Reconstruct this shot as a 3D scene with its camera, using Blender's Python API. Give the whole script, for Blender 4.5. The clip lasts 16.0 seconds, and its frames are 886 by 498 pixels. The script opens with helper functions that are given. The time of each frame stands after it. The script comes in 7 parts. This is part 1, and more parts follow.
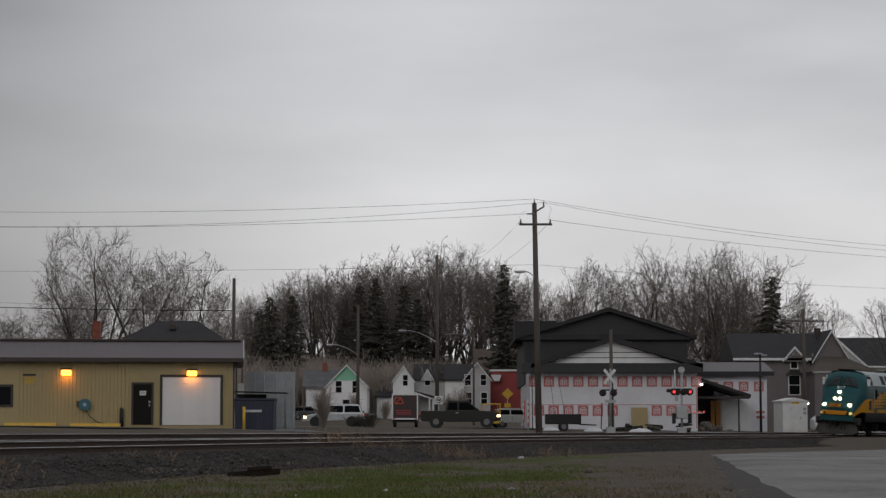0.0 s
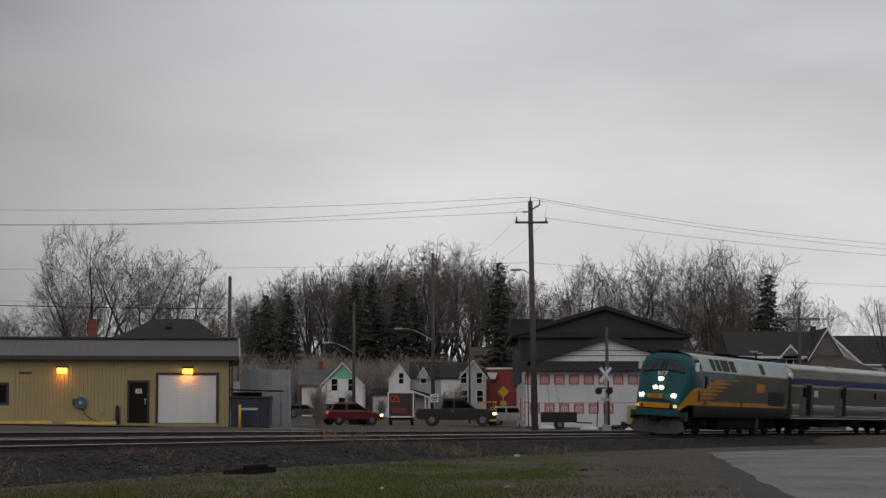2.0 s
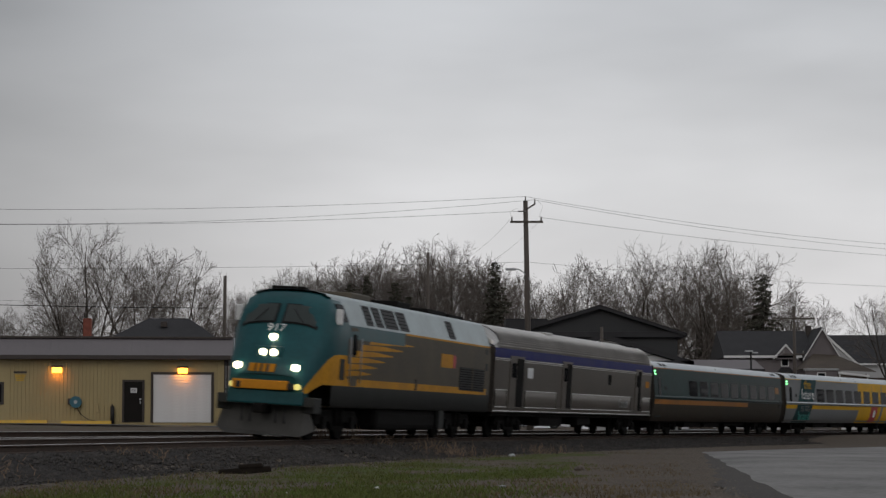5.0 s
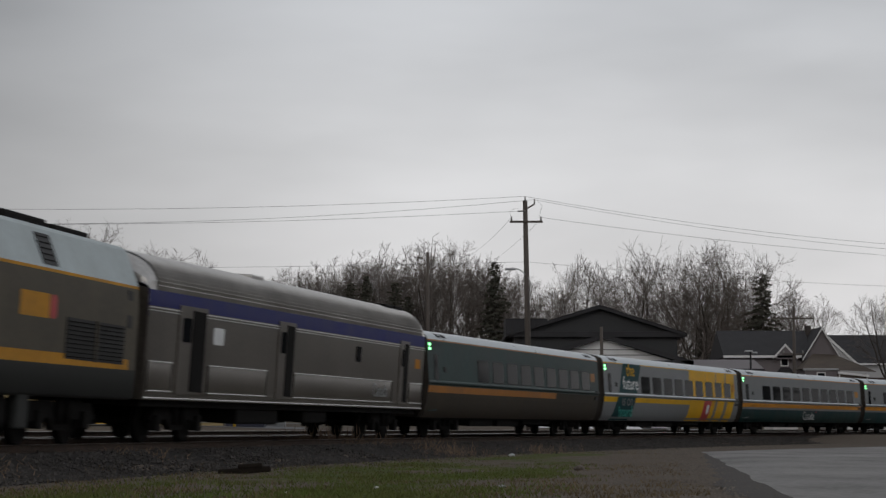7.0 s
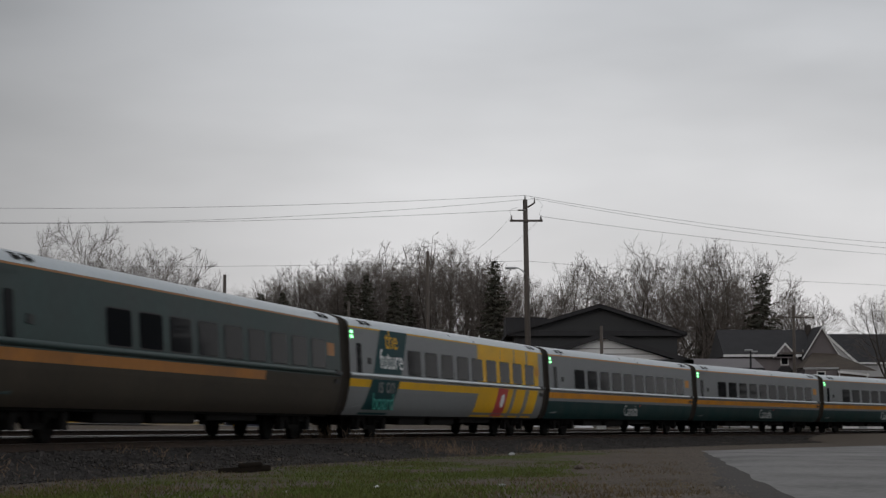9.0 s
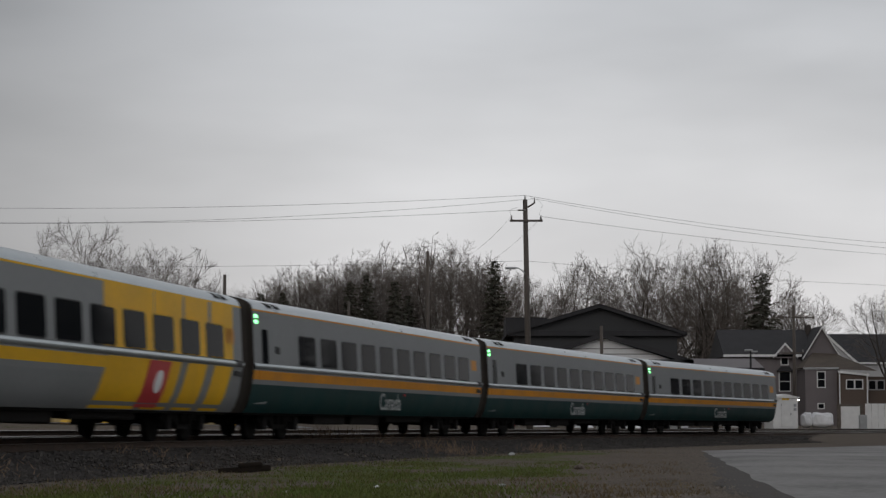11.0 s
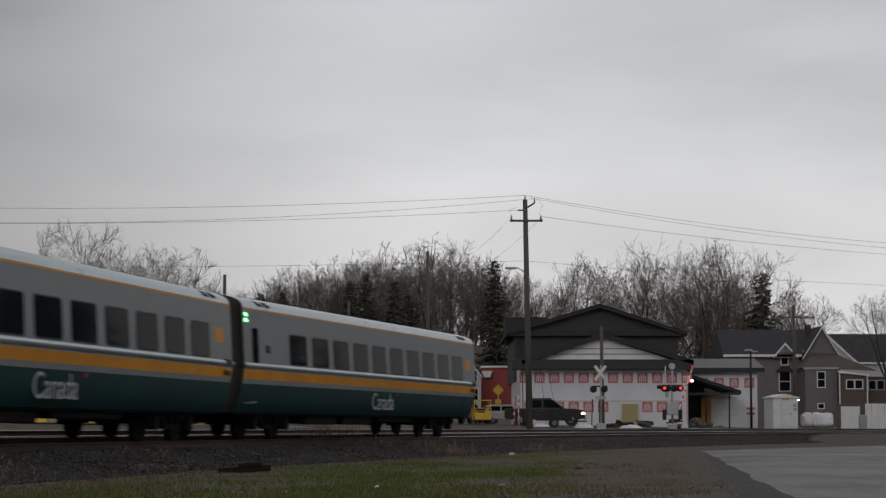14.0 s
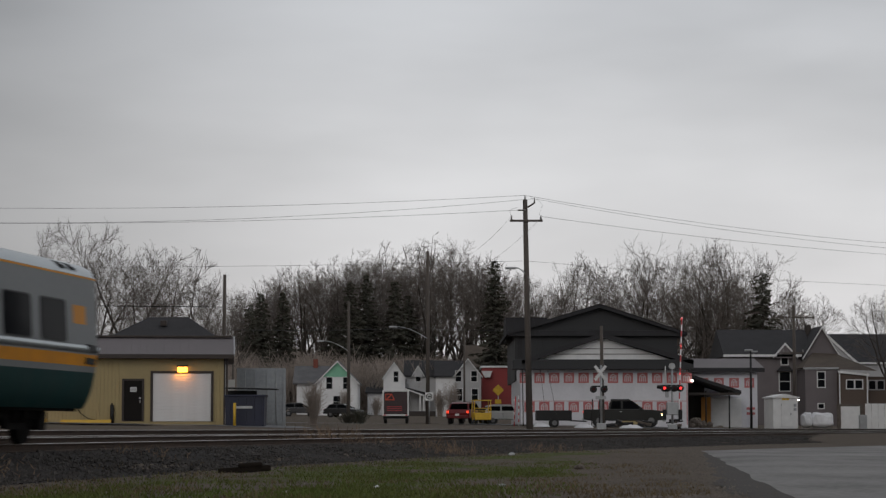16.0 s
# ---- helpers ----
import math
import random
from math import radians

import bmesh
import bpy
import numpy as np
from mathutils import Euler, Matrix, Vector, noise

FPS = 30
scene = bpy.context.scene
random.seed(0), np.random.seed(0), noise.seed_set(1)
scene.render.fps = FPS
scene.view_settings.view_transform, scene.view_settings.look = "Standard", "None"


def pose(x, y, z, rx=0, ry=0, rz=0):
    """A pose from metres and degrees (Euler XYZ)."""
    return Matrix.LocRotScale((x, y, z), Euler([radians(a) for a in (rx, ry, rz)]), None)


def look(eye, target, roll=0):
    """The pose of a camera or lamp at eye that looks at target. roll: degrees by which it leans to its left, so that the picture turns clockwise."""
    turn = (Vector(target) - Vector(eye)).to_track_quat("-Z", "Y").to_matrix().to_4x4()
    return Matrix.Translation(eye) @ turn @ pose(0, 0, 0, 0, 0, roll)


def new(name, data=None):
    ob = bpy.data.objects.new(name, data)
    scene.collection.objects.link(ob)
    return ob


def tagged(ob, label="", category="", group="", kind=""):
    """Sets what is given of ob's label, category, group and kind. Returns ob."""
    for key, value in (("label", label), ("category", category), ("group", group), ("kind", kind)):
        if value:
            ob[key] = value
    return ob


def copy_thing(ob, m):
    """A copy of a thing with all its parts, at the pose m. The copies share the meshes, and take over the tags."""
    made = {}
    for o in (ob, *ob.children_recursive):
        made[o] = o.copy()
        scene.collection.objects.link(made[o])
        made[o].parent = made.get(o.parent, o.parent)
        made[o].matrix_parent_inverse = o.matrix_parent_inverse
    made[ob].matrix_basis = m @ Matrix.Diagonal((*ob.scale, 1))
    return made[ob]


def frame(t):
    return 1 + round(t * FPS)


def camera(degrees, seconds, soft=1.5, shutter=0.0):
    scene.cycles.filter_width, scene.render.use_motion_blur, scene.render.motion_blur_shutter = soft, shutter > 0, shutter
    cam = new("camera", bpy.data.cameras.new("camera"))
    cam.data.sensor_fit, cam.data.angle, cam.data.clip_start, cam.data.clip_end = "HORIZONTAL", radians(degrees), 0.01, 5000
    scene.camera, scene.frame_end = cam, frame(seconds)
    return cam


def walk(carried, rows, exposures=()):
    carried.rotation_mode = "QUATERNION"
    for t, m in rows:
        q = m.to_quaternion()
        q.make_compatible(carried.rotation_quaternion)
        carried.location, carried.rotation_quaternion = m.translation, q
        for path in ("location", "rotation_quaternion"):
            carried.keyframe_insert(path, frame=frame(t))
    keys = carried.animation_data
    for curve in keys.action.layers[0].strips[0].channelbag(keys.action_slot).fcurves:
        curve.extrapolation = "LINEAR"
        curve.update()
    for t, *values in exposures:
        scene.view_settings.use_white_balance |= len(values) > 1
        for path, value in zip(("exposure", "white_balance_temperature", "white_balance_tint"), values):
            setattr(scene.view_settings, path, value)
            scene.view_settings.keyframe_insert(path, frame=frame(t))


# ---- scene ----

# ---------------------------------------------------------------- camera
cam = camera(22.987, 16.0, soft=1.35, shutter=0.5)
TILT = 4.693
PAN = [(0.0, 16.5, 6.5), (0.5, 17.0, 5.0), (1.0, 14.6, 3.6), (1.5, 12.0, 3.2), (2.0, 9.2, 3.0), (2.5, 6.8, 2.6),
       (3.0, 4.8, 2.2), (3.5, 3.2, 2.1), (4.0, 1.9, 2.0), (5.0, 0.6, 2.0), (6.5, 0.0, 2.0), (7.2, 0.0, 1.5),
       (8.0, 0.0, 0.2), (9.0, 0.0, 0.0), (16.0, 0.0, 0.0)]
STEP = 0.01486
walk(cam, [(t, pose(0, 0, 0.2545, 90 + TILT + b * STEP, 0, a * STEP)) for t, a, b in PAN])

# ---------------------------------------------------------------- sky and light
scene.view_settings.exposure = 0.0
SUN_EL, SUN_AZ = radians(24), radians(200)
world = bpy.data.worlds.new("sky")
scene.world = world
world.use_nodes = True


def build_sky():
    nt = world.node_tree
    N, L = nt.nodes, nt.links
    N.clear()
    out = N.new("ShaderNodeOutputWorld")
    bg = N.new("ShaderNodeBackground")
    bg.inputs["Strength"].default_value = 0.1
    sky = N.new("ShaderNodeTexSky")
    sky.sky_type = "NISHITA"
    sky.sun_disc = False
    sky.sun_elevation, sky.sun_rotation = SUN_EL, SUN_AZ
    sky.dust_density, sky.air_density = 4.0, 1.0
    tc = N.new("ShaderNodeTexCoord")
    sep = N.new("ShaderNodeSeparateXYZ")
    L.new(tc.outputs["Generated"], sep.inputs[0])
    # cloud deck: soft wide masses, paler toward a band above the horizon
    mp = N.new("ShaderNodeMapping")
    mp.inputs["Scale"].default_value = (3.0, 3.0, 11.0)
    mp.inputs["Location"].default_value = (0.35, 0.0, 0.9)
    L.new(tc.outputs["Generated"], mp.inputs[0])
    n1 = N.new("ShaderNodeTexNoise")
    n1.inputs["Scale"].default_value, n1.inputs["Detail"].default_value = 1.6, 4.0
    n1.inputs["Roughness"].default_value = 0.45
    L.new(mp.outputs[0], n1.inputs[0])
    ramp = N.new("ShaderNodeValToRGB")
    e = ramp.color_ramp.elements
    e[0].position, e[0].color = 0.0, (6.1, 6.0, 6.15, 1)
    e[1].position, e[1].color = 1.0, (3.7, 3.85, 4.1, 1)
    for pos, col in ((0.06, (6.3, 6.2, 6.25, 1)), (0.12, (5.9, 5.9, 6.0, 1)), (0.19, (5.1, 5.2, 5.4, 1)), (0.4, (4.3, 4.4, 4.6, 1))):
        k = ramp.color_ramp.elements.new(pos)
        k.color = col
    L.new(sep.outputs["Z"], ramp.inputs[0])
    cl = N.new("ShaderNodeMapRange")
    cl.inputs["From Min"].default_value, cl.inputs["From Max"].default_value = 0.3, 0.7
    cl.inputs["To Min"].default_value, cl.inputs["To Max"].default_value = 0.86, 1.12
    L.new(n1.outputs["Fac"], cl.inputs["Value"])
    mul = N.new("ShaderNodeVectorMath")
    mul.operation = "SCALE"
    L.new(ramp.outputs[0], mul.inputs[0])
    L.new(cl.outputs[0], mul.inputs["Scale"])
    # the deck is greyer toward the west
    west = N.new("ShaderNodeMapRange")
    west.interpolation_type = "SMOOTHSTEP"
    west.inputs["From Min"].default_value, west.inputs["From Max"].default_value = -0.25, 0.0
    west.inputs["To Min"].default_value, west.inputs["To Max"].default_value = 0.56, 1.1
    L.new(sep.outputs["X"], west.inputs["Value"])
    mul2 = N.new("ShaderNodeVectorMath")
    mul2.operation = "SCALE"
    L.new(mul.outputs[0], mul2.inputs[0])
    L.new(west.outputs[0], mul2.inputs["Scale"])
    mul = mul2
    mix = N.new("ShaderNodeMix")
    mix.data_type = "RGBA"
    mix.inputs["Factor"].default_value = 0.96
    L.new(sky.outputs[0], mix.inputs["A"])
    L.new(mul.outputs[0], mix.inputs["B"])
    L.new(mix.outputs["Result"], bg.inputs["Color"])
    L.new(bg.outputs[0], out.inputs[0])


build_sky()
sun_data = bpy.data.lights.new("sun", "SUN")
sun_data.energy, sun_data.angle, sun_data.color = 0.3, radians(25), (1.0, 0.97, 0.93)
sun = new("sun", sun_data)
sun.matrix_basis = look((0, 0, 60), (20 * math.sin(SUN_AZ + math.pi), 20 * math.cos(SUN_AZ + math.pi), 60 - 20 * math.tan(SUN_EL)))


# ---------------------------------------------------------------- materials
def mat(name, color, rough=0.7, metal=0.0, var=0.25, scale=3.0, bump=0.0, fine=40.0, tint=None, coat=0.0, spec=0.5, rand=0.0, stretch=(1, 1, 1), dirt=0.0):
    """Surface with variation at two scales: broad stains and fine grain."""
    m = bpy.data.materials.new(name)
    m.use_nodes = True
    nt = m.node_tree
    N, L = nt.nodes, nt.links
    b = N["Principled BSDF"]
    b.inputs["Roughness"].default_value, b.inputs["Metallic"].default_value = rough, metal
    b.inputs["Coat Weight"].default_value = coat
    b.inputs["Specular IOR Level"].default_value = spec
    tc = N.new("ShaderNodeTexCoord")
    mp = N.new("ShaderNodeMapping")
    mp.inputs["Scale"].default_value = stretch
    L.new(tc.outputs["Object"], mp.inputs[0])
    big = N.new("ShaderNodeTexNoise")
    big.inputs["Scale"].default_value, big.inputs["Detail"].default_value = scale, 5.0
    sml = N.new("ShaderNodeTexNoise")
    sml.inputs["Scale"].default_value, sml.inputs["Detail"].default_value = fine, 3.0
    L.new(mp.outputs[0], big.inputs[0])
    L.new(mp.outputs[0], sml.inputs[0])
    add = N.new("ShaderNodeMath")
    add.operation = "MULTIPLY_ADD"
    add.inputs[1].default_value = 0.45
    L.new(sml.outputs["Fac"], add.inputs[0])
    L.new(big.outputs["Fac"], add.inputs[2])
    rng = N.new("ShaderNodeMapRange")
    rng.inputs["From Min"].default_value, rng.inputs["From Max"].default_value = 0.42, 1.03
    L.new(add.outputs[0], rng.inputs["Value"])
    mix = N.new("ShaderNodeMix")
    mix.data_type = "RGBA"
    dark = tint or tuple(c * (1 - var) for c in color)
    mix.inputs["A"].default_value = (*dark, 1)
    mix.inputs["B"].default_value = (*[min(1, c * (1 + (0.0 if tint else var))) for c in color], 1)
    L.new(rng.outputs[0], mix.inputs["Factor"])
    last = mix.outputs["Result"]
    if rand:
        oi = N.new("ShaderNodeObjectInfo")
        rr = N.new("ShaderNodeMapRange")
        rr.inputs["To Min"].default_value, rr.inputs["To Max"].default_value = 1 - rand, 1 + rand
        L.new(oi.outputs["Random"], rr.inputs["Value"])
        vm = N.new("ShaderNodeVectorMath")
        vm.operation = "SCALE"
        L.new(last, vm.inputs[0])
        L.new(rr.outputs[0], vm.inputs["Scale"])
        last = vm.outputs[0]
    L.new(last, b.inputs["Base Color"])
    r2 = N.new("ShaderNodeMapRange")
    r2.inputs["To Min"].default_value, r2.inputs["To Max"].default_value = max(0.03, rough - 0.12), min(1, rough + 0.12)
    L.new(big.outputs["Fac"], r2.inputs["Value"])
    L.new(r2.outputs[0], b.inputs["Roughness"])
    if bump:
        bp = N.new("ShaderNodeBump")
        bp.inputs["Strength"].default_value, bp.inputs["Distance"].default_value = bump, 0.05
        L.new(add.outputs[0], bp.inputs["Height"])
        L.new(bp.outputs[0], b.inputs["Normal"])
    return m


def glow(name, color, strength):
    m = bpy.data.materials.new(name)
    m.use_nodes = True
    b = m.node_tree.nodes["Principled BSDF"]
    b.inputs["Base Color"].default_value = (*color, 1)
    b.inputs["Emission Color"].default_value = (*color, 1)
    b.inputs["Emission Strength"].default_value = strength
    return m


def glassy(name, color, rough=0.06):
    m = bpy.data.materials.new(name)
    m.use_nodes = True
    b = m.node_tree.nodes["Principled BSDF"]
    b.inputs["Base Color"].default_value = (*color, 1)
    b.inputs["Roughness"].default_value = rough
    b.inputs["IOR"].default_value = 1.1
    b.inputs["Specular IOR Level"].default_value = 0.2
    return m


# ---------------------------------------------------------------- mesh helpers
def mesh_of(name, bm, material, smooth=False):
    me = bpy.data.meshes.new(name)
    bm.to_mesh(me)
    bm.free()
    for m in (material if isinstance(material, (list, tuple)) else [material]):
        me.materials.append(m)
    if smooth:
        for p in me.polygons:
            p.use_smooth = True
    return me


def part(name, bm, material, parent, label="", smooth=False):
    ob = new(name, mesh_of(name, bm, material, smooth))
    ob.parent = parent
    if label:
        ob["label"] = label
    return ob


def thing(name, label, category, m=None, group="", kind=""):
    ob = tagged(new(name), label, category, group, kind)
    if m is not None:
        ob.matrix_basis = m
    return ob


def box(bm, x0, x1, y0, y1, z0, z1, bev=0.0, mi=0):
    r = bmesh.ops.create_cube(bm, size=1.0)
    vs = r["verts"]
    bmesh.ops.scale(bm, vec=(x1 - x0, y1 - y0, z1 - z0), verts=vs)
    bmesh.ops.translate(bm, vec=((x0 + x1) / 2, (y0 + y1) / 2, (z0 + z1) / 2), verts=vs)
    fs = {f for v in vs for f in v.link_faces}
    for f in fs:
        f.material_index = mi
    if bev:
        bmesh.ops.bevel(bm, geom=list({e for v in vs for e in v.link_edges}), offset=bev, segments=2, affect="EDGES", profile=0.5)
    return bm


def bx(x0, x1, y0, y1, z0, z1, bev=0.0):
    return box(bmesh.new(), x0, x1, y0, y1, z0, z1, bev)


def tube(bm, a, b, r0, r1=None, n=8, cap=True, mi=0):
    a, b = Vector(a), Vector(b)
    r1 = r0 if r1 is None else r1
    d = (b - a)
    q = d.to_track_quat("Z", "Y")
    ra, rb = [], []
    for i in range(n):
        c = Vector((math.cos(2 * math.pi * i / n), math.sin(2 * math.pi * i / n), 0))
        ra.append(bm.verts.new(a + q @ (c * r0)))
        rb.append(bm.verts.new(b + q @ (c * r1)))
    for i in range(n):
        f = bm.faces.new((ra[i], ra[(i + 1) % n], rb[(i + 1) % n], rb[i]))
        f.material_index = mi
        f.smooth = n > 5
    if cap:
        bm.faces.new(ra[::-1]).material_index = mi
        bm.faces.new(rb).material_index = mi
    return bm


def tb(a, b, r0, r1=None, n=8):
    return tube(bmesh.new(), a, b, r0, r1, n)


def prism(bm, pts, a, b, axis="y", mi=0):
    """A polygon in a plane, drawn out along an axis from a to b."""
    def P(u, v, w):
        return (u, w, v) if axis == "y" else (w, u, v) if axis == "x" else (u, v, w)
    A = [bm.verts.new(P(u, v, a)) for u, v in pts]
    B = [bm.verts.new(P(u, v, b)) for u, v in pts]
    n = len(pts)
    fs = [bm.faces.new(A), bm.faces.new(B[::-1])]
    for i in range(n):
        fs.append(bm.faces.new((A[i], B[i], B[(i + 1) % n], A[(i + 1) % n])))
    for f in fs:
        f.material_index = mi
    bmesh.ops.recalc_face_normals(bm, faces=fs)
    return bm


def pr(pts, a, b, axis="y"):
    return prism(bmesh.new(), pts, a, b, axis)


# ---------------------------------------------------------------- the line of the railway
def track_point(s):
    """Plan place and heading (from +y toward +x) at s metres along the inner track."""
    h0, k, k2 = 0.25243, 0.0027228, 0.236e-5
    n = 24
    x, y = -3.028, 68.686
    for i in range(n):
        u = s * (i + 0.5) / n
        th = h0 + k * u + k2 * u * u
        x += math.sin(th) * s / n
        y += math.cos(th) * s / n
    return x, y, h0 + k * s + k2 * s * s


LINE = [track_point(s) for s in range(-160, 421, 4)]


def track_offset(x, y):
    """Signed distance to the inner track's centre line; positive toward the grass side."""
    best = min(LINE, key=lambda p: (p[0] - x) ** 2 + (p[1] - y) ** 2)
    dx, dy = x - best[0], y - best[1]
    return dx * math.cos(best[2]) - dy * math.sin(best[2])


def lerp_table(x, tab):
    for (a, va), (b, vb) in zip(tab, tab[1:]):
        if x <= b:
            if x <= a:
                return va
            u = (x - a) / (b - a)
            return va + (vb - va) * (u * u * (3 - 2 * u))
    return tab[-1][1]


PROFILE = [(-420, 24.0), (-330, 17.0), (-250, 12.0), (-170, 5.2), (-135, 2.6), (-113, 1.8), (-90, 1.4), (-62, 0.8), (-30, 0.5), (-20, 0.36), (-14, 0.2), (-9, 0.02),
           (-6.6, -0.02), (-2.6, -0.2), (1.7, -0.33), (2.3, -0.42), (3.4, -0.62), (9, -0.64), (200, -0.7)]


def ground_z(x, y):
    o = track_offset(x, y)
    z = lerp_table(o, PROFILE)
    # the street crosses level with the rails
    c = max(0.0, 1 - abs(math.hypot(x - 33, y - 152) - 0) / 26.0)
    if o > -14:
        z = z + (max(z, -0.12) - z) * min(1, c * 2.2)
    return z

# ---------------------------------------------------------------- shared materials
RAIL_TOP = mat("rail_head", (0.5, 0.48, 0.46), 0.32, 1.0, 0.1, 2.0, 0.0, 30)
RAIL_SIDE = mat("rail_rust", (0.055, 0.035, 0.025), 0.85, 0.1, 0.4, 4.0, 0.3)
TIE = mat("creosote_timber", (0.02, 0.016, 0.013), 0.95, 0, 0.4, 2.5, 0.4, 30, spec=0.1, rand=0.3, stretch=(1, 6, 1))
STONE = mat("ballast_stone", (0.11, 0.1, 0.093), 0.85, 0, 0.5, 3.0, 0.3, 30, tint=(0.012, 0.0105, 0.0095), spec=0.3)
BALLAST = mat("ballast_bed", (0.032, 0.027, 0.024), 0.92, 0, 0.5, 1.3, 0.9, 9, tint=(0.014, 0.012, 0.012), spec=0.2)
ASPHALT = mat("asphalt", (0.19, 0.18, 0.174), 0.7, 0, 0.62, 0.5, 0.04, 9, spec=0.3, stretch=(1, 0.35, 1))
DAMP = mat("damp_earth", (0.05, 0.042, 0.037), 0.8, 0, 0.45, 1.5, 0.5, 12, spec=0.3)
STREET = mat("street_asphalt", (0.1, 0.1, 0.103), 0.6, 0, 0.2, 0.3, 0.15, 14)
GRASS_A = mat("grass_blade", (0.105, 0.15, 0.035), 0.8, 0, 0.35, 0.45, 0, 5, tint=(0.1, 0.09, 0.035), spec=0.15)
GRASS_B = mat("dead_grass_blade", (0.2, 0.155, 0.09), 0.85, 0, 0.35, 0.6, 0, 5, tint=(0.09, 0.068, 0.042), spec=0.15)
STRAW = mat("dead_weed", (0.2, 0.14, 0.095), 0.85, 0, 0.35, 2.0, 0, 20)
BLACK = mat("black_iron", (0.018, 0.018, 0.019), 0.6, 0.3, 0.3, 3.0)
RUBBER = mat("rubber", (0.016, 0.016, 0.016), 0.85, 0, 0.25, 5)
GLASS = glassy("dark_glass", (0.012, 0.013, 0.015), 0.05)
# pale base colour paints the sky's reflection into the windscreens
CAB_GLASS = glassy("cab_glass_sky_sheen", (0.1, 0.115, 0.115), 0.1)
GALV = mat("galvanised_steel", (0.4, 0.41, 0.42), 0.45, 0.7, 0.15, 3.0)
WHITE = mat("white_paint", (0.72, 0.72, 0.72), 0.5, 0, 0.1, 2.0)
YELLOW = mat("safety_yellow", (0.62, 0.38, 0.03), 0.5, 0, 0.2, 3.0)


def ground_material():
    m = bpy.data.materials.new("field_ground")
    m.use_nodes = True
    nt = m.node_tree
    N, L = nt.nodes, nt.links
    b = N["Principled BSDF"]
    b.inputs["Roughness"].default_value = 0.95
    b.inputs["Specular IOR Level"].default_value = 0.15
    tc = N.new("ShaderNodeTexCoord")
    at = N.new("ShaderNodeAttribute")
    at.attribute_name = "turf"

    def noi(scale, detail=5.0, rough=0.6):
        n = N.new("ShaderNodeTexNoise")
        n.inputs["Scale"].default_value, n.inputs["Detail"].default_value, n.inputs["Roughness"].default_value = scale, detail, rough
        L.new(tc.outputs["Object"], n.inputs[0])
        return n

    def mixc(fac, a, c):
        x = N.new("ShaderNodeMix")
        x.data_type = "RGBA"
        for key, v in (("A", a), ("B", c)):
            if isinstance(v, tuple):
                x.inputs[key].default_value = (*v, 1)
            else:
                L.new(v, x.inputs[key])
        L.new(fac, x.inputs["Factor"])
        return x.outputs["Result"]

    def ramp(src, lo, hi):
        r = N.new("ShaderNodeMapRange")
        r.inputs["From Min"].default_value, r.inputs["From Max"].default_value = lo, hi
        L.new(src, r.inputs["Value"])
        return r.outputs[0]
    big, mid, fine = noi(0.22), noi(1.5), noi(16.0, 3.0)
    soil = mixc(ramp(fine.outputs["Fac"], 0.3, 0.7), (0.055, 0.045, 0.036), (0.2, 0.165, 0.135))
    soil = mixc(ramp(mid.outputs["Fac"], 0.4, 0.7), soil, (0.125, 0.1, 0.08))
    turf = mixc(ramp(fine.outputs["Fac"], 0.3, 0.7), (0.03, 0.042, 0.012), (0.11, 0.15, 0.04))
    turf = mixc(ramp(mid.outputs["Fac"], 0.46, 0.68), turf, (0.13, 0.1, 0.05))
    su = N.new("ShaderNodeMath")
    su.operation = "ADD"
    L.new(at.outputs["Fac"], su.inputs[0])
    sc = N.new("ShaderNodeMath")
    sc.operation = "MULTIPLY_ADD"
    sc.inputs[1].default_value, sc.inputs[2].default_value = 1.6, -0.8
    ad = N.new("ShaderNodeMath")
    ad.operation = "ADD"
    L.new(big.outputs["Fac"], ad.inputs[0])
    L.new(mid.outputs["Fac"], ad.inputs[1])
    hv = N.new("ShaderNodeMath")
    hv.operation = "MULTIPLY"
    hv.inputs[1].default_value = 0.5
    L.new(ad.outputs[0], hv.inputs[0])
    L.new(hv.outputs[0], sc.inputs[0])
    L.new(sc.outputs[0], su.inputs[1])
    L.new(mixc(ramp(su.outputs[0], 0.35, 0.65), soil, turf), b.inputs["Base Color"])
    bp = N.new("ShaderNodeBump")
    bp.inputs["Strength"].default_value, bp.inputs["Distance"].default_value = 0.7, 0.06
    L.new(fine.outputs["Fac"], bp.inputs["Height"])
    L.new(bp.outputs[0], b.inputs["Normal"])
    return m


GROUND = ground_material()


# ---------------------------------------------------------------- ground, track bed, paving
def turf_at(x, y):
    """How green the ground is: patches of turf with worn brown soil between."""
    o = track_offset(x, y)
    if o < -16:
        return 0.3
    p = noise.noise(Vector((x * 0.42, y * 0.16, 1))) + 0.6 * noise.noise(Vector((x * 1.1, y * 0.4, 9)))
    edge = 1.7 + (y - 26.9) * 0.088 + 0.7 * p
    start = 3.4 + 0.9 * p + max(0.0, 42 - y) * 0.08
    a = min(1.0, max(0.0, (o - start) / 1.5))
    b = min(1.0, max(0.0, (edge - x) / 1.3))
    return a * b * min(1.0, max(0.12, 0.62 + 0.95 * p))


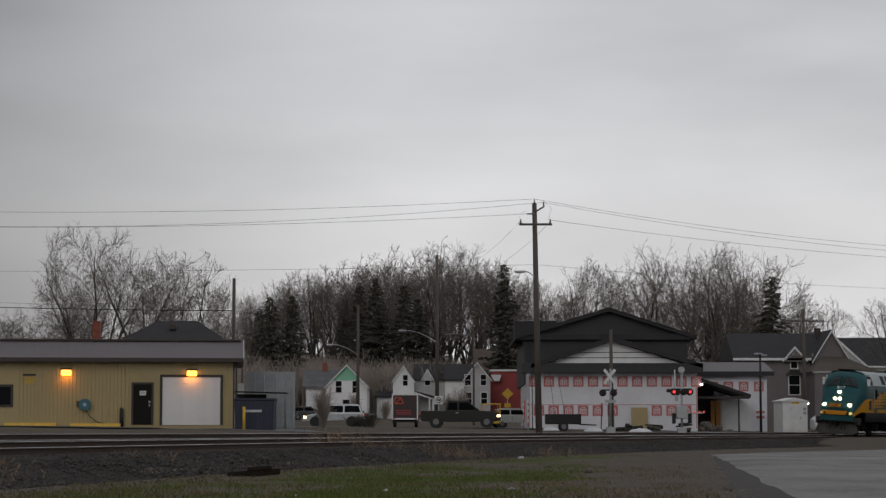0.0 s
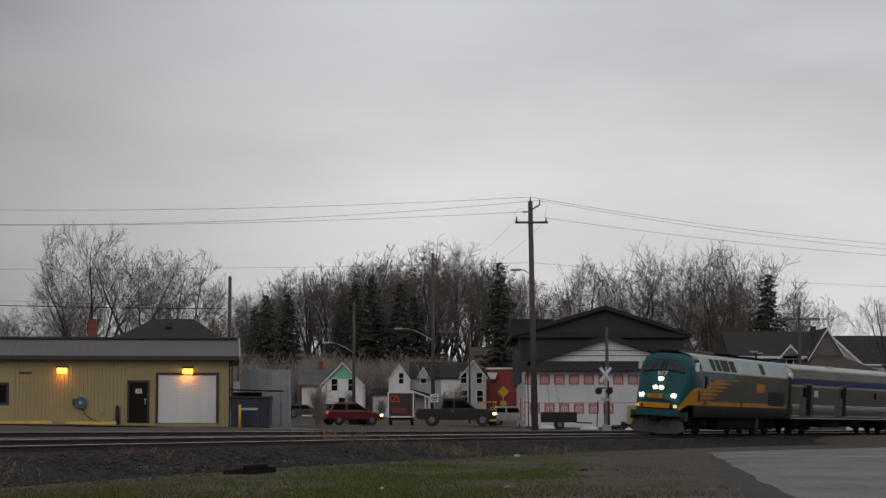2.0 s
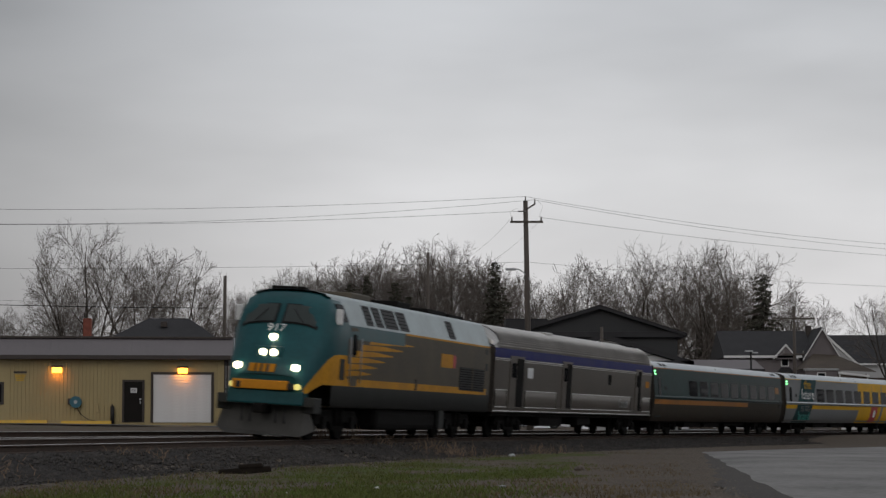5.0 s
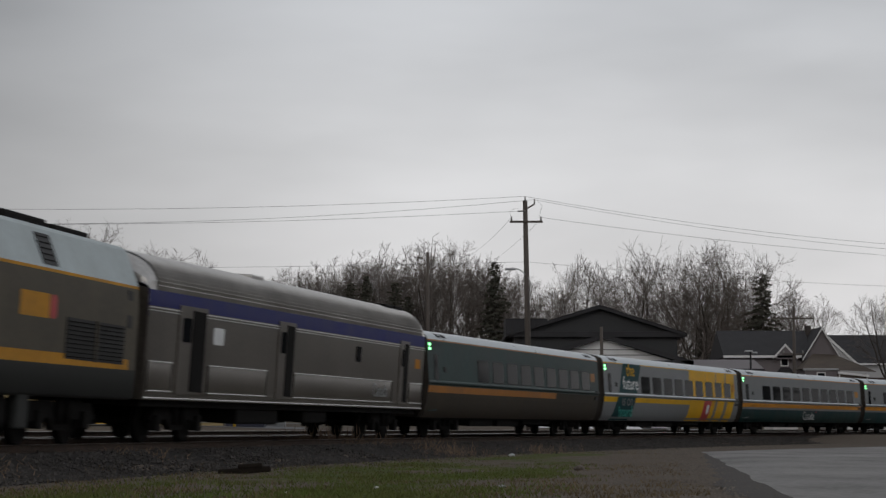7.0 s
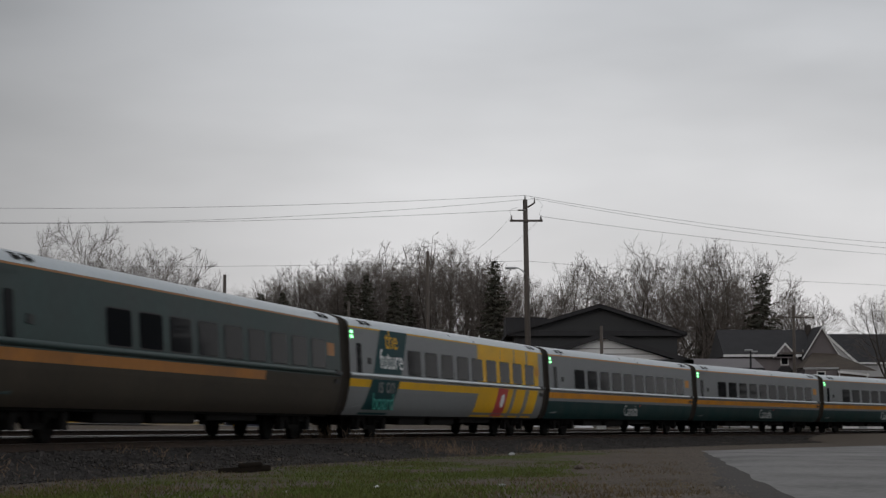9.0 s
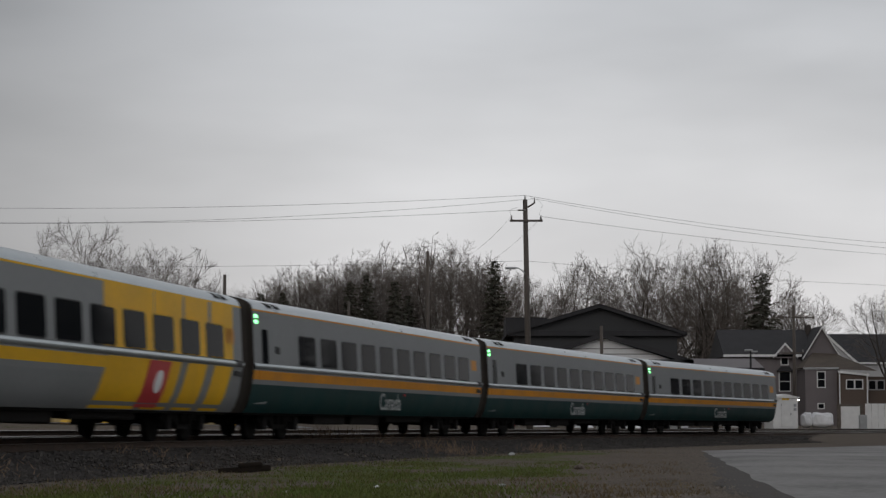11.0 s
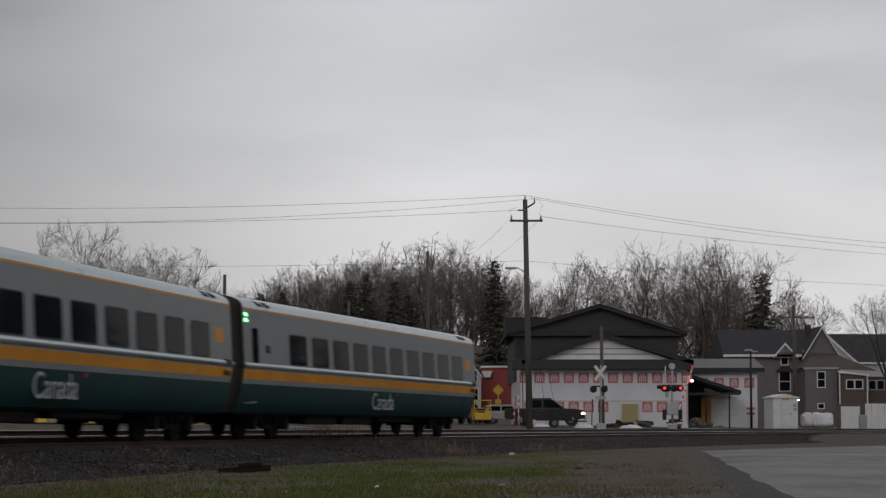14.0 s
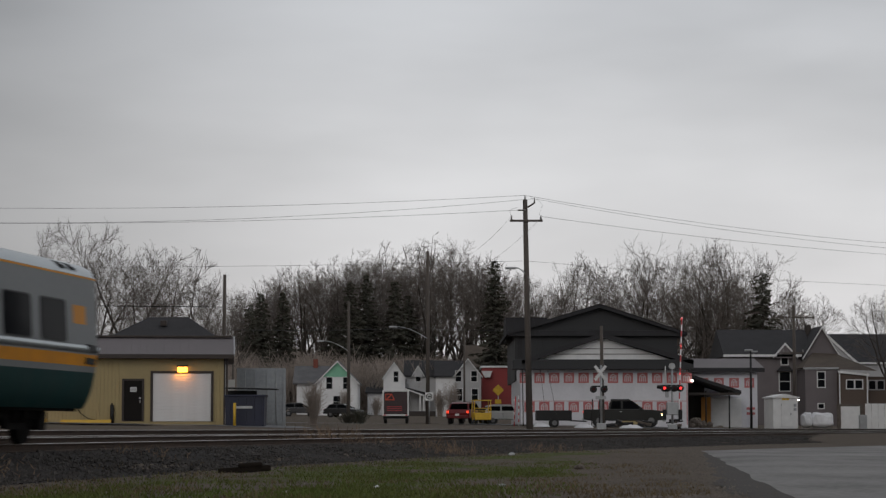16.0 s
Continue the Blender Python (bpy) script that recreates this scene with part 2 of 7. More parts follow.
def build_ground():
    xs = np.concatenate([[-2500, -900, -400, -200], np.linspace(-120, -30, 24), np.linspace(-28, 46, 112), np.linspace(50, 160, 30), [220, 500, 1000, 2500]])
    ys = np.concatenate([[-1500, -400, -120], np.linspace(-60, 10, 12), np.linspace(12, 170, 220), np.linspace(175, 420, 50), [500, 800, 1500, 3500]])
    verts, turf = [], []
    for y in ys:
        for x in xs:
            n = noise.noise(Vector((x * 0.5, y * 0.5, 0))) * 0.035 + noise.noise(Vector((x * 0.11, y * 0.11, 3))) * 0.06
            o = track_offset(x, y)
            lot = x > 3.6 + (y - 26.9) * 0.099 and o > 2
            calm = 0.0 if -9 < o < 5 or lot else 1.0
            verts.append((float(x), float(y), ground_z(x, y) + n * calm))
            turf.append(turf_at(x, y))
    nx = len(xs)
    faces = [(j * nx + i, j * nx + i + 1, (j + 1) * nx + i + 1, (j + 1) * nx + i) for j in range(len(ys) - 1) for i in range(nx - 1)]
    me = bpy.data.meshes.new("ground")
    me.from_pydata(verts, [], faces)
    me.attributes.new("turf", "FLOAT", "POINT").data.foreach_set("value", turf)
    me.materials.append(GROUND)
    me.polygons.foreach_set("use_smooth", [True] * len(faces))
    tagged(new("ground", me), "rough grass and bare gravelly soil beside the railway", "ground", kind="structure")


def sheet_along(name, pts, widths, lift, material, label):
    """A paved strip along a plan line, draped on the ground."""
    bm = bmesh.new()
    prev = None
    line = []
    for (a, b), (wa, wb) in zip(zip(pts, pts[1:]), zip(widths, widths[1:])):
        n = max(2, int(math.dist(a, b) / 2))
        for i in range(n):
            u = i / n
            line.append((a[0] + (b[0] - a[0]) * u, a[1] + (b[1] - a[1]) * u, wa + (wb - wa) * u))
    line.append((*pts[-1], widths[-1]))
    for i, (x, y, w) in enumerate(line):
        p, q = line[max(0, i - 1)], line[min(len(line) - 1, i + 1)]
        d = Vector((q[0] - p[0], q[1] - p[1])).normalized()
        row = []
        for k in range(9):
            f = (k / 8 - 0.5) * w
            px, py = x + d.y * f, y - d.x * f
            row.append(bm.verts.new((px, py, ground_z(px, py) + lift)))
        if prev:
            for k in range(8):
                bm.faces.new((prev[k], prev[k + 1], row[k + 1], row[k]))
        prev = row
    bmesh.ops.recalc_face_normals(bm, faces=bm.faces)
    return tagged(new(name, mesh_of(name, bm, material, True)), label, "road", kind="structure")


def build_paving():
    # the lot: its ragged edge follows the gravel
    bm = bmesh.new()
    rows = []
    for i in range(278):
        y = -20 + i * 0.5
        left = 4.3 + (y - 26.9) * 0.099 + 0.12 * noise.noise(Vector((0, y * 0.2, 7))) + 0.03 * noise.noise(Vector((0, y * 1.1, 2)))
        if y > 84:
            left += (y - 84) * 0.3 + (y - 84) ** 2 * 0.004
        row = []
        for k in range(15):
            x = left + (k / 14) ** 1.5 * 60
            row.append(bm.verts.new((x, y, ground_z(x, y) + 0.045 - (0.03 if k == 0 else 0))))
        rows.append(row)
    for a, b in zip(rows, rows[1:]):
        for k in range(14):
            bm.faces.new((a[k], a[k + 1], b[k + 1], b[k]))
    tagged(new("pavement", mesh_of("pavement", bm, ASPHALT, True)), "damp worn grey asphalt lot with a ragged edge", "pavement", kind="structure")
    # dark damp earth washed along the broken edge
    bm = bmesh.new()
    prev = None
    for i in range(110):
        y = 22 + i * 0.5
        left = 4.3 + (y - 26.9) * 0.099 + 0.12 * noise.noise(Vector((0, y * 0.2, 7))) + 0.03 * noise.noise(Vector((0, y * 1.1, 2)))
        wide = max(0.05, (0.85 + 0.5 * noise.noise(Vector((3, y * 0.3, 1)))) * (1 - i / 125))
        row = [bm.verts.new((left + u, y, ground_z(left + u, y) + z)) for u, z in ((-wide, 0.004), (-wide * 0.5, 0.02), (0.02, 0.022))]
        if prev:
            for k in range(2):
                bm.faces.new((prev[k], prev[k + 1], row[k + 1], row[k]))
        prev = row
    tagged(new("damp_verge", mesh_of("damp_verge", bm, DAMP, True)), "dark damp earth along the broken asphalt edge", "ground", kind="structure")
    sheet_along("road", [(-110, 172), (-40, 165), (0, 160), (14, 156), (26, 156), (34, 151), (46, 138)], [7.5] * 7, 0.06, STREET,
                "damp grey street running up to the level crossing")
    sheet_along("pavement", [(-70, 107.8), (-34, 107.6), (-9, 107.6), (-6.5, 108)], [7.5] * 4, 0.05, STREET, "grey asphalt apron before the yellow garage")


def rail_run(name, off, z, s0, s1, label):
    """One rail: foot, web and polished head, swept along the line."""
    prof = [(-0.07, -0.17), (0.07, -0.17), (0.07, -0.155), (0.012, -0.13), (0.012, -0.045), (0.037, -0.038), (0.037, -0.018), (0.031, -0.007), (0.016, -0.001),
            (-0.016, -0.001), (-0.031, -0.007), (-0.037, -0.018), (-0.037, -0.038), (-0.012, -0.045), (-0.012, -0.13), (-0.07, -0.155)]
    bm = bmesh.new()
    prev = None
    s = s0
    while s <= s1:
        x, y, h = track_point(s)
        c, sn = math.cos(h), math.sin(h)
        ring = [bm.verts.new((x + c * (off + u), y - sn * (off + u), z + v)) for u, v in prof]
        if prev:
            for i in range(len(prof)):
                f = bm.faces.new((prev[i], prev[(i + 1) % len(prof)], ring[(i + 1) % len(prof)], ring[i]))
                f.material_index = 1 if 7 <= i <= 9 else 0
                f.smooth = 5 <= i <= 10
        prev = ring
        s += 2.5
    bmesh.ops.recalc_face_normals(bm, faces=bm.faces)
    return bm, label


TRACKS = [("railway_track", 0.0, 0.05, -0.05), ("railway_track", -4.35, 0.19, 0.05)]


def build_tracks():
    for n, (name, mid, zf, zn) in enumerate(TRACKS):
        tr = tagged(new(name), "curved railway track with polished rails on dark timber ties", "railway track", "tracks", "structure")
        for off, z in ((mid + 0.752, zn), (mid - 0.752, zf)):
            bm, lab = rail_run("rail", off, z, -140, 360, "")
            part("rail", bm, [RAIL_SIDE, RAIL_TOP], tr, "steel rail with a polished head")
        tilt = math.degrees(math.atan2(zf - zn, 1.504))
        tie_me = mesh_of("tie", bx(-1.3, 1.3, -0.115, 0.115, -0.18, 0.0, 0.012), TIE)
        rest = bmesh.new()
        s, made = -46.0, 0
        while s < 230:
            x, y, h = track_point(s)
            x += math.cos(h) * mid
            y -= math.sin(h) * mid
            m = pose(x, y, (zf + zn) / 2 - 0.172, 0, tilt, -math.degrees(h) + random.uniform(-1, 1))
            if made < 240:
                o = new("tie", tie_me)
                o.parent = tr
                o.matrix_basis = m
                made += 1
            else:
                r = bmesh.ops.create_cube(rest, size=1.0)
                for v in r["verts"]:
                    v.co = m @ Vector((v.co.x * 2.6, v.co.y * 0.23, v.co.z * 0.18 - 0.09))
            s += 0.56
        tagged(part("far_ties", rest, TIE, tr), kind="stuff")


def build_ballast():
    bm = bmesh.new()
    prof = [(-8.6, -0.06), (-6.8, 0.02), (-5.9, 0.04), (-2.7, -0.12), (-1.7, -0.14), (1.7, -0.245), (2.0, -0.3), (2.9, -0.52), (3.9, -0.66)]
    prev = None
    for i in range(250):
        s = -140 + i * 2.0
        x, y, h = track_point(s)
        row = []
        for u, z in prof:
            w = u + 0.25 * noise.noise(Vector((s * 0.3, u, 0)))
            row.append(bm.verts.new((x + math.cos(h) * w, y - math.sin(h) * w, z + 0.03 * noise.noise(Vector((s * 0.7, u * 2, 5))))))
        if prev:
            for k in range(len(prof) - 1):
                bm.faces.new((prev[k], prev[k + 1], row[k + 1], row[k]))
        prev = row
    bmesh.ops.recalc_face_normals(bm, faces=bm.faces)
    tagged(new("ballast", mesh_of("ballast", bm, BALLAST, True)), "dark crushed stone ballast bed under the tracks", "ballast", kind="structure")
    # loose stones
    rs = random.Random(5)
    V, F = [], []
    zs = [(-9.5, -0.04)] + prof + [(7.5, -0.62), (9.5, -0.62)]
    for i in range(26000):
        s = -50 + 150 * rs.random() ** 1.3
        u = rs.uniform(1.4, 4.6) if rs.random() < 0.75 else rs.uniform(-8.6, 1.5)
        if u > 3.6 and rs.random() < 0.6:
            continue
        x, y, h = track_point(s)
        z = np.interp(u, [a for a, _ in zs], [b for _, b in zs])
        r = rs.uniform(0.02, 0.05) * (1.5 if rs.random() < 0.06 else 1)
        c = Vector((x + math.cos(h) * u, y - math.sin(h) * u, z + r * 0.3))
        k = len(V)
        for d in ((1, 0, 0), (0, 1, 0), (-1, 0, 0), (0, -1, 0), (0, 0, 1), (0, 0, -1)):
            V.append(c + Vector(d) * r * rs.uniform(0.6, 1.25) + Vector((rs.uniform(-0.3, 0.3) * r, rs.uniform(-0.3, 0.3) * r, 0)))
        F += [(k, k + 1, k + 4), (k + 1, k + 2, k + 4), (k + 2, k + 3, k + 4), (k + 3, k, k + 4), (k + 1, k, k + 5), (k + 2, k + 1, k + 5), (k + 3, k + 2, k + 5), (k, k + 3, k + 5)]
    me = bpy.data.meshes.new("ballast_stones")
    me.from_pydata(V, [], F)
    me.materials.append(STONE)
    tagged(new("ballast_stones", me), "loose crushed grey stones spilling down the trackside", "gravel", kind="stuff")


def build_grass():
    rs = random.Random(11)
    V, F = [], []
    W, FW = [], []
    D, FD = [], []
    for n in range(110000):
        y = 24 + 60 * rs.random() ** 1.8
        x = rs.uniform(-0.225, 0.16) * y
        t = turf_at(x, y)
        o = track_offset(x, y)
        dead = rs.random() > t
        if dead and (o < 2.6 or x > 3.4 + (y - 26.9) * 0.09 or rs.random() < 0.62 or noise.noise(Vector((x * 0.8, y * 0.4, 4))) < -0.05):
            continue
        z = ground_z(x, y) - 0.01
        tuft = noise.noise(Vector((x * 1.7, y * 0.9, 6))) * 0.5 + 0.5
        hgt = rs.uniform(0.03, 0.085) * (0.45 + 0.9 * tuft)
        a = rs.uniform(0, 6.28)
        dx, dy = math.cos(a) * 0.013, math.sin(a) * 0.013
        lx, ly = rs.uniform(-0.8, 0.8) * hgt, rs.uniform(-0.8, 0.8) * hgt
        P, Q = (D, FD) if dead else (V, F)
        k = len(P)
        P += [(x - dx, y - dy, z), (x + dx, y + dy, z), (x + lx, y + ly, z + hgt)]
        Q.append((k, k + 1, k + 2))
    for name, P, Q, m, lab in (("grass", V, F, GRASS_A, "short patchy green grass"), ("dead_grass", D, FD, GRASS_B, "matted brown dead grass on bare soil")):
        me = bpy.data.meshes.new(name)
        me.from_pydata(P, [], Q)
        me.materials.append(m)
        tagged(new(name, me), lab, "grass", kind="stuff")
    # dry stalks on the shoulder of the track bed
    for cx, cy, num, hh in ((-3.4, 66.5, 70, 0.75), (-2.4, 67, 40, 0.5), (-4.6, 65, 60, 0.4), (-0.4, 68, 60, 0.55), (0.6, 70, 40, 0.4), (3.4, 78, 45, 0.4), (-7.6, 35.5, 40, 0.35), (-6.2, 46, 40, 0.3), (-9.2, 40, 30, 0.4)):
        for i in range(num):
            x, y = cx + rs.gauss(0, 0.55), cy + rs.gauss(0, 1.0)
            z = ground_z(x, y) - 0.02
            hgt = hh * rs.uniform(0.4, 1.1)
            tx, ty = x + rs.uniform(-0.3, 0.3) * hgt, y + rs.uniform(-0.3, 0.3) * hgt
            for q in range(3):
                k = len(W)
                u = 0.4 + 0.3 * q
                ex, ey = tx + rs.uniform(-0.15, 0.15), ty
                W += [(x - 0.012 + (tx - x) * u * 0.6, y, z + hgt * (u - 0.4)), (x + 0.012 + (tx - x) * u * 0.6, y, z + hgt * (u - 0.4)), (ex, ey, z + hgt * u)]
                FW.append((k, k + 1, k + 2))
    me = bpy.data.meshes.new("dry_weeds")
    me.from_pydata(W, [], FW)
    me.materials.append(STRAW)
    tagged(new("dry_weeds", me), "dry brown weed stalks along the ballast edge", "weeds", kind="stuff")


build_ground()
build_paving()
build_tracks()
build_ballast()
build_grass()


def build_gravel():
    """Loose gravel between the grass and the paved lot."""
    rs = random.Random(31)
    V, F = [], []
    for i in range(6000):
        y = 25 + 62 * rs.random() ** 1.5
        edge = 2.2 + (y - 26.9) * 0.095
        x = edge + rs.gauss(0.6, 0.9)
        if x > 4.3 + (y - 26.9) * 0.099:
            continue
        r = rs.uniform(0.008, 0.028)
        c = Vector((x, y, ground_z(x, y) + r * 0.3))
        k = len(V)
        for d in ((1, 0, 0), (-0.5, 0.87, 0), (-0.5, -0.87, 0), (0, 0, 0.9)):
            V.append(c + Vector(d) * r * rs.uniform(0.7, 1.4))
        F += [(k, k + 1, k + 3), (k + 1, k + 2, k + 3), (k + 2, k, k + 3)]
    me = bpy.data.meshes.new("gravel")
    me.from_pydata(V, [], F)
    me.materials.append(PEBBLE)
    tagged(new("gravel", me), "loose brown-grey gravel along the lot's edge", "gravel", kind="stuff")


PEBBLE = mat("pebble", (0.15, 0.132, 0.115), 0.9, 0, 0.5, 0.8, 0, 6, spec=0.2)
build_gravel()

# ---------------------------------------------------------------- the train
LOCO_TEAL = mat("loco_teal", (0.012, 0.075, 0.085), 0.4, 0, 0.3, 0.8, 0, 9, spec=0.3)
LOCO_GREY = mat("loco_grimy_grey", (0.135, 0.115, 0.085), 0.6, 0.0, 0.35, 0.6, 0, 8, tint=(0.065, 0.056, 0.043), spec=0.2)
LOCO_WHITE = mat("loco_pale_blue", (0.44, 0.5, 0.51), 0.5, 0, 0.2, 0.7, 0, 8, spec=0.3)
LOCO_GOLD = mat("loco_gold", (0.55, 0.26, 0.02), 0.55, 0, 0.35, 0.7, 0, 8, spec=0.2)
LOCO_SILL = mat("loco_sill", (0.022, 0.023, 0.021), 0.75, 0, 0.3, 1.0)
# near-black grime; the shade under the train is put into this colour
UNDER = mat("underframe_grime_shade", (0.009, 0.008, 0.0075), 0.9, 0.0, 0.4, 1.5, 0.2, spec=0.15)
PLOUGH = mat("plough_grey", (0.06, 0.058, 0.055), 0.75, 0.0, 0.4, 1.5)
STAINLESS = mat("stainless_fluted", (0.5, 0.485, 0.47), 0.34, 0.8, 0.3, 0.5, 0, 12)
# side steel, browner and darker than the fluted roof
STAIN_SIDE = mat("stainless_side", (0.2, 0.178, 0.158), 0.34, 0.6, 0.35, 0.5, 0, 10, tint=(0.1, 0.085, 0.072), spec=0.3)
TRIM = mat("bright_trim", (0.8, 0.79, 0.77), 0.4, 0.2, 0.1, 2)
BLUE = mat("blue_band", (0.016, 0.02, 0.13), 0.5, 0, 0.2, 1.0, spec=0.15)
COACH_GREY = mat("coach_grey", (0.21, 0.218, 0.222), 0.5, 0.1, 0.14, 0.5, 0, 7, spec=0.25)
COACH_ROOF = mat("coach_roof", (0.42, 0.46, 0.48), 0.3, 0.6, 0.2, 0.4, 0, 7)
COACH_GREEN = mat("coach_dark_green", (0.006, 0.04, 0.04), 0.45, 0, 0.3, 0.8, 0, 8, spec=0.2)
COACH_ORANGE = mat("coach_orange", (0.62, 0.25, 0.015), 0.5, 0, 0.2, 0.8, 0, 8, spec=0.2)
WRAP_YELLOW = mat("wrap_yellow", (0.75, 0.42, 0.015), 0.5, 0, 0.15, 0.8, 0, 8, spec=0.15)
WRAP_TEAL = mat("wrap_dark_teal", (0.008, 0.05, 0.055), 0.55, 0, 0.2, 0.8, spec=0.12)
WRAP_MINT = mat("wrap_mint", (0.02, 0.3, 0.25), 0.42, 0, 0.1, 2)
WRAP_RED = mat("wrap_red", (0.5, 0.03, 0.04), 0.42, 0, 0.15, 1)
OLD_GREEN = mat("old_coach_green", (0.024, 0.045, 0.043), 0.5, 0.0, 0.5, 0.35, 0, 5, spec=0.22)
OLD_BROWN = mat("old_coach_brown", (0.05, 0.041, 0.031), 0.6, 0.0, 0.35, 0.5, 0, 6, spec=0.15)
OLD_STRIPE = mat("old_coach_stripe", (0.36, 0.14, 0.02), 0.5, 0, 0.35, 0.5, 0, 6)
DIAPHRAGM = mat("gangway_rubber", (0.035, 0.028, 0.022), 0.9, 0, 0.3, 3)
HEADLIGHT = glow("headlight", (1.0, 0.84, 0.56), 7.0)
MARKER_GREEN = glow("green_marker", (0.25, 1.0, 0.35), 3.5)
MARKER_YELLOW = glow("yellow_marker", (1.0, 0.85, 0.25), 0.6)
LETTER_FADED = mat("letter_faded", (0.4, 0.42, 0.42), 0.55, 0, 0.3, 3)
LETTER_WHITE = mat("letter_white", (0.78, 0.79, 0.79), 0.5, 0, 0.1, 3)


def words(name, body, size, material, parent, loc, rot, label="", extrude=0.004, align="LEFT", sx=1.0):
    cu = bpy.data.curves.new(name, "FONT")
    cu.body, cu.size, cu.extrude, cu.align_x = body, size, extrude, align
    cu.materials.append(material)
    tmp = bpy.data.objects.new(name, cu)
    me = bpy.data.meshes.new_from_object(tmp)
    bpy.data.objects.remove(tmp)
    ob = new(name, me)
    ob.parent = parent
    ob.matrix_basis = pose(*loc, *rot) @ Matrix.Diagonal((sx, 1, 1, 1))
    if label:
        ob["label"] = label
    return ob


def strip(bm, prof, y0, y1, both=True, shear=0.0, mi=0):
    """A skin along the vehicle: an open profile of (x, z), swept from y0 to y1, on both sides."""
    for sgn in ((1, -1) if both else (1,)):
        z0 = prof[0][1]
        A = [bm.verts.new((sgn * u, y0 + shear * (v - z0), v)) for u, v in prof]
        B = [bm.verts.new((sgn * u, y1 + shear * (v - z0), v)) for u, v in prof]
        for i in range(len(prof) - 1):
            q = (A[i], B[i], B[i + 1], A[i + 1]) if sgn > 0 else (A[i], A[i + 1], B[i + 1], B[i])
            f = bm.faces.new(q)
            f.material_index = mi
            f.smooth = True
    return bm


def plate(y0, y1, z0, z1, wall, out=0.012, sides=(1,), r=0.12, shear=0.0, bm=None):
    """A rounded plate laid on a leaning side wall; wall(z) gives its half-width."""
    bm = bm or bmesh.new()
    pts = []
    r = min(r, (y1 - y0) / 2.01, (z1 - z0) / 2.01)
    for cx, cz, a0 in ((y1 - r, z1 - r, 0), (y0 + r, z1 - r, 90), (y0 + r, z0 + r, 180), (y1 - r, z0 + r, 270)):
        for k in range(4 if r > 0.02 else 1):
            a = radians(a0 + k * 30)
            pts.append((cx + r * math.cos(a), cz + r * math.sin(a)))
    for sgn in sides:
        O = [bm.verts.new((sgn * (wall(v) + out), u + shear * (v - z0), v)) for u, v in pts]
        I = [bm.verts.new((sgn * (wall(v) - 0.03), u + shear * (v - z0), v)) for u, v in pts]
        bm.faces.new(O if sgn > 0 else O[::-1])
        n = len(pts)
        for i in range(n):
            q = (O[i], I[i], I[(i + 1) % n], O[(i + 1) % n])
            bm.faces.new(q if sgn > 0 else q[::-1])
    bmesh.ops.recalc_face_normals(bm, faces=bm.faces)
    return bm


def bogie(parent, y, wheels=(-1.3, 1.3), r=0.46, half=1.05, length=3.4):
    fr = bmesh.new()
    for sx in (-1, 1):
        prism(fr, [(-length / 2, 0.55), (-length / 2 + 0.3, 0.85), (-0.5, 0.88), (-0.3, 0.45), (0.3, 0.45), (0.5, 0.88), (length / 2 - 0.3, 0.85), (length / 2, 0.55), (length / 2 - 0.2, 0.45), (0.7, 0.55), (0.4, 0.3), (-0.4, 0.3), (-0.7, 0.55), (-length / 2 + 0.2, 0.45)],
              sx * half - 0.07, sx * half + 0.07, "x")
        for w in wheels:
            box(fr, sx * half - 0.05, sx * half + 0.16, w - 0.17, w + 0.17, r - 0.18, r + 0.18, 0.03)
        tube(fr, (sx * (half + 0.1), -0.25, 0.42), (sx * (half + 0.1), -0.25, 0.9), 0.1, n=8)
        tube(fr, (sx * (half + 0.1), 0.25, 0.42), (sx * (half + 0.1), 0.25, 0.9), 0.1, n=8)
    box(fr, -half, half, -0.35, 0.35, 0.5, 0.85, 0.03)
    b = part("bogie", fr, UNDER, parent, "black bogie with grime and underfloor shade in its colour")
    b.location = (0, y, 0)
    for w in wheels:
        wm = bmesh.new()
        for sx in (-1, 1):
            tube(wm, (sx * 0.7, 0, 0), (sx * 0.83, 0, 0), r, n=24)
            tube(wm, (sx * 0.68, 0, 0), (sx * 0.71, 0, 0), r + 0.03, n=24)
        tube(wm, (-0.8, 0, 0), (0.8, 0, 0), 0.09, n=10)
        o = part("wheelset", wm, UNDER, b)
        o.location = (0, w, r)
    return b


def coach_wall(z):
    return float(np.interp(z, [0.72, 0.85, 1.1, 1.45, 1.85, 2.0, 3.33, 3.45], [1.36, 1.45, 1.53, 1.575, 1.6, 1.585, 1.43, 1.38]))


ROOF_PROF = [(1.425, 3.335), (1.395, 3.42), (1.31, 3.5), (1.12, 3.575), (0.8, 3.63), (0.4, 3.655), (0.0, 3.662)]


def zs_of(z0, z1, n=5):
    return [(coach_wall(z0 + (z1 - z0) * i / n), z0 + (z1 - z0) * i / n) for i in range(n + 1)]


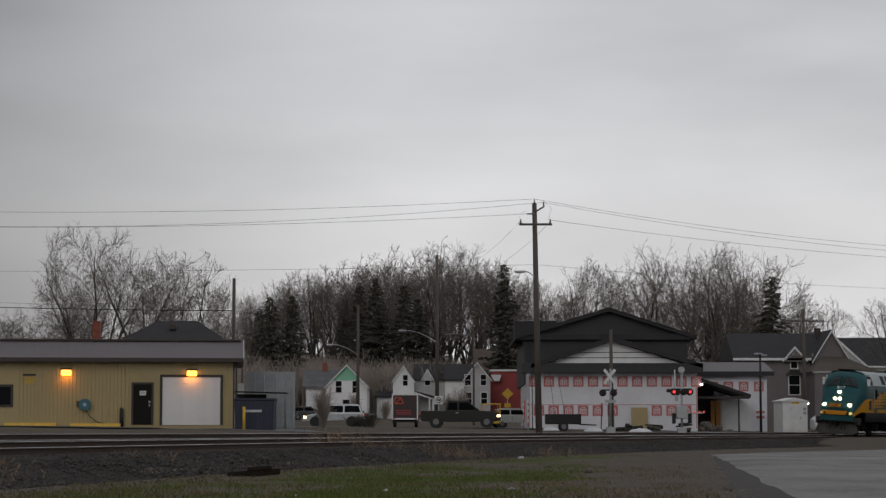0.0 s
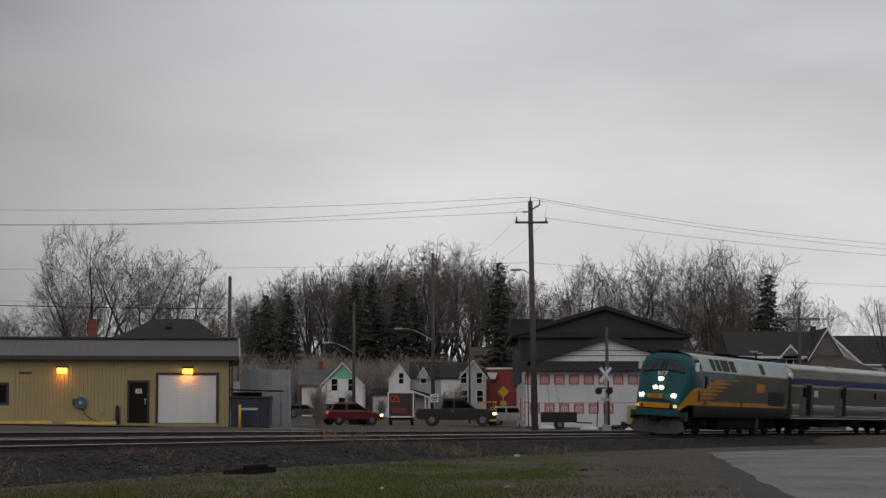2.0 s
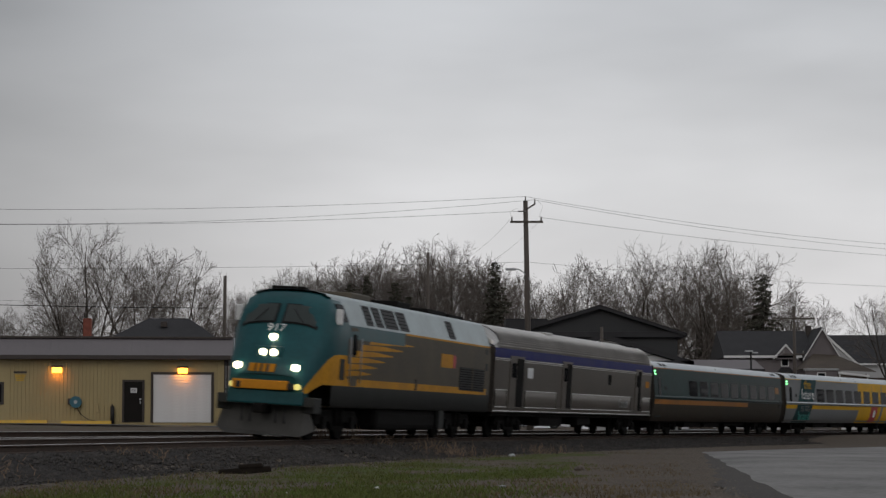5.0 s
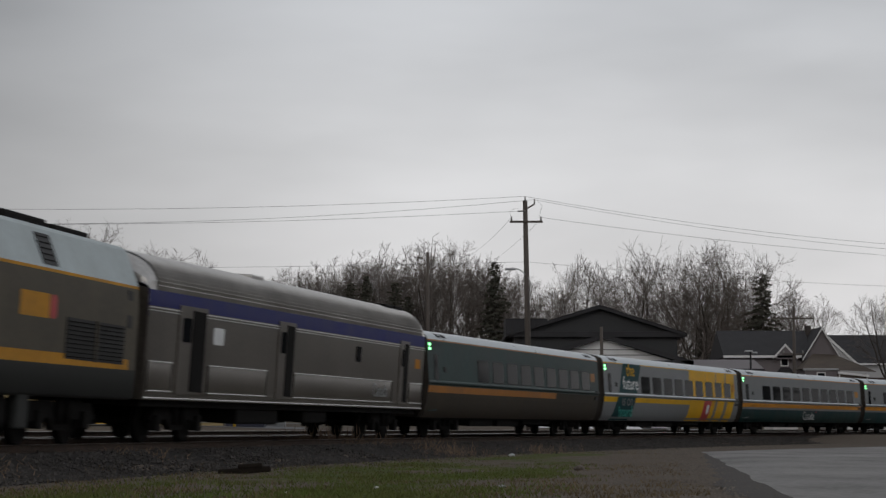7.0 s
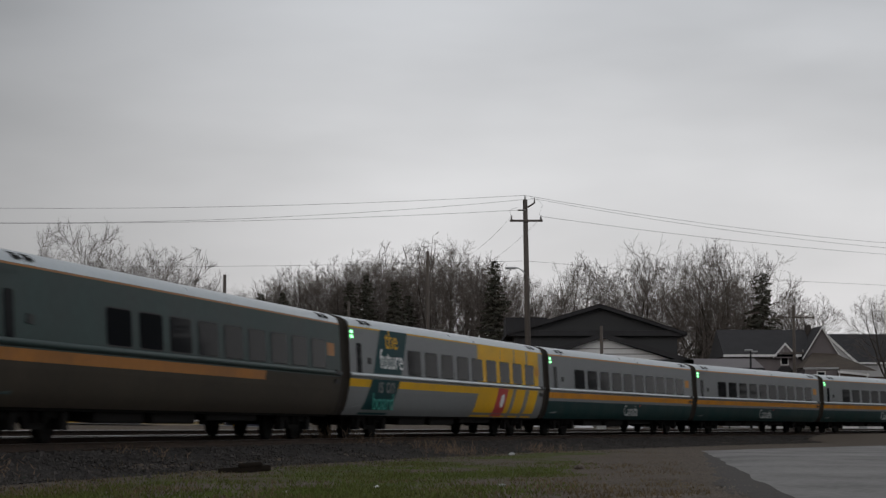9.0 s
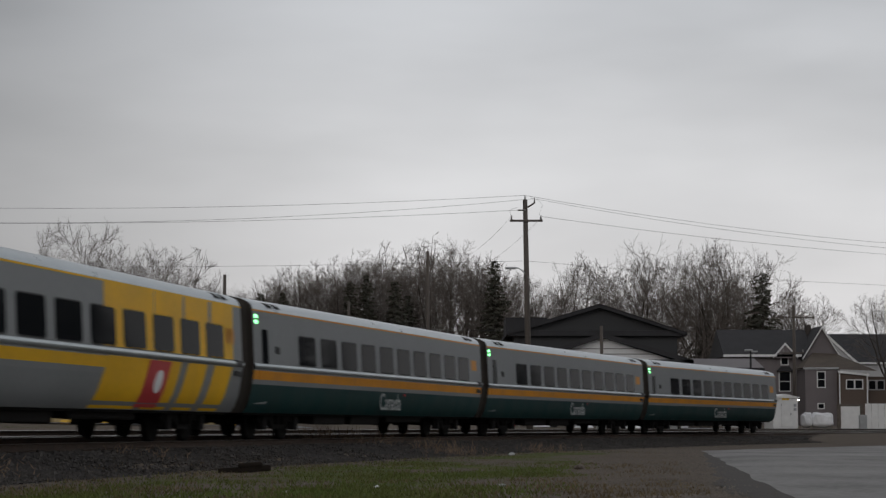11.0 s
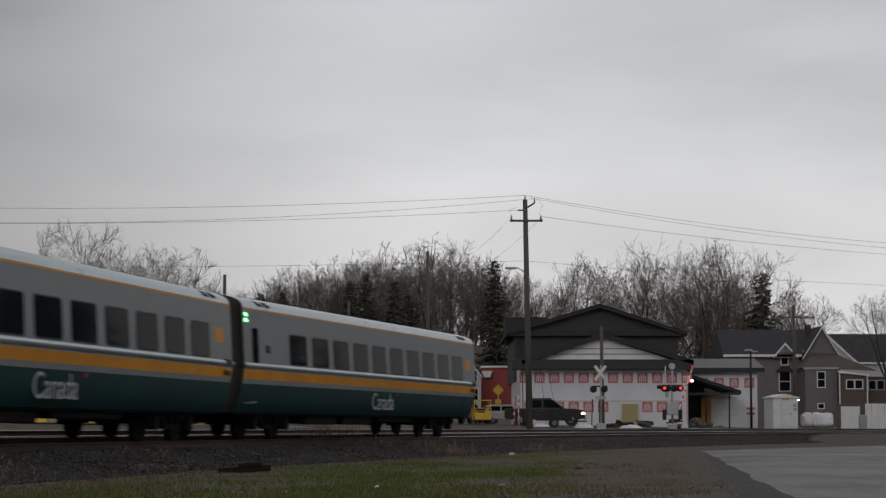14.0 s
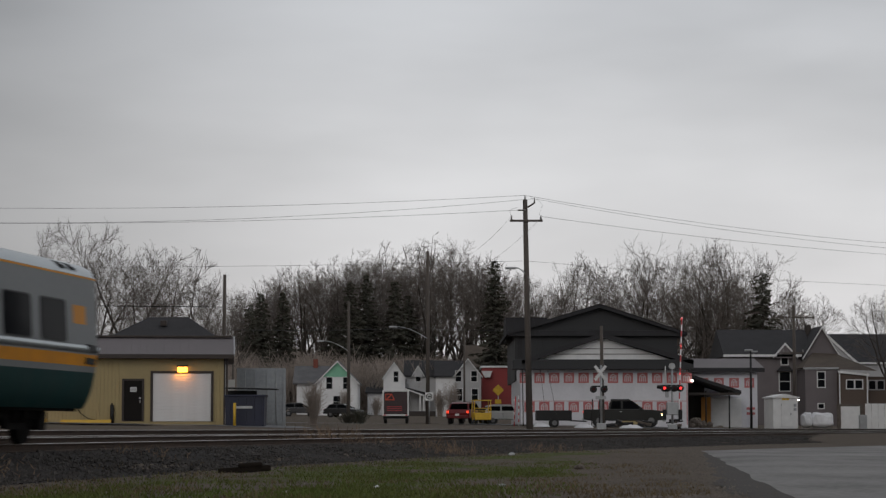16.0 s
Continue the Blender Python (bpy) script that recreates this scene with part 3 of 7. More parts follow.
def coach(label, low, stripe_m, side, roof_m, first, count, livery):
    ob = thing("passenger_coach", label, "railway coach", group="coaches of the train")
    y0, y1 = -12.65, 12.2
    part("lower_body", strip(bmesh.new(), zs_of(0.72, 1.45), y0, y1), low, ob, "painted lower body side")
    part("waist_panel", strip(bmesh.new(), zs_of(1.45, 1.57, 1), y0, y1), side if livery != "old" else low, ob)
    if livery == "grey":
        part("orange_stripe", strip(bmesh.new(), [(a + 0.003, b) for a, b in zs_of(1.57, 1.8, 1)], y0, y1), stripe_m, ob, "broad orange stripe")
    elif livery == "old":
        part("orange_stripe", strip(bmesh.new(), [(a + 0.003, b) for a, b in zs_of(1.57, 1.8, 1)], y0, 4.6), stripe_m, ob, "grimy orange stripe")
        part("waist_rear_panel", strip(bmesh.new(), zs_of(1.57, 1.8, 1), 4.6, y1), low, ob)
    else:
        part("yellow_stripe", strip(bmesh.new(), [(a + 0.003, b) for a, b in zs_of(1.57, 1.8, 1)], y0, 2.3), stripe_m, ob, "yellow stripe")
        part("waist_rear_panel", strip(bmesh.new(), zs_of(1.57, 1.8, 1), 2.3, y1), side, ob)
    part("upper_body", strip(bmesh.new(), zs_of(1.8, 3.335, 6), y0, y1), side, ob, "upper side wall")
    mo = strip(bmesh.new(), [(1.59, 1.83), (1.635, 1.86), (1.645, 1.91), (1.635, 1.95), (1.588, 1.98)], y0, y1)
    part("belt_moulding", mo, COACH_ROOF if livery != "old" else OLD_GREEN, ob, "rounded belt moulding")
    part("roof_line", strip(bmesh.new(), [(1.437, 3.29), (1.432, 3.33)], y0, y1), stripe_m, ob, "thin stripe under the roof")
    rp = bmesh.new()
    strip(rp, ROOF_PROF, y0 + 0.05, y1 - 0.05)
    part("roof", rp, roof_m, ob, "rounded metal roof", True)
    # ends
    e = bmesh.new()
    prof = zs_of(0.72, 3.335, 10) + ROOF_PROF[1:]
    loop = prof + [(-a, b) for a, b in prof[::-1][1:]]
    for yy, flip in ((y0, False), (y1, True)):
        vs = [e.verts.new((a, yy, b)) for a, b in loop]
        e.faces.new(vs if flip else vs[::-1])
    vs = [e.verts.new(q) for q in ((-1.36, y0, 0.72), (1.36, y0, 0.72), (1.36, y1, 0.72), (-1.36, y1, 0.72))]
    e.faces.new(vs[::-1])
    # end walls share the dark brown of the bellows
    part("end_wall", e, DIAPHRAGM, ob, "dark brown coach end")
    for yy, s in ((y0, -1), (y1, 1)):
        g = bmesh.new()
        w = 0.25 if s < 0 else 0.85
        box(g, -0.75, 0.75, min(yy, yy + s * w), max(yy, yy + s * w), 0.95, 3.3, 0.05)
        part("gangway", g, DIAPHRAGM, ob, "worn rubber gangway bellows")
        ring = bmesh.new()
        reach = 0.24 if s < 0 else 0.84
        hoop = [(0.965 * u, v) for u, v in loop]
        last = None
        for f in range(13):
            k = 1.0 if f % 2 == 0 else 0.965
            row = [ring.verts.new((u * k, yy + s * reach * f / 12, v * (0.5 + k / 2))) for u, v in hoop]
            if last:
                for n in range(len(hoop) - 1):
                    ring.faces.new((last[n], row[n], row[n + 1], last[n + 1]))
            last = row
        bmesh.ops.recalc_face_normals(ring, faces=ring.faces)
        part("end_bellows", ring, DIAPHRAGM, ob, "brown pleated side bellows")
        tube(g := bmesh.new(), (0, yy, 0.85), (0, yy + s * (0.25 if s < 0 else 0.85), 0.85), 0.13, n=8)
        part("coupler", g, UNDER, ob)
    # windows
    wm = mesh_of("window", plate(0, 1.5, 2.0, 2.81, coach_wall, 0.006, (1,), 0.1), BLACK)
    gm = mesh_of("pane", plate(0.03, 1.47, 2.03, 2.78, coach_wall, 0.012, (1,), 0.09), GLASS)
    for k in range(count):
        for turn in (0, 180):
            w = new("window", wm)
            w.parent = ob
            w.matrix_basis = pose(0, first + 1.98 * k + (1.5 if turn else 0), 0, 0, 0, turn)
            p = new("pane", gm)
            p.parent = w
    # vestibule door with its tall window
    d = part("door", plate(-12.2, -11.3, 0.95, 3.22, coach_wall, 0.008, (1,), 0.05), side, ob, "narrow vestibule door")
    part("door_window", plate(-11.98, -11.55, 1.98, 2.85, coach_wall, 0.014, (1,), 0.08), GLASS, d)
    if livery != "wrap":
        part("door_stripe", plate(-12.2, -11.3, 1.57, 1.8, coach_wall, 0.011, (1,), 0.01), stripe_m, d)
    part("sign_box", plate(-10.95, -10.62, 2.25, 2.45, coach_wall, 0.02, (1,), 0.02), BLACK, ob)
    part("side_grille", plate(11.5, 12.05, 1.86, 2.0, coach_wall, 0.06, (1,), 0.02), BLACK, ob)
    part("side_grille", plate(11.5, 12.05, 1.6, 1.74, coach_wall, 0.03, (1,), 0.02), BLACK, ob)
    for zz in (3.16, 3.02):
        part("marker_lamp", plate(-12.5, -12.36, zz - 0.045, zz + 0.045, coach_wall, 0.03, (1,), 0.04), MARKER_GREEN, ob, "glowing green door lamp")
    rw = lambda z: float(np.interp(z, [3.335, 3.42, 3.5, 3.575], [1.425, 1.395, 1.31, 1.12]))
    for yy in (-11.2, -10.6, 10.3, 10.9):
        part("roof_vent", plate(yy - 0.22, yy + 0.18, 3.42, 3.54, rw, 0.02, (1,), 0.03), UNDER, ob)
    # rear crest and wordmark
    part("crest", plate(10.75, 11.5, 2.38, 2.74, coach_wall, 0.006, (1,), 0.03), COACH_ORANGE if livery != "old" else OLD_STRIPE, ob, "small orange square crest")
    if livery == "grey":
        words("wordmark", "Canada", 0.72, LETTER_FADED, ob, (coach_wall(1.1) + 0.045, -0.95, 0.9), (90, 0, 90), "faded white wordmark lettering", sx=1.12)
        part("wordmark_flag", plate(1.75, 1.95, 1.34, 1.42, coach_wall, 0.012, (1,), 0.01), WRAP_RED, ob)
    if livery == "wrap":
        sh = 0.62
        def band(name, y0, y1, z0, z1, shear, m, label="", n=6, out=0.006):
            return part(name, strip(bmesh.new(), [(u + out, v) for u, v in zs_of(z0, z1, n)], y0, y1, False, shear), m, ob, label)
        band("teal_band", -11.2, -8.3, 0.74, 1.82, sh, WRAP_TEAL, "slanted dark teal band")
        band("teal_band_upper", -11.2 + sh * 1.26, -8.3 + sh * 1.26, 2.0, 3.33, sh, WRAP_TEAL, "slanted dark teal band")
        lean = 7.0
        words("slogan", "the", 0.82, WRAP_YELLOW, ob, (1.51, -9.15, 2.78), (90 - lean, 0, 90), "yellow slogan lettering", sx=1.25)
        words("slogan", "future", 0.86, LETTER_WHITE, ob, (1.585, -9.75, 2.16), (90 - lean, 0, 90), "white slogan lettering", sx=1.15)
        words("slogan", "is on", 0.72, COACH_GREY, ob, (1.62, -9.95, 1.42), (90, 0, 90), "grey slogan lettering", sx=1.25)
        words("slogan", "board", 0.74, WRAP_MINT, ob, (1.6, -10.4, 0.9), (90, 0, 90), "mint green slogan lettering", sx=1.25)
        for a, w, c in ((1.7, 2.9, 0), (5.0, 1.7, 0), (7.2, 1.5, 0), (9.3, 1.5, 0)):
            band("yellow_flash", a, a + w, 0.74, 1.82, 0.45, WRAP_YELLOW, "slanted yellow flash")
            band("yellow_flash_upper", a + 0.2, a + w + 0.55, 2.0, 3.33, 0.1, WRAP_YELLOW, "slanted yellow flash")
        band("red_emblem", 4.5, 6.0, 0.78, 1.8, 0.4, WRAP_RED, "red emblem patch", 6, 0.011)
        part("red_emblem_mark", plate(5.3, 5.8, 1.1, 1.6, coach_wall, 0.03, (1,), 0.22, 0.3), LETTER_WHITE, ob)
    # underframe
    u = bmesh.new()
    box(u, -1.3, 1.3, -12.4, 12.0, 0.66, 0.8, 0.02)
    for a, b in ((-6.2, -3.2), (-2.6, 0.4), (1.2, 5.4)):
        box(u, -1.2, 1.2, a, b, 0.42 if a < 0 else 0.5, 0.7, 0.05)
    part("underframe", u, UNDER, ob, "dark equipment boxes under the floor")
    for yy in (-9.1, 9.1):
        bogie(ob, yy)
    return ob


def baggage_wall(z):
    return float(np.interp(z, [1.0, 1.2, 3.0, 3.4], [1.5, 1.52, 1.52, 1.5]))


def baggage():
    ob = thing("baggage_car", "stainless steel baggage car with a blue band and fluted roof", "railway car")
    y0, y1 = -12.7, 12.7
    part("side_wall", strip(bmesh.new(), [(1.5, 0.98), (1.52, 1.2), (1.52, 3.02)], y0, y1), STAIN_SIDE, ob, "dark brownish stainless side wall")
    part("blue_band", strip(bmesh.new(), [(1.524, 3.02), (1.522, 3.14), (1.505, 3.37)], y0, y1), BLUE, ob, "dark blue letterboard band")
    # fluted roof
    rp, n = [], 34
    for i in range(n + 1):
        a = i / n * math.pi / 2
        x, z = 1.505 * math.cos(a) ** 0.8, 3.37 + 0.86 * math.sin(a) ** 0.85
        k = 0.032 if i % 2 and i < 30 else 0.0
        rp.append((max(0.0, x + k), z + k))
    rm = bmesh.new()
    strip(rm, rp, y0 + 0.5, y1 - 0.5)
    for f in rm.faces:
        f.smooth = False
    # rounded roof ends
    for yy, s in ((y0 + 0.5, -1), (y1 - 0.5, 1)):
        prev = None
        for j in range(5):
            q = j / 4 * math.pi / 2
            sc, dy = math.cos(q), math.sin(q)
            row = [rm.verts.new((sg * u, yy + s * 0.5 * dy, 3.37 + (v - 3.37) * (0.25 + 0.75 * sc))) for sg, u, v in [(1, u, v) for u, v in rp[::4]] + [(-1, u, v) for u, v in rp[::4][::-1]]]
            if prev:
                for k in range(len(row) - 1):
                    rm.faces.new((prev[k], prev[k + 1], row[k + 1], row[k]))
            prev = row
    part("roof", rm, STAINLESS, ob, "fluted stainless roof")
    e = bmesh.new()
    for yy in (y0, y1):
        vs = [e.verts.new(q) for q in ((-1.5, yy, 0.98), (1.5, yy, 0.98), (1.505, yy, 3.37), (0.8, yy, 3.56), (-0.8, yy, 3.56), (-1.505, yy, 3.37))]
        e.faces.new(vs if yy > 0 else vs[::-1])
    vs = [e.verts.new(q) for q in ((-1.5, y0, 0.98), (1.5, y0, 0.98), (1.5, y1, 0.98), (-1.5, y1, 0.98))]
    e.faces.new(vs[::-1])
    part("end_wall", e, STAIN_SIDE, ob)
    for zz, t in ((2.97, 0.028), (2.91, 0.022), (1.0, 0.04)):
        part("trim_strip", strip(bmesh.new(), [(1.52, zz), (1.545, zz + t / 2), (1.525, zz + t)], y0, y1, False), TRIM, ob, "bright trim strip")
    # sliding doors; a flat dark plate paints the shade of their deep openings
    for a, b in ((-10.65, -9.0), (-3.2, -1.95), (9.55, 10.5)):
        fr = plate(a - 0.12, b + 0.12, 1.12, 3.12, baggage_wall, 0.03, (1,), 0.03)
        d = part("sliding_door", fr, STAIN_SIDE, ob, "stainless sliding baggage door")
        part("recess_shade", plate(a + (b - a) * 0.45, b, 1.18, 3.04, baggage_wall, 0.036, (1,), 0.02), UNDER, d)
        part("door_window", plate(a + 0.12, a + (b - a) * 0.4, 2.3, 2.85, baggage_wall, 0.04, (1,), 0.06), GLASS, d)
    # fluted lower panels
    for a, b in ((-12.55, -11.05), (-8.6, -4.1), (-1.75, 8.65), (10.85, 12.55)):
        g = bmesh.new()
        strip(g, [(1.522, 1.18), (1.53, 1.2), (1.53, 1.78), (1.522, 1.8)], a, b, False)
        p = part("lower_panel", g, STAIN_SIDE, ob, "framed stainless panel")
        for zz in (1.16, 1.8):
            part("panel_trim", strip(bmesh.new(), [(1.53, zz), (1.555, zz + 0.015), (1.53, zz + 0.03)], a, b, False), TRIM, p)
        for yy in (a, b):
            part("panel_edge", plate(yy - 0.015, yy + 0.015, 1.17, 1.82, baggage_wall, 0.02, (1,), 0.005), UNDER, p)
    part("small_window", plate(4.35, 4.85, 2.3, 2.75, baggage_wall, 0.02, (1,), 0.05), GLASS, ob)
    part("pale_patch", plate(-8.35, -7.6, 2.32, 2.72, baggage_wall, 0.008, (1,), 0.05), LETTER_WHITE, ob, "pale rectangular patch")
    part("crest", plate(11.55, 12.2, 2.3, 2.6, baggage_wall, 0.008, (1,), 0.03), COACH_ORANGE, ob, "small orange crest")
    words("wordmark", "Canada", 0.6, GALV, ob, (1.56, 6.3, 1.32), (90, 0, 90), "grey wordmark lettering", sx=0.95)
    for yy in (-3.4, 10.2, 11.4):
        v = bx(-0.5, 0.9, yy - 0.5, yy + 0.5, 4.1, 4.26, 0.04)
        part("roof_hatch", v, UNDER if yy > 0 else STAINLESS, ob)
    u = bmesh.new()
    box(u, -1.35, 1.35, -12.4, 12.4, 0.82, 0.98, 0.02)
    box(u, -1.3, 1.3, -5.6, -2.2, 0.45, 0.82, 0.06)
    box(u, -1.3, 1.3, 0.2, 2.4, 0.5, 0.82, 0.06)
    tube(u, (-0.9, 3.2, 0.62), (-0.9, 5.2, 0.62), 0.24, n=12)
    part("underframe", u, UNDER, ob)
    for yy, s in ((y0, -1), (y1, 1)):
        a, b = sorted((yy, yy + s * 0.35))
        part("gangway", bx(-0.7, 0.7, a, b, 1.0, 3.4, 0.05), DIAPHRAGM, ob, "rubber gangway bellows")
        part("coupler", tb((0, yy, 0.85), (0, yy + s * 0.45, 0.85), 0.13), UNDER, ob)
    for yy in (-9.4, 9.4):
        bogie(ob, yy, (-1.35, 1.35))
    return ob


def locomotive():
    ob = thing("locomotive", "teal, grey and gold streamlined diesel passenger locomotive with headlights on", "locomotive")
    W = 1.5
    R = 10.4

    def lw(z):
        return float(np.interp(z, [1.2, 2.9, 3.35, 4.1], [1.5, 1.5, 1.46, 1.13]))
    # hood behind the cab
    part("side_wall", strip(bmesh.new(), [(1.5, 1.58), (1.5, 2.9), (1.46, 3.35)], -7.2, R), LOCO_GREY, ob, "grimy grey hood side")
    part("upper_side", strip(bmesh.new(), [(1.462, 3.35), (1.13, 4.1)], -8.0, R), LOCO_WHITE, ob, "pale blue-grey upper side")
    part("roof", strip(bmesh.new(), [(1.13, 4.1), (1.0, 4.19), (0.6, 4.25), (0, 4.27)], -8.2, R), LOCO_WHITE, ob, "pale roof", True)
    part("lower_stripe", strip(bmesh.new(), [(1.504, 1.58), (1.504, 1.8)], -8.0, 9.9), LOCO_GOLD, ob, "gold stripe above the sill")
    part("upper_stripe", strip(bmesh.new(), [(1.467, 3.3), (1.464, 3.36)], -1.0, R), LOCO_GOLD, ob, "thin gold stripe")
    part("sill", strip(bmesh.new(), [(1.4, 0.95), (1.5, 1.0), (1.51, 1.58)], -8.6, R), LOCO_SILL, ob, "dark side sill")
    e = bmesh.new()
    vs = [e.verts.new(q) for q in ((-1.5, R, 1.0), (1.5, R, 1.0), (1.5, R, 2.9), (1.46, R, 3.35), (1.13, R, 4.1), (0.6, R, 4.25), (-0.6, R, 4.25), (-1.13, R, 4.1), (-1.46, R, 3.35), (-1.5, R, 2.9))]
    e.faces.new(vs)
    vs = [e.verts.new(q) for q in ((-1.4, -10.2, 0.95), (1.4, -10.2, 0.95), (1.4, R, 0.95), (-1.4, R, 0.95))]
    e.faces.new(vs[::-1])
    part("rear_wall", e, LOCO_GREY, ob)
    # cab and sloping nose: sections from the rear of the cab to the tip
    secs = [(-7.2, 1.5, 1.58, 4.25, 1.13, 4.08), (-7.9, 1.5, 1.58, 4.25, 1.15, 4.05), (-8.35, 1.47, 1.58, 4.16, 1.2, 3.95), (-8.75, 1.41, 1.58, 3.75, 1.22, 3.55),
            (-9.1, 1.34, 1.58, 3.28, 1.22, 3.08), (-9.5, 1.25, 1.45, 2.72, 1.18, 2.52), (-9.85, 1.15, 1.3, 2.2, 1.1, 2.0), (-9.97, 1.1, 1.3, 1.8, 1.05, 1.65)]
    c = bmesh.new()
    rings = []
    for y, w, zb, zt, sw, sz in secs:
        zm = min(3.35, zb + (sz - zb) * 0.72)
        half = [(w, zb), (w, zb + (zm - zb) * 0.5), (w, zm), (sw + (w - sw) * 0.45, zm + (sz - zm) * 0.6), (sw, sz), (sw * 0.75, sz + (zt - sz) * 0.7), (sw * 0.4, sz + (zt - sz) * 0.95), (0, zt)]
        bow = lambda x: 0.22 * (x / 1.5) ** 2 if y < -8.9 else 0.0
        full = half + [(-a, b) for a, b in half[::-1][1:]]
        rings.append([c.verts.new((a, y + bow(a), b)) for a, b in full])
    for a, b in zip(rings, rings[1:]):
        for k in range(len(a) - 1):
            f = c.faces.new((a[k], a[k + 1], b[k + 1], b[k]))
            f.smooth = True
            f.material_index = 1 if k in (0, len(a) - 2) else 0
    c.faces.new(rings[-1])
    bmesh.ops.recalc_face_normals(c, faces=c.faces)
    part("cab", c, [LOCO_TEAL, LOCO_GOLD], ob, "teal cab and sloping nose")
    # gold sweep on the flank: slanting bands that narrow into the teal
    for k in range(6):
        z0 = 1.86 + k * 0.2
        a = -7.4 + 0.12 * k + 0.07 * k * k
        b = a + 2.6 + 0.45 * k
        for sx in (1, -1):
            g = bmesh.new()
            lo = [(a, z0), (a + (b - a) * 0.5, z0 + 0.05), (b, z0 + 0.1)]
            hi = [(a, z0 + 0.17), (a + (b - a) * 0.5, z0 + 0.19), (b, z0 + 0.13)]
            lo, hi = [[g.verts.new((sx * (lw(v) + 0.007), u, v)) for u, v in row] for row in (lo, hi)]
            for i in range(2):
                g.faces.new((lo[i], lo[i + 1], hi[i + 1], hi[i]) if sx > 0 else (hi[i], hi[i + 1], lo[i + 1], lo[i]))
            part("gold_streak", g, LOCO_GOLD, ob, "tapering gold streak")
    part("teal_sweep", strip(bmesh.new(), [(1.503, 2.95), (1.49, 3.1), (1.463, 3.35)], -7.3, -1.2), LOCO_TEAL, ob, "dark teal wedge under the windows")
    # windscreens on the slope
    def on_slope(x0, x1, u0, u1, lift, name, m, parent, label=""):
        bm = bmesh.new()
        n = 6
        P = []
        for j in (0, 1):
            u = (u0, u1)[j]
            for i in range(n + 1):
                x = x0 + (x1 - x0) * i / n
                y = float(np.interp(u, [2.0, 2.52, 3.08, 3.55, 3.95], [-9.85, -9.5, -9.1, -8.75, -8.35])) + 0.22 * (x / 1.5) ** 2 * (u < 3.7)
                half = float(np.interp(u, [2.0, 2.52, 3.95], [1.1, 1.18, 1.22]))
                P.append(bm.verts.new((x, y - lift * 0.8, u + 0.2 * float(np.interp(abs(x) / half, [0, 0.4, 0.75, 1], [1, 0.95, 0.7, 0])) + lift * 0.6)))
        for i in range(n):
            f = bm.faces.new((P[i], P[i + 1], P[n + 1 + i + 1], P[n + 1 + i]))
        bmesh.ops.solidify(bm, geom=bm.faces[:], thickness=0.02)
        return part(name, bm, m, parent, label)
    for sx in (-1, 1):
        wf = on_slope(min(0.08 * sx, 1.12 * sx), max(0.08 * sx, 1.12 * sx), 3.04, 3.62, 0.025, "windscreen", BLACK, ob, "raked windscreen")
        on_slope(min(0.14 * sx, 1.06 * sx), max(0.14 * sx, 1.06 * sx), 3.08, 3.58, 0.05, "pane", CAB_GLASS, wf)
        part("wiper", tb((0.7 * sx, -9.1, 3.3), (0.4 * sx, -8.9, 3.66), 0.015, n=5), BLACK, ob)
        mi = bx(sx * 1.52 - 0.1, sx * 1.52 + 0.1, -8.3, -8.2, 3.3, 3.75, 0.03)
        part("mirror", mi, WHITE, ob)
        # side windows, door and grab rails
        part("cab_side_window", plate(-7.95, -7.2, 3.42, 3.92, lw, 0.06, (sx,), 0.08), GLASS, ob)
        d = part("cab_door", plate(-6.9, -6.2, 1.6, 3.3, lw, 0.012, (sx,), 0.05), LOCO_GREY, ob, "grey cab door")
        part("door_window", plate(-6.75, -6.35, 2.5, 3.1, lw, 0.018, (sx,), 0.06), GLASS, d)
        part("ladder_recess", plate(-7.9, -7.45, 1.75, 2.35, lw, 0.014, (sx,), 0.04), BLACK, ob)
        for yy in (-7.1, -6.05):
            part("grab_rail", tb((sx * 1.56, yy, 1.7), (sx * 1.56, yy, 3.0), 0.018, n=6), GALV, ob)
        # louvres in the upper side
        for a, b in ((-5.2, -4.45), (-4.2, -3.4), (-3.2, -1.75), (-1.55, -0.5), (4.6, 5.45)):
            w = part("side_intake", plate(a, b, 3.42, 4.02, lw, 0.012, (sx,), 0.03), BLACK, ob, "black louvred intake")
            for k in range(5):
                zz = 3.5 + k * 0.11
                part("louvre", plate(a + 0.04, b - 0.04, zz, zz + 0.03, lw, 0.022, (sx,), 0.005), UNDER, w)
        g = part("radiator_grille", plate(5.9, 9.55, 1.68, 2.5, lw, 0.012, (sx,), 0.02), BLACK, ob, "black rear grille")
        for k in range(9):
            part("louvre", plate(5.98, 9.47, 1.73 + k * 0.085, 1.755 + k * 0.085, lw, 0.03, (sx,), 0.005), UNDER, g)
        part("grille_bar", plate(7.65, 7.75, 1.68, 2.5, lw, 0.035, (sx,), 0.005), LOCO_GREY, g)
        part("flank_crest", plate(3.35, 4.9, 2.42, 2.88, lw, 0.006, (sx,), 0.03), LOCO_GOLD, ob, "faded gold emblem block")
        part("flank_crest_dot", plate(4.95, 5.3, 2.42, 2.88, lw, 0.006, (sx,), 0.14), WRAP_RED, ob, "faded red emblem dot")
        part("rear_ladder", plate(9.65, 10.0, 2.45, 3.25, lw, 0.01, (sx,), 0.02), BLACK, ob)
        part("hood_step", plate(0.2, 0.45, 1.55, 1.95, lw, 0.012, (sx,), 0.02), BLACK, ob)
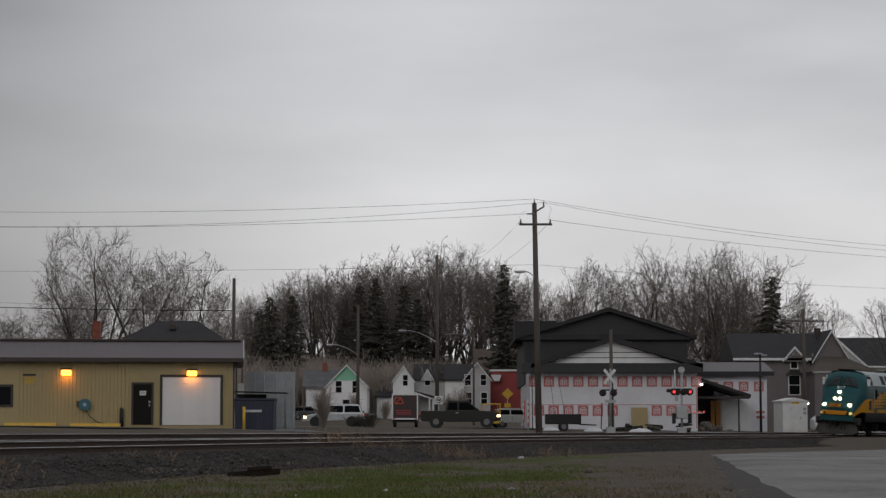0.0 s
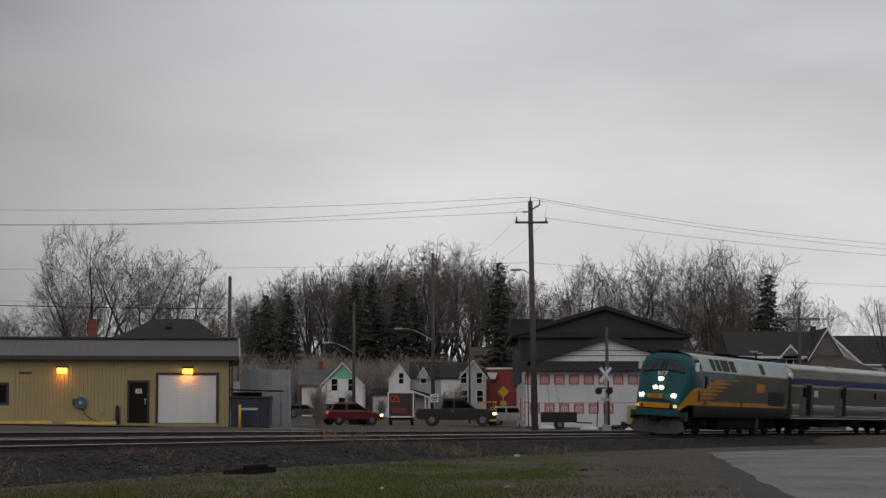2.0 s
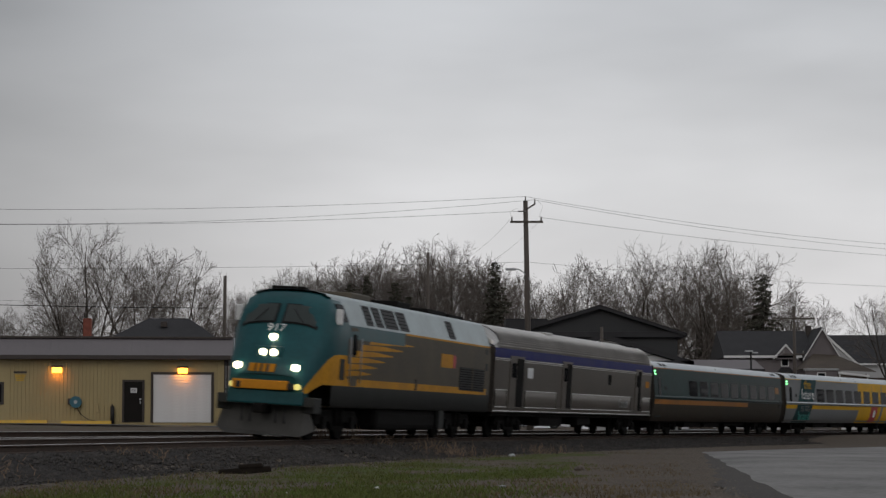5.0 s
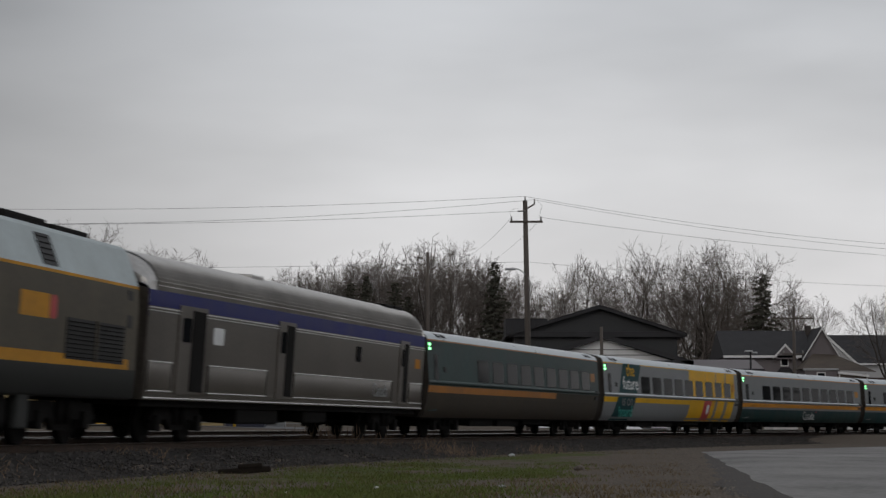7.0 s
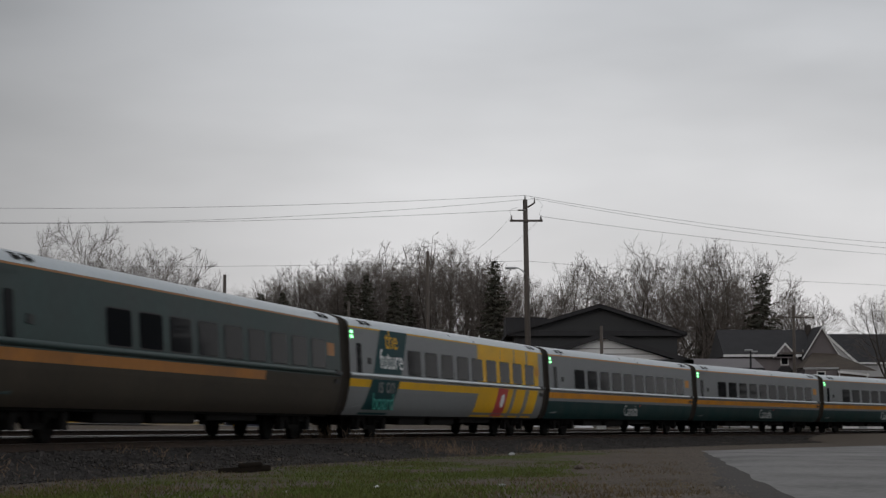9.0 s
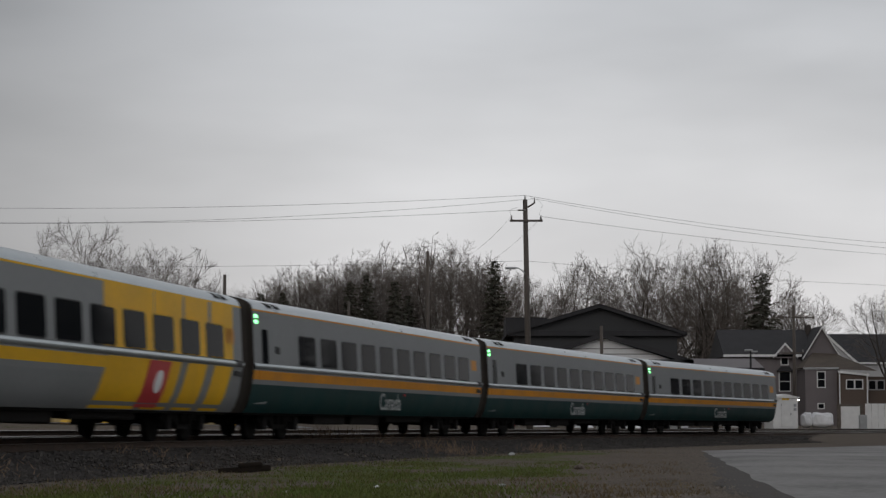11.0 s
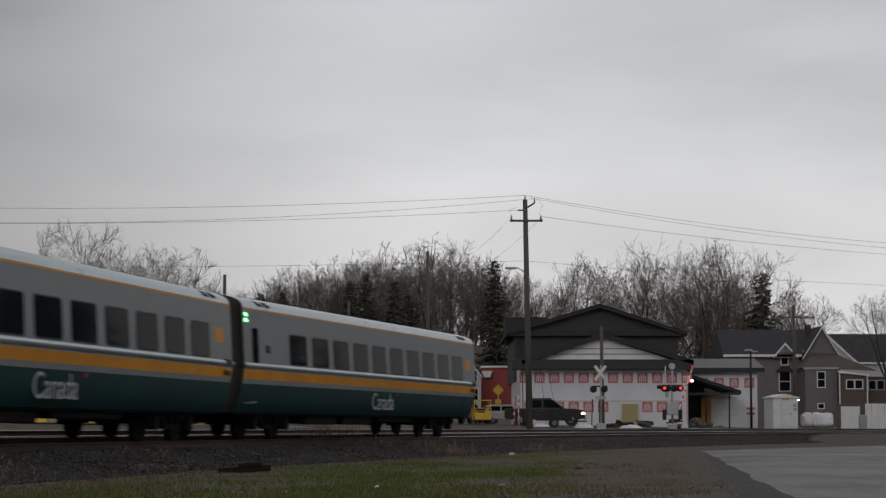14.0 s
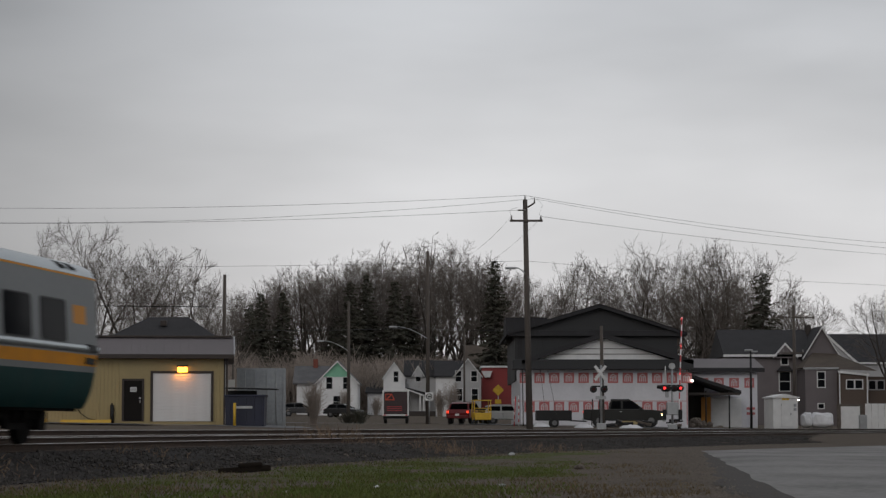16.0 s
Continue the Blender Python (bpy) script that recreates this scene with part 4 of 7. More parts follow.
        # lamps
        part("ditch_light", tb((sx * 0.85, -9.7, 2.0), (sx * 0.85, -9.98, 2.0), 0.098, 0.098, 16), HEADLIGHT, ob, "glowing ditch light")
        part("marker_light", tb((sx * 0.95, -9.75, 1.47), (sx * 0.95, -9.99, 1.47), 0.085, 0.085, 12), MARKER_YELLOW, ob)
        part("marker_housing", bx(sx * 0.76 - 0.07, sx * 0.76 + 0.07, -10.05, -9.8, 1.38, 1.56, 0.02), BLACK, ob)
        part("headlight", tb((sx * 0.16, -9.5, 2.4), (sx * 0.16, -9.84, 2.4), 0.098, 0.098, 16), HEADLIGHT, ob, "glowing twin headlight")
        part("pilot_step", bx(min(sx * 1.05, sx * 1.45), max(sx * 1.05, sx * 1.45), -9.8, -9.2, 0.75, 1.2, 0.04), LOCO_SILL, ob)
    part("top_light", tb((0, -9.25, 2.84), (0, -9.54, 2.84), 0.098, 0.098, 16), HEADLIGHT, ob, "glowing oscillating light")
    part("light_housing", bx(-0.4, 0.4, -9.8, -9.4, 2.22, 2.58, 0.08), LOCO_TEAL, ob)
    words("road_number", "917", 0.36, LETTER_WHITE, ob, (0.0, -9.33, 3.02), (55, 0, 0), "white road number", align="CENTER")
    band = bmesh.new()
    box(band, -0.95, 0.68, -10.03, -9.85, 1.36, 1.62, 0.03)
    part("nose_stripe", band, COACH_ORANGE, ob, "bright orange nose stripe")
    em = bmesh.new()
    for x, w in ((-0.5, 0.16), (-0.28, 0.1), (-0.1, 0.1), (0.08, 0.16)):
        prism(em, [(x, 1.85), (x + w, 1.85), (x + w + 0.04, 2.08), (x + 0.04, 2.08)], -10.0, -9.88, "y")
    part("nose_emblem", em, COACH_ORANGE, ob, "gold nose emblem of slanted bars")
    part("horn_block", bx(-0.7, 0.35, -8.0, -7.6, 4.24, 4.36, 0.04), UNDER, ob, "black air horns on the cab roof")
    # pilot plough, coupler
    pl = bmesh.new()
    prism(pl, [(-1.2, 1.0), (1.2, 1.0), (1.45, 0.28), (1.1, 0.1), (-1.1, 0.1), (-1.45, 0.28)], -9.95, -9.85, "y")
    for v in pl.verts:
        v.co.y += 0.35 * (v.co.x / 1.5) ** 2 - 0.35 * max(0, (0.6 - v.co.z))
    part("plough", pl, PLOUGH, ob, "grey steel snow plough")
    part("pilot_beam", bx(-1.12, 1.12, -9.9, -9.4, 0.95, 1.36, 0.05), LOCO_TEAL, ob)
    part("coupler", bx(-0.16, 0.16, -10.45, -9.7, 0.7, 0.98, 0.05), UNDER, ob)
    for x in (-0.6, -0.35, 0.4, 0.65):
        part("air_hose", tb((x, -10.0, 0.9), (x + 0.05, -10.15, 0.45), 0.03, n=6), BLACK, ob)
    # roof gear
    for a, b, h in ((-4.6, -2.6, 4.42), (0.4, 2.0, 4.44), (4.2, 6.6, 4.4), (7.0, 9.2, 4.36)):
        part("roof_hatch", bx(-0.7, 0.7, a, b, 4.2, h, 0.05), UNDER if a > 0 else LOCO_GREY, ob)
    # fuel tank and trucks
    t = bmesh.new()
    box(t, -1.35, 1.35, -3.4, 3.6, 0.3, 0.98, 0.18)
    part("fuel_tank", t, UNDER, ob, "black belly fuel tank")
    part("tank_fitting", bx(1.3, 1.45, 3.7, 4.3, 0.35, 1.0, 0.03), LOCO_SILL, ob)
    for yy in (-6.85, 6.9):
        bogie(ob, yy, (-1.35, 1.35), 0.51, 1.1, 4.2)
    return ob


def gap_place(t):
    """Where along the line the front of the coaches is at t seconds."""
    return 124.65 - 17.3 * t - 0.0125 * t * t


def rail_rows(back, reach):
    rows = []
    for i in range(33):
        t = i / 2
        sc = gap_place(t) + back
        a, b = track_point(sc - reach), track_point(sc + reach)
        h = math.atan2(b[0] - a[0], b[1] - a[1])
        rows.append((t, pose((a[0] + b[0]) / 2, (a[1] + b[1]) / 2, 0, 0, 3.6, -math.degrees(h))))
    return rows


loco = locomotive()
bag = baggage()
old_coach = coach("weathered green and brown passenger coach with a grimy orange stripe", OLD_BROWN, OLD_STRIPE, OLD_GREEN, COACH_ROOF, -6.8, 9, "old")
wrap_coach = coach("grey passenger coach with yellow flashes and a teal slogan band", COACH_GREY, WRAP_YELLOW, COACH_GREY, COACH_ROOF, -6.75, 9, "wrap")
grey_coach = coach("grey and dark green passenger coach with an orange stripe", COACH_GREEN, COACH_ORANGE, COACH_GREY, COACH_ROOF, -9.0, 10, "grey")
grey_coach_b = copy_thing(grey_coach, pose(0, 0, 0))
grey_coach_c = copy_thing(grey_coach, pose(0, 0, 0))
tagged(grey_coach_c, "grey and dark green last coach with an orange stripe")
for o in list(grey_coach_c.children):
    # nothing is coupled behind the last coach
    if o.name.split(".")[0] in ("end_bellows", "gangway") and min(v.co.y for v in o.data.vertices) > 12:
        bpy.data.objects.remove(o)
TRAIN = [(loco, -36.1, 6.85), (bag, -12.27, 9.4), (old_coach, 13.75, 9.1), (wrap_coach, 39.75, 9.1), (grey_coach, 65.75, 9.1), (grey_coach_b, 91.75, 9.1), (grey_coach_c, 117.75, 9.1)]

# ---------------------------------------------------------------- buildings
def siding(name, color, pitch, axis="z", var=0.12, rough=0.6, depth=0.1):
    """Boards or ribs as fine relief on a far wall."""
    m = mat(name, color, rough, 0, var, 0.8, 0, 14)
    N, L = m.node_tree.nodes, m.node_tree.links
    tc = N.new("ShaderNodeTexCoord")
    w = N.new("ShaderNodeTexWave")
    w.bands_direction = axis.upper()
    w.wave_profile = "SAW"
    w.inputs["Scale"].default_value = 0.314 / pitch
    L.new(tc.outputs["Object"], w.inputs[0])
    bp = N.new("ShaderNodeBump")
    bp.inputs["Strength"].default_value, bp.inputs["Distance"].default_value = depth, 0.03
    L.new(w.outputs["Fac"], bp.inputs["Height"])
    L.new(bp.outputs[0], N["Principled BSDF"].inputs["Normal"])
    return m


CLAD = mat("tan_metal_cladding", (0.37, 0.29, 0.14), 0.5, 0, 0.12, 0.6, 0, 8)
ROOF_GREY = mat("grey_metal_roof", (0.17, 0.15, 0.155), 0.6, 0.1, 0.15, 0.4, 0, 8, spec=0.3)
DARK_TRIM = mat("dark_brown_trim", (0.04, 0.03, 0.026), 0.6, 0, 0.25, 2)
DOOR_DARK = mat("dark_door", (0.014, 0.012, 0.011), 0.8, 0, 0.2, 2, spec=0.15)
SHINGLE = mat("dark_shingles", (0.034, 0.033, 0.036), 0.9, 0, 0.3, 1.0, 0.3, 12)
SHINGLE_BROWN = mat("brown_shingles", (0.095, 0.075, 0.06), 0.9, 0, 0.3, 1.0, 0.3, 12)
SHINGLE_GREY = mat("grey_shingles", (0.13, 0.13, 0.135), 0.9, 0, 0.25, 1.0, 0.3, 12)
WRAP = mat("white_house_wrap", (0.66, 0.66, 0.7), 0.5, 0, 0.1, 0.7, 0.25, 5)
WRAP_LOGO = mat("wrap_print_red", (0.48, 0.15, 0.15), 0.6, 0, 0.15, 2)
WRAP_PRINT = mat("wrap_print_white", (0.6, 0.56, 0.58), 0.6, 0, 0.1, 2)
BOARD_WHITE = siding("white_boards", (0.8, 0.8, 0.81), 0.12)
BOARD_GREEN = siding("mint_boards", (0.24, 0.55, 0.38), 0.12)
BOARD_GREY = siding("grey_boards", (0.45, 0.45, 0.46), 0.12)
BOARD_RED = siding("red_boards", (0.3, 0.045, 0.045), 0.15)
BOARD_TAUPE = siding("taupe_boards", (0.16, 0.14, 0.145), 0.12)
BOARD_BROWN = siding("brown_boards", (0.1, 0.07, 0.055), 0.14)
DARK_METAL = siding("charcoal_cladding", (0.024, 0.025, 0.028), 0.3, "x")
CONT_GREY = mat("container_grey", (0.3, 0.32, 0.34), 0.6, 0.1, 0.25, 0.8, 0, 9)
NAVY = mat("navy_steel", (0.015, 0.018, 0.04), 0.55, 0, 0.3, 1.5)
BRICK_RED = mat("chimney_brick", (0.22, 0.07, 0.05), 0.9, 0, 0.3, 4, 0.3, 20)
ORANGE_WALL = mat("orange_plywood", (0.42, 0.18, 0.03), 0.7, 0, 0.25, 1.0)
LAMP_WARM = glow("sodium_lamp", (1.0, 0.42, 0.05), 4.5)
LAMP_WHITE = glow("small_white_lamp", (1.0, 0.95, 0.85), 5.0)
SIGNAL_RED = glow("red_signal", (1.0, 0.03, 0.03), 2.5)
TAIL_RED = glow("tail_lamp", (1.0, 0.06, 0.025), 1.0)
AMBER = glow("front_lamp", (1.0, 0.72, 0.35), 5.0)
RUBBLE = mat("rubble", (0.12, 0.1, 0.085), 0.9, 0, 0.5, 2.0, 0.8, 8)
TARP = mat("white_tarp", (0.7, 0.7, 0.72), 0.45, 0, 0.15, 1.5, 0.6, 4)


def window(parent, x, z, w, h, y, frame_m=None, bars=True):
    """A sash window on a wall that faces -y."""
    fm = frame_m or WHITE
    f = bmesh.new()
    t = 0.09
    box(f, x - w / 2 - t, x + w / 2 + t, y - 0.07, y + 0.02, z - t, z, 0)
    box(f, x - w / 2 - t, x + w / 2 + t, y - 0.07, y + 0.02, z + h, z + h + t, 0)
    box(f, x - w / 2 - t, x - w / 2, y - 0.07, y + 0.02, z, z + h, 0)
    box(f, x + w / 2, x + w / 2 + t, y - 0.07, y + 0.02, z, z + h, 0)
    if bars:
        box(f, x - w / 2, x + w / 2, y - 0.05, y + 0.02, z + h / 2 - 0.03, z + h / 2 + 0.03, 0)
    o = part("window", f, fm, parent)
    part("pane", bx(x - w / 2, x + w / 2, y - 0.03, y + 0.01, z, z + h), GLASS, o)
    return o


def gable_house(ob, x0, x1, y0, y1, z0, ze, zr, wall_m, roof_m, over=0.35, axis="y", trim=None, gable_m=None, ridge=None):
    """Walls with a pitched roof; axis is the ridge's direction. Returns nothing, adds parts to ob."""
    xm = (x0 + x1) / 2 if ridge is None else ridge
    ym = (y0 + y1) / 2
    if axis == "y":
        part("wall", pr([(x0, z0), (x1, z0), (x1, ze), (xm, zr), (x0, ze)], y0, y1, "y"), wall_m, ob)
        if gable_m:
            zc = ze + (zr - ze) * 0.26
            hw = (x1 - x0) / 2 * (zr - zc) / (zr - ze)
            part("gable_panel", pr([(xm - hw, zc), (xm + hw, zc), (xm, zr - 0.04)], y0 - 0.02, y0 - 0.004, "y"), gable_m, ob, "mint green gable boards")
        for s, xe in ((-1, x0), (1, x1)):
            dx, dz = xe - xm, ze - zr
            L = math.hypot(dx, dz)
            ox, oz = xe + dx / L * over, ze + dz / L * over
            q = [(xm, zr + 0.02), (ox, oz + 0.02), (ox, oz + 0.17), (xm, zr + 0.2)]
            r = part("roof", pr(q, y0 - over, y1 + over, "y"), roof_m, ob)
            if trim:
                part("barge_board", pr([(xm, zr - 0.08), (ox, oz - 0.08), (ox, oz + 0.12), (xm, zr + 0.14)], y0 - over - 0.06, y0 - over - 0.004, "y"), trim, r)
    else:
        part("wall", pr([(y0, z0), (y1, z0), (y1, ze), (ym, zr), (y0, ze)], x0, x1, "x"), wall_m, ob)
        for s, ye in ((-1, y0), (1, y1)):
            dy, dz = ye - ym, ze - zr
            L = math.hypot(dy, dz)
            oy, oz = ye + dy / L * over, ze + dz / L * over
            r = part("roof", pr([(ym, zr + 0.02), (oy, oz + 0.02), (oy, oz + 0.17), (ym, zr + 0.2)], x0 - over, x1 + over, "x"), roof_m, ob)
            if trim and s < 0:
                part("gutter", bx(x0 - over, x1 + over, oy - 0.08, oy - 0.004, oz - 0.06, oz + 0.12), trim, r)


def yellow_garage():
    ob = thing("garage_building", "tan metal-clad garage with a grey roof and lit wall lamps", "garage")
    yf, zb, xr = 112.0, 0.3, -11.2
    SKEW = pose(xr, yf, 0, 0, 0, 5.7) @ pose(-xr, -yf, 0)
    ob.matrix_basis = SKEW
    part("wall", bx(-42, xr, yf, 124, zb, 3.95), CLAD, ob, "tan ribbed metal wall")
    rib = mesh_of("wall_rib", pr([(-0.03, 0), (0.03, 0), (0.02, -0.03), (-0.02, -0.03)], 0.55, 3.86, "z"), CLAD)
    x = -23.6
    while x < xr - 0.1:
        if not (-16.5 < x < -15.2 or -15.1 < x < -11.7 or x < -22.2):
            r = new("wall_rib", rib)
            r.parent, r.location = ob, (x, yf + 0.001, 0)
        x += 0.19
    # roof: long low slope over a dark fascia
    part("roof", pr([(111.45, 3.87), (111.45, 3.98), (115.6, 5.02), (121, 5.02), (125, 3.98), (125, 3.87)], -42.6, -10.72, "x"), ROOF_GREY, ob, "grey metal roof")
    part("ridge_cap", bx(-42.6, -10.85, 115.3, 115.8, 5.0, 5.12, 0.02), DARK_TRIM, ob)
    part("fascia", bx(-42.6, -10.74, 111.36, 111.45, 3.78, 4.0, 0.01), DARK_TRIM, ob, "dark eaves fascia")
    part("soffit", bx(-42.6, -10.74, 111.45, 112.0, 3.78, 3.86), DARK_TRIM, ob)
    seam = mesh_of("roof_seam", pr([(111.45, 3.98), (111.45, 3.992), (115.6, 5.032), (115.6, 5.02)], -0.012, 0.012, "x"), ROOF_GREY)
    x = -24.0
    while x < -10.9:
        r = new("roof_seam", seam)
        r.parent, r.location = ob, (x, 0, 0)
        x += 0.42
    part("verge_trim", pr([(111.4, 3.9), (111.4, 4.04), (115.6, 5.08), (115.6, 4.94)], -10.76, -10.69, "x"), GALV, ob, "pale verge flashing")
    # door
    d = part("entry_door", bx(-16.32, -15.4, yf - 0.05, yf + 0.02, 0.6, 2.66, 0.01), DOOR_DARK, ob, "dark steel entry door")
    fr = bmesh.new()
    box(fr, -16.42, -16.32, yf - 0.08, yf + 0.02, 0.6, 2.76)
    box(fr, -15.4, -15.3, yf - 0.08, yf + 0.02, 0.6, 2.76)
    box(fr, -16.32, -15.4, yf - 0.08, yf + 0.02, 2.66, 2.76)
    part("door_frame", fr, DARK_TRIM, d)
    part("notice", bx(-16.0, -15.68, yf - 0.065, yf - 0.052, 2.1, 2.33), WHITE, d, "white paper notice")
    for k in range(3):
        part("notice_line", bx(-15.96, -15.72, yf - 0.069, yf - 0.066, 2.15 + k * 0.055, 2.17 + k * 0.055), BLACK, d)
    part("lock", bx(-15.55, -15.45, yf - 0.1, yf - 0.05, 1.72, 1.82, 0.01), GALV, d)
    part("handle", tb((-15.5, yf - 0.1, 1.52), (-15.5, yf - 0.1, 1.66), 0.03), GALV, d)
    # roller door
    g = part("garage_door", bx(-14.85, -11.9, yf - 0.03, yf + 0.02, 0.58, 3.03), WHITE, ob, "white sectional garage door")
    pm = mesh_of("panel", bx(-14.84, -11.91, yf - 0.055, yf - 0.032, 0.0, 0.135, 0.008), WHITE)
    for k in range(16):
        p = new("panel", pm)
        p.parent, p.location = g, (0, 0, 0.6 + k * 0.152)
    fr = bmesh.new()
    box(fr, -14.98, -14.85, yf - 0.09, yf + 0.02, 0.58, 3.16)
    box(fr, -11.9, -11.77, yf - 0.09, yf + 0.02, 0.58, 3.16)
    box(fr, -14.85, -11.9, yf - 0.09, yf + 0.02, 3.03, 3.16)
    part("door_frame", fr, DARK_TRIM, g)
    # window, notices, hose reel
    w = part("window", bx(-23.9, -22.38, yf - 0.06, yf + 0.02, 1.5, 2.64, 0.01), DARK_TRIM, ob)
    part("pane", bx(-23.78, -22.5, yf - 0.07, yf - 0.062, 1.62, 2.52), GLASS, w)
    s = part("wall_notice", bx(-21.9, -21.25, yf - 0.05, yf - 0.03, 3.08, 3.18), DARK_TRIM, ob, "small dark sign board")
    for k in range(4):
        part("notice_line", bx(-21.85 + 0.03 * k, -21.3 - 0.03 * k, yf - 0.05, yf - 0.03, 2.96 - k * 0.09, 3.01 - k * 0.09), YELLOW, s)
    hr = part("hose_reel", tb((-18.75, yf - 0.32, 1.62), (-18.75, yf - 0.08, 1.62), 0.3, n=20), mat("blue_hose", (0.03, 0.12, 0.16), 0.6), ob, "blue hose on a wall reel")
    part("reel_hub", tb((-18.75, yf - 0.36, 1.62), (-18.75, yf - 0.3, 1.62), 0.09, n=12), GALV, hr)
    part("reel_bracket", bx(-19.15, -18.95, yf - 0.3, yf, 1.5, 1.8, 0.02), DARK_TRIM, hr)
    pts = [(-18.7, 1.35), (-18.5, 1.0), (-18.1, 0.72), (-17.6, 0.64), (-17.2, 0.62)]
    hm = bmesh.new()
    for a, b in zip(pts, pts[1:]):
        tube(hm, (a[0], yf - 0.1, a[1]), (b[0], yf - 0.1, b[1]), 0.02, n=6)
    part("hose", hm, BLACK, hr)
    part("meter_box", bx(-17.75, -17.6, yf - 0.12, yf, 1.1, 1.5, 0.01), CLAD, ob)
    part("downspout", bx(-11.15, -11.05, yf - 0.09, yf - 0.01, 0.4, 3.8, 0.01), DARK_TRIM, ob)
    part("corner_trim", bx(-11.26, -11.17, yf - 0.04, yf, 0.4, 3.8), DARK_TRIM, ob)
    for x, z in ((-19.72, 3.28), (-13.36, 3.26)):
        l = part("wall_lamp", bx(x - 0.28, x + 0.28, yf - 0.2, yf - 0.01, z + 0.1, z + 0.2, 0.02), DARK_TRIM, ob, "wall lamp with a warm glow")
        part("lamp_lens", bx(x - 0.25, x + 0.25, yf - 0.22, yf - 0.03, z - 0.17, z + 0.1, 0.03), LAMP_WARM, l)
        li = bpy.data.lights.new("wall_lamp_light", "AREA")
        li.shape, li.size, li.size_y, li.energy, li.color = "RECTANGLE", 0.5, 0.2, 5.0, (1.0, 0.3, 0.02)
        o = new("wall_lamp_light", li)
        o.matrix_basis = SKEW @ look((x, yf - 0.32, z - 0.15), (x, yf, z - 0.5))
    for a, b in ((-22.75, -20.1), (-19.4, -16.85)):
        s = thing("parking_stop", "yellow painted concrete parking stop", "parking stop", group="parking stops")
        part("block", pr([(-0.12, 0), (0.12, 0), (0.08, 0.16), (-0.08, 0.16)], a, b, "x"), YELLOW, s)
        s.location = (0, 110.9, ground_z((a + b) / 2, 110.9) + 0.04)
    b = thing("bollard", "black steel bollard beside the door", "bollard")
    part("post", tb((0, 0, 0), (0, 0, 0.92), 0.1, n=12), BLACK, b)
    part("cap", tb((0, 0, 0.92), (0, 0, 1.02), 0.06, 0.03, 10), BLACK, b)
    b.location = (-16.85, 111.2, ground_z(-16.85, 111.2) + 0.04)


def hip_roof_house():
    ob = thing("house", "house with a dark hipped roof behind the garage", "house")
    part("wall", bx(-21.6, -14.6, 138, 147, 0.4, 5.6), BOARD_GREY, ob)
    bm = bmesh.new()
    B = [bm.verts.new(p) for p in ((-22.1, 137.5, 5.5), (-13.6, 137.5, 5.5), (-14.4, 147.5, 5.5), (-22.1, 147.5, 5.5))]
    T = [bm.verts.new(p) for p in ((-19.2, 142, 7.45), (-16.6, 142, 7.45), (-16.6, 143, 7.45), (-19.2, 143, 7.45))]
    for i in range(4):
        bm.faces.new((B[i], B[(i + 1) % 4], T[(i + 1) % 4], T[i]))
    bm.faces.new(T)
    bm.faces.new(B[::-1])
    part("roof", bm, SHINGLE, ob, "dark shingle hip roof")
    part("roof_vent", bx(-18.2, -17.8, 140.2, 140.6, 6.8, 7.15, 0.03), DARK_TRIM, ob)
    part("chimney", bx(-23.0, -22.5, 139, 139.6, 0.4, 7.3, 0.02), BRICK_RED, ob, "red brick chimney")


def container():
    ob = thing("shipping_container", "weathered grey shipping container with closed end doors", "container")
    x0, x1, y, z0, z1 = -11.15, -8.5, 118.0, ground_z(-9.8, 118), 3.46
    ob.matrix_basis = pose(x1, y, 0, 0, 0, 4.4) @ pose(-x1, -y, 0)
    part("body", bx(x0, x1, y, y + 6.1, z0, z1, 0.03), CONT_GREY, ob)
    for x in (x0, x1 - 0.16):
        part("corner_post", bx(x, x + 0.16, y - 0.06, y, z0, z1, 0.01), CONT_GREY, ob)
    part("header", bx(x0, x1, y - 0.06, y, z1 - 0.14, z1 + 0.01), CONT_GREY, ob)
    for i in (0, 1):
        a = x0 + 0.18 + i * 1.15
        d = part("door", bx(a, a + 1.13, y - 0.05, y - 0.004, z0 + 0.12, z1 - 0.16, 0.01), CONT_GREY, ob, "grey container door")
        for k in range(5):
            part("door_rib", bx(a + 0.1 + k * 0.22, a + 0.2 + k * 0.22, y - 0.075, y - 0.05, z0 + 0.2, z1 - 0.25, 0.008), CONT_GREY, d)
        for k in (0.3, 0.8):
            part("lock_rod", tb((a + k, y - 0.1, z0 + 0.1), (a + k, y - 0.1, z1 - 0.12), 0.022, n=6), GALV, d)
    part("side_box", bx(x0 - 0.45, x0 - 0.1, y, y + 0.4, 2.25, 2.85, 0.02), WHITE, ob)


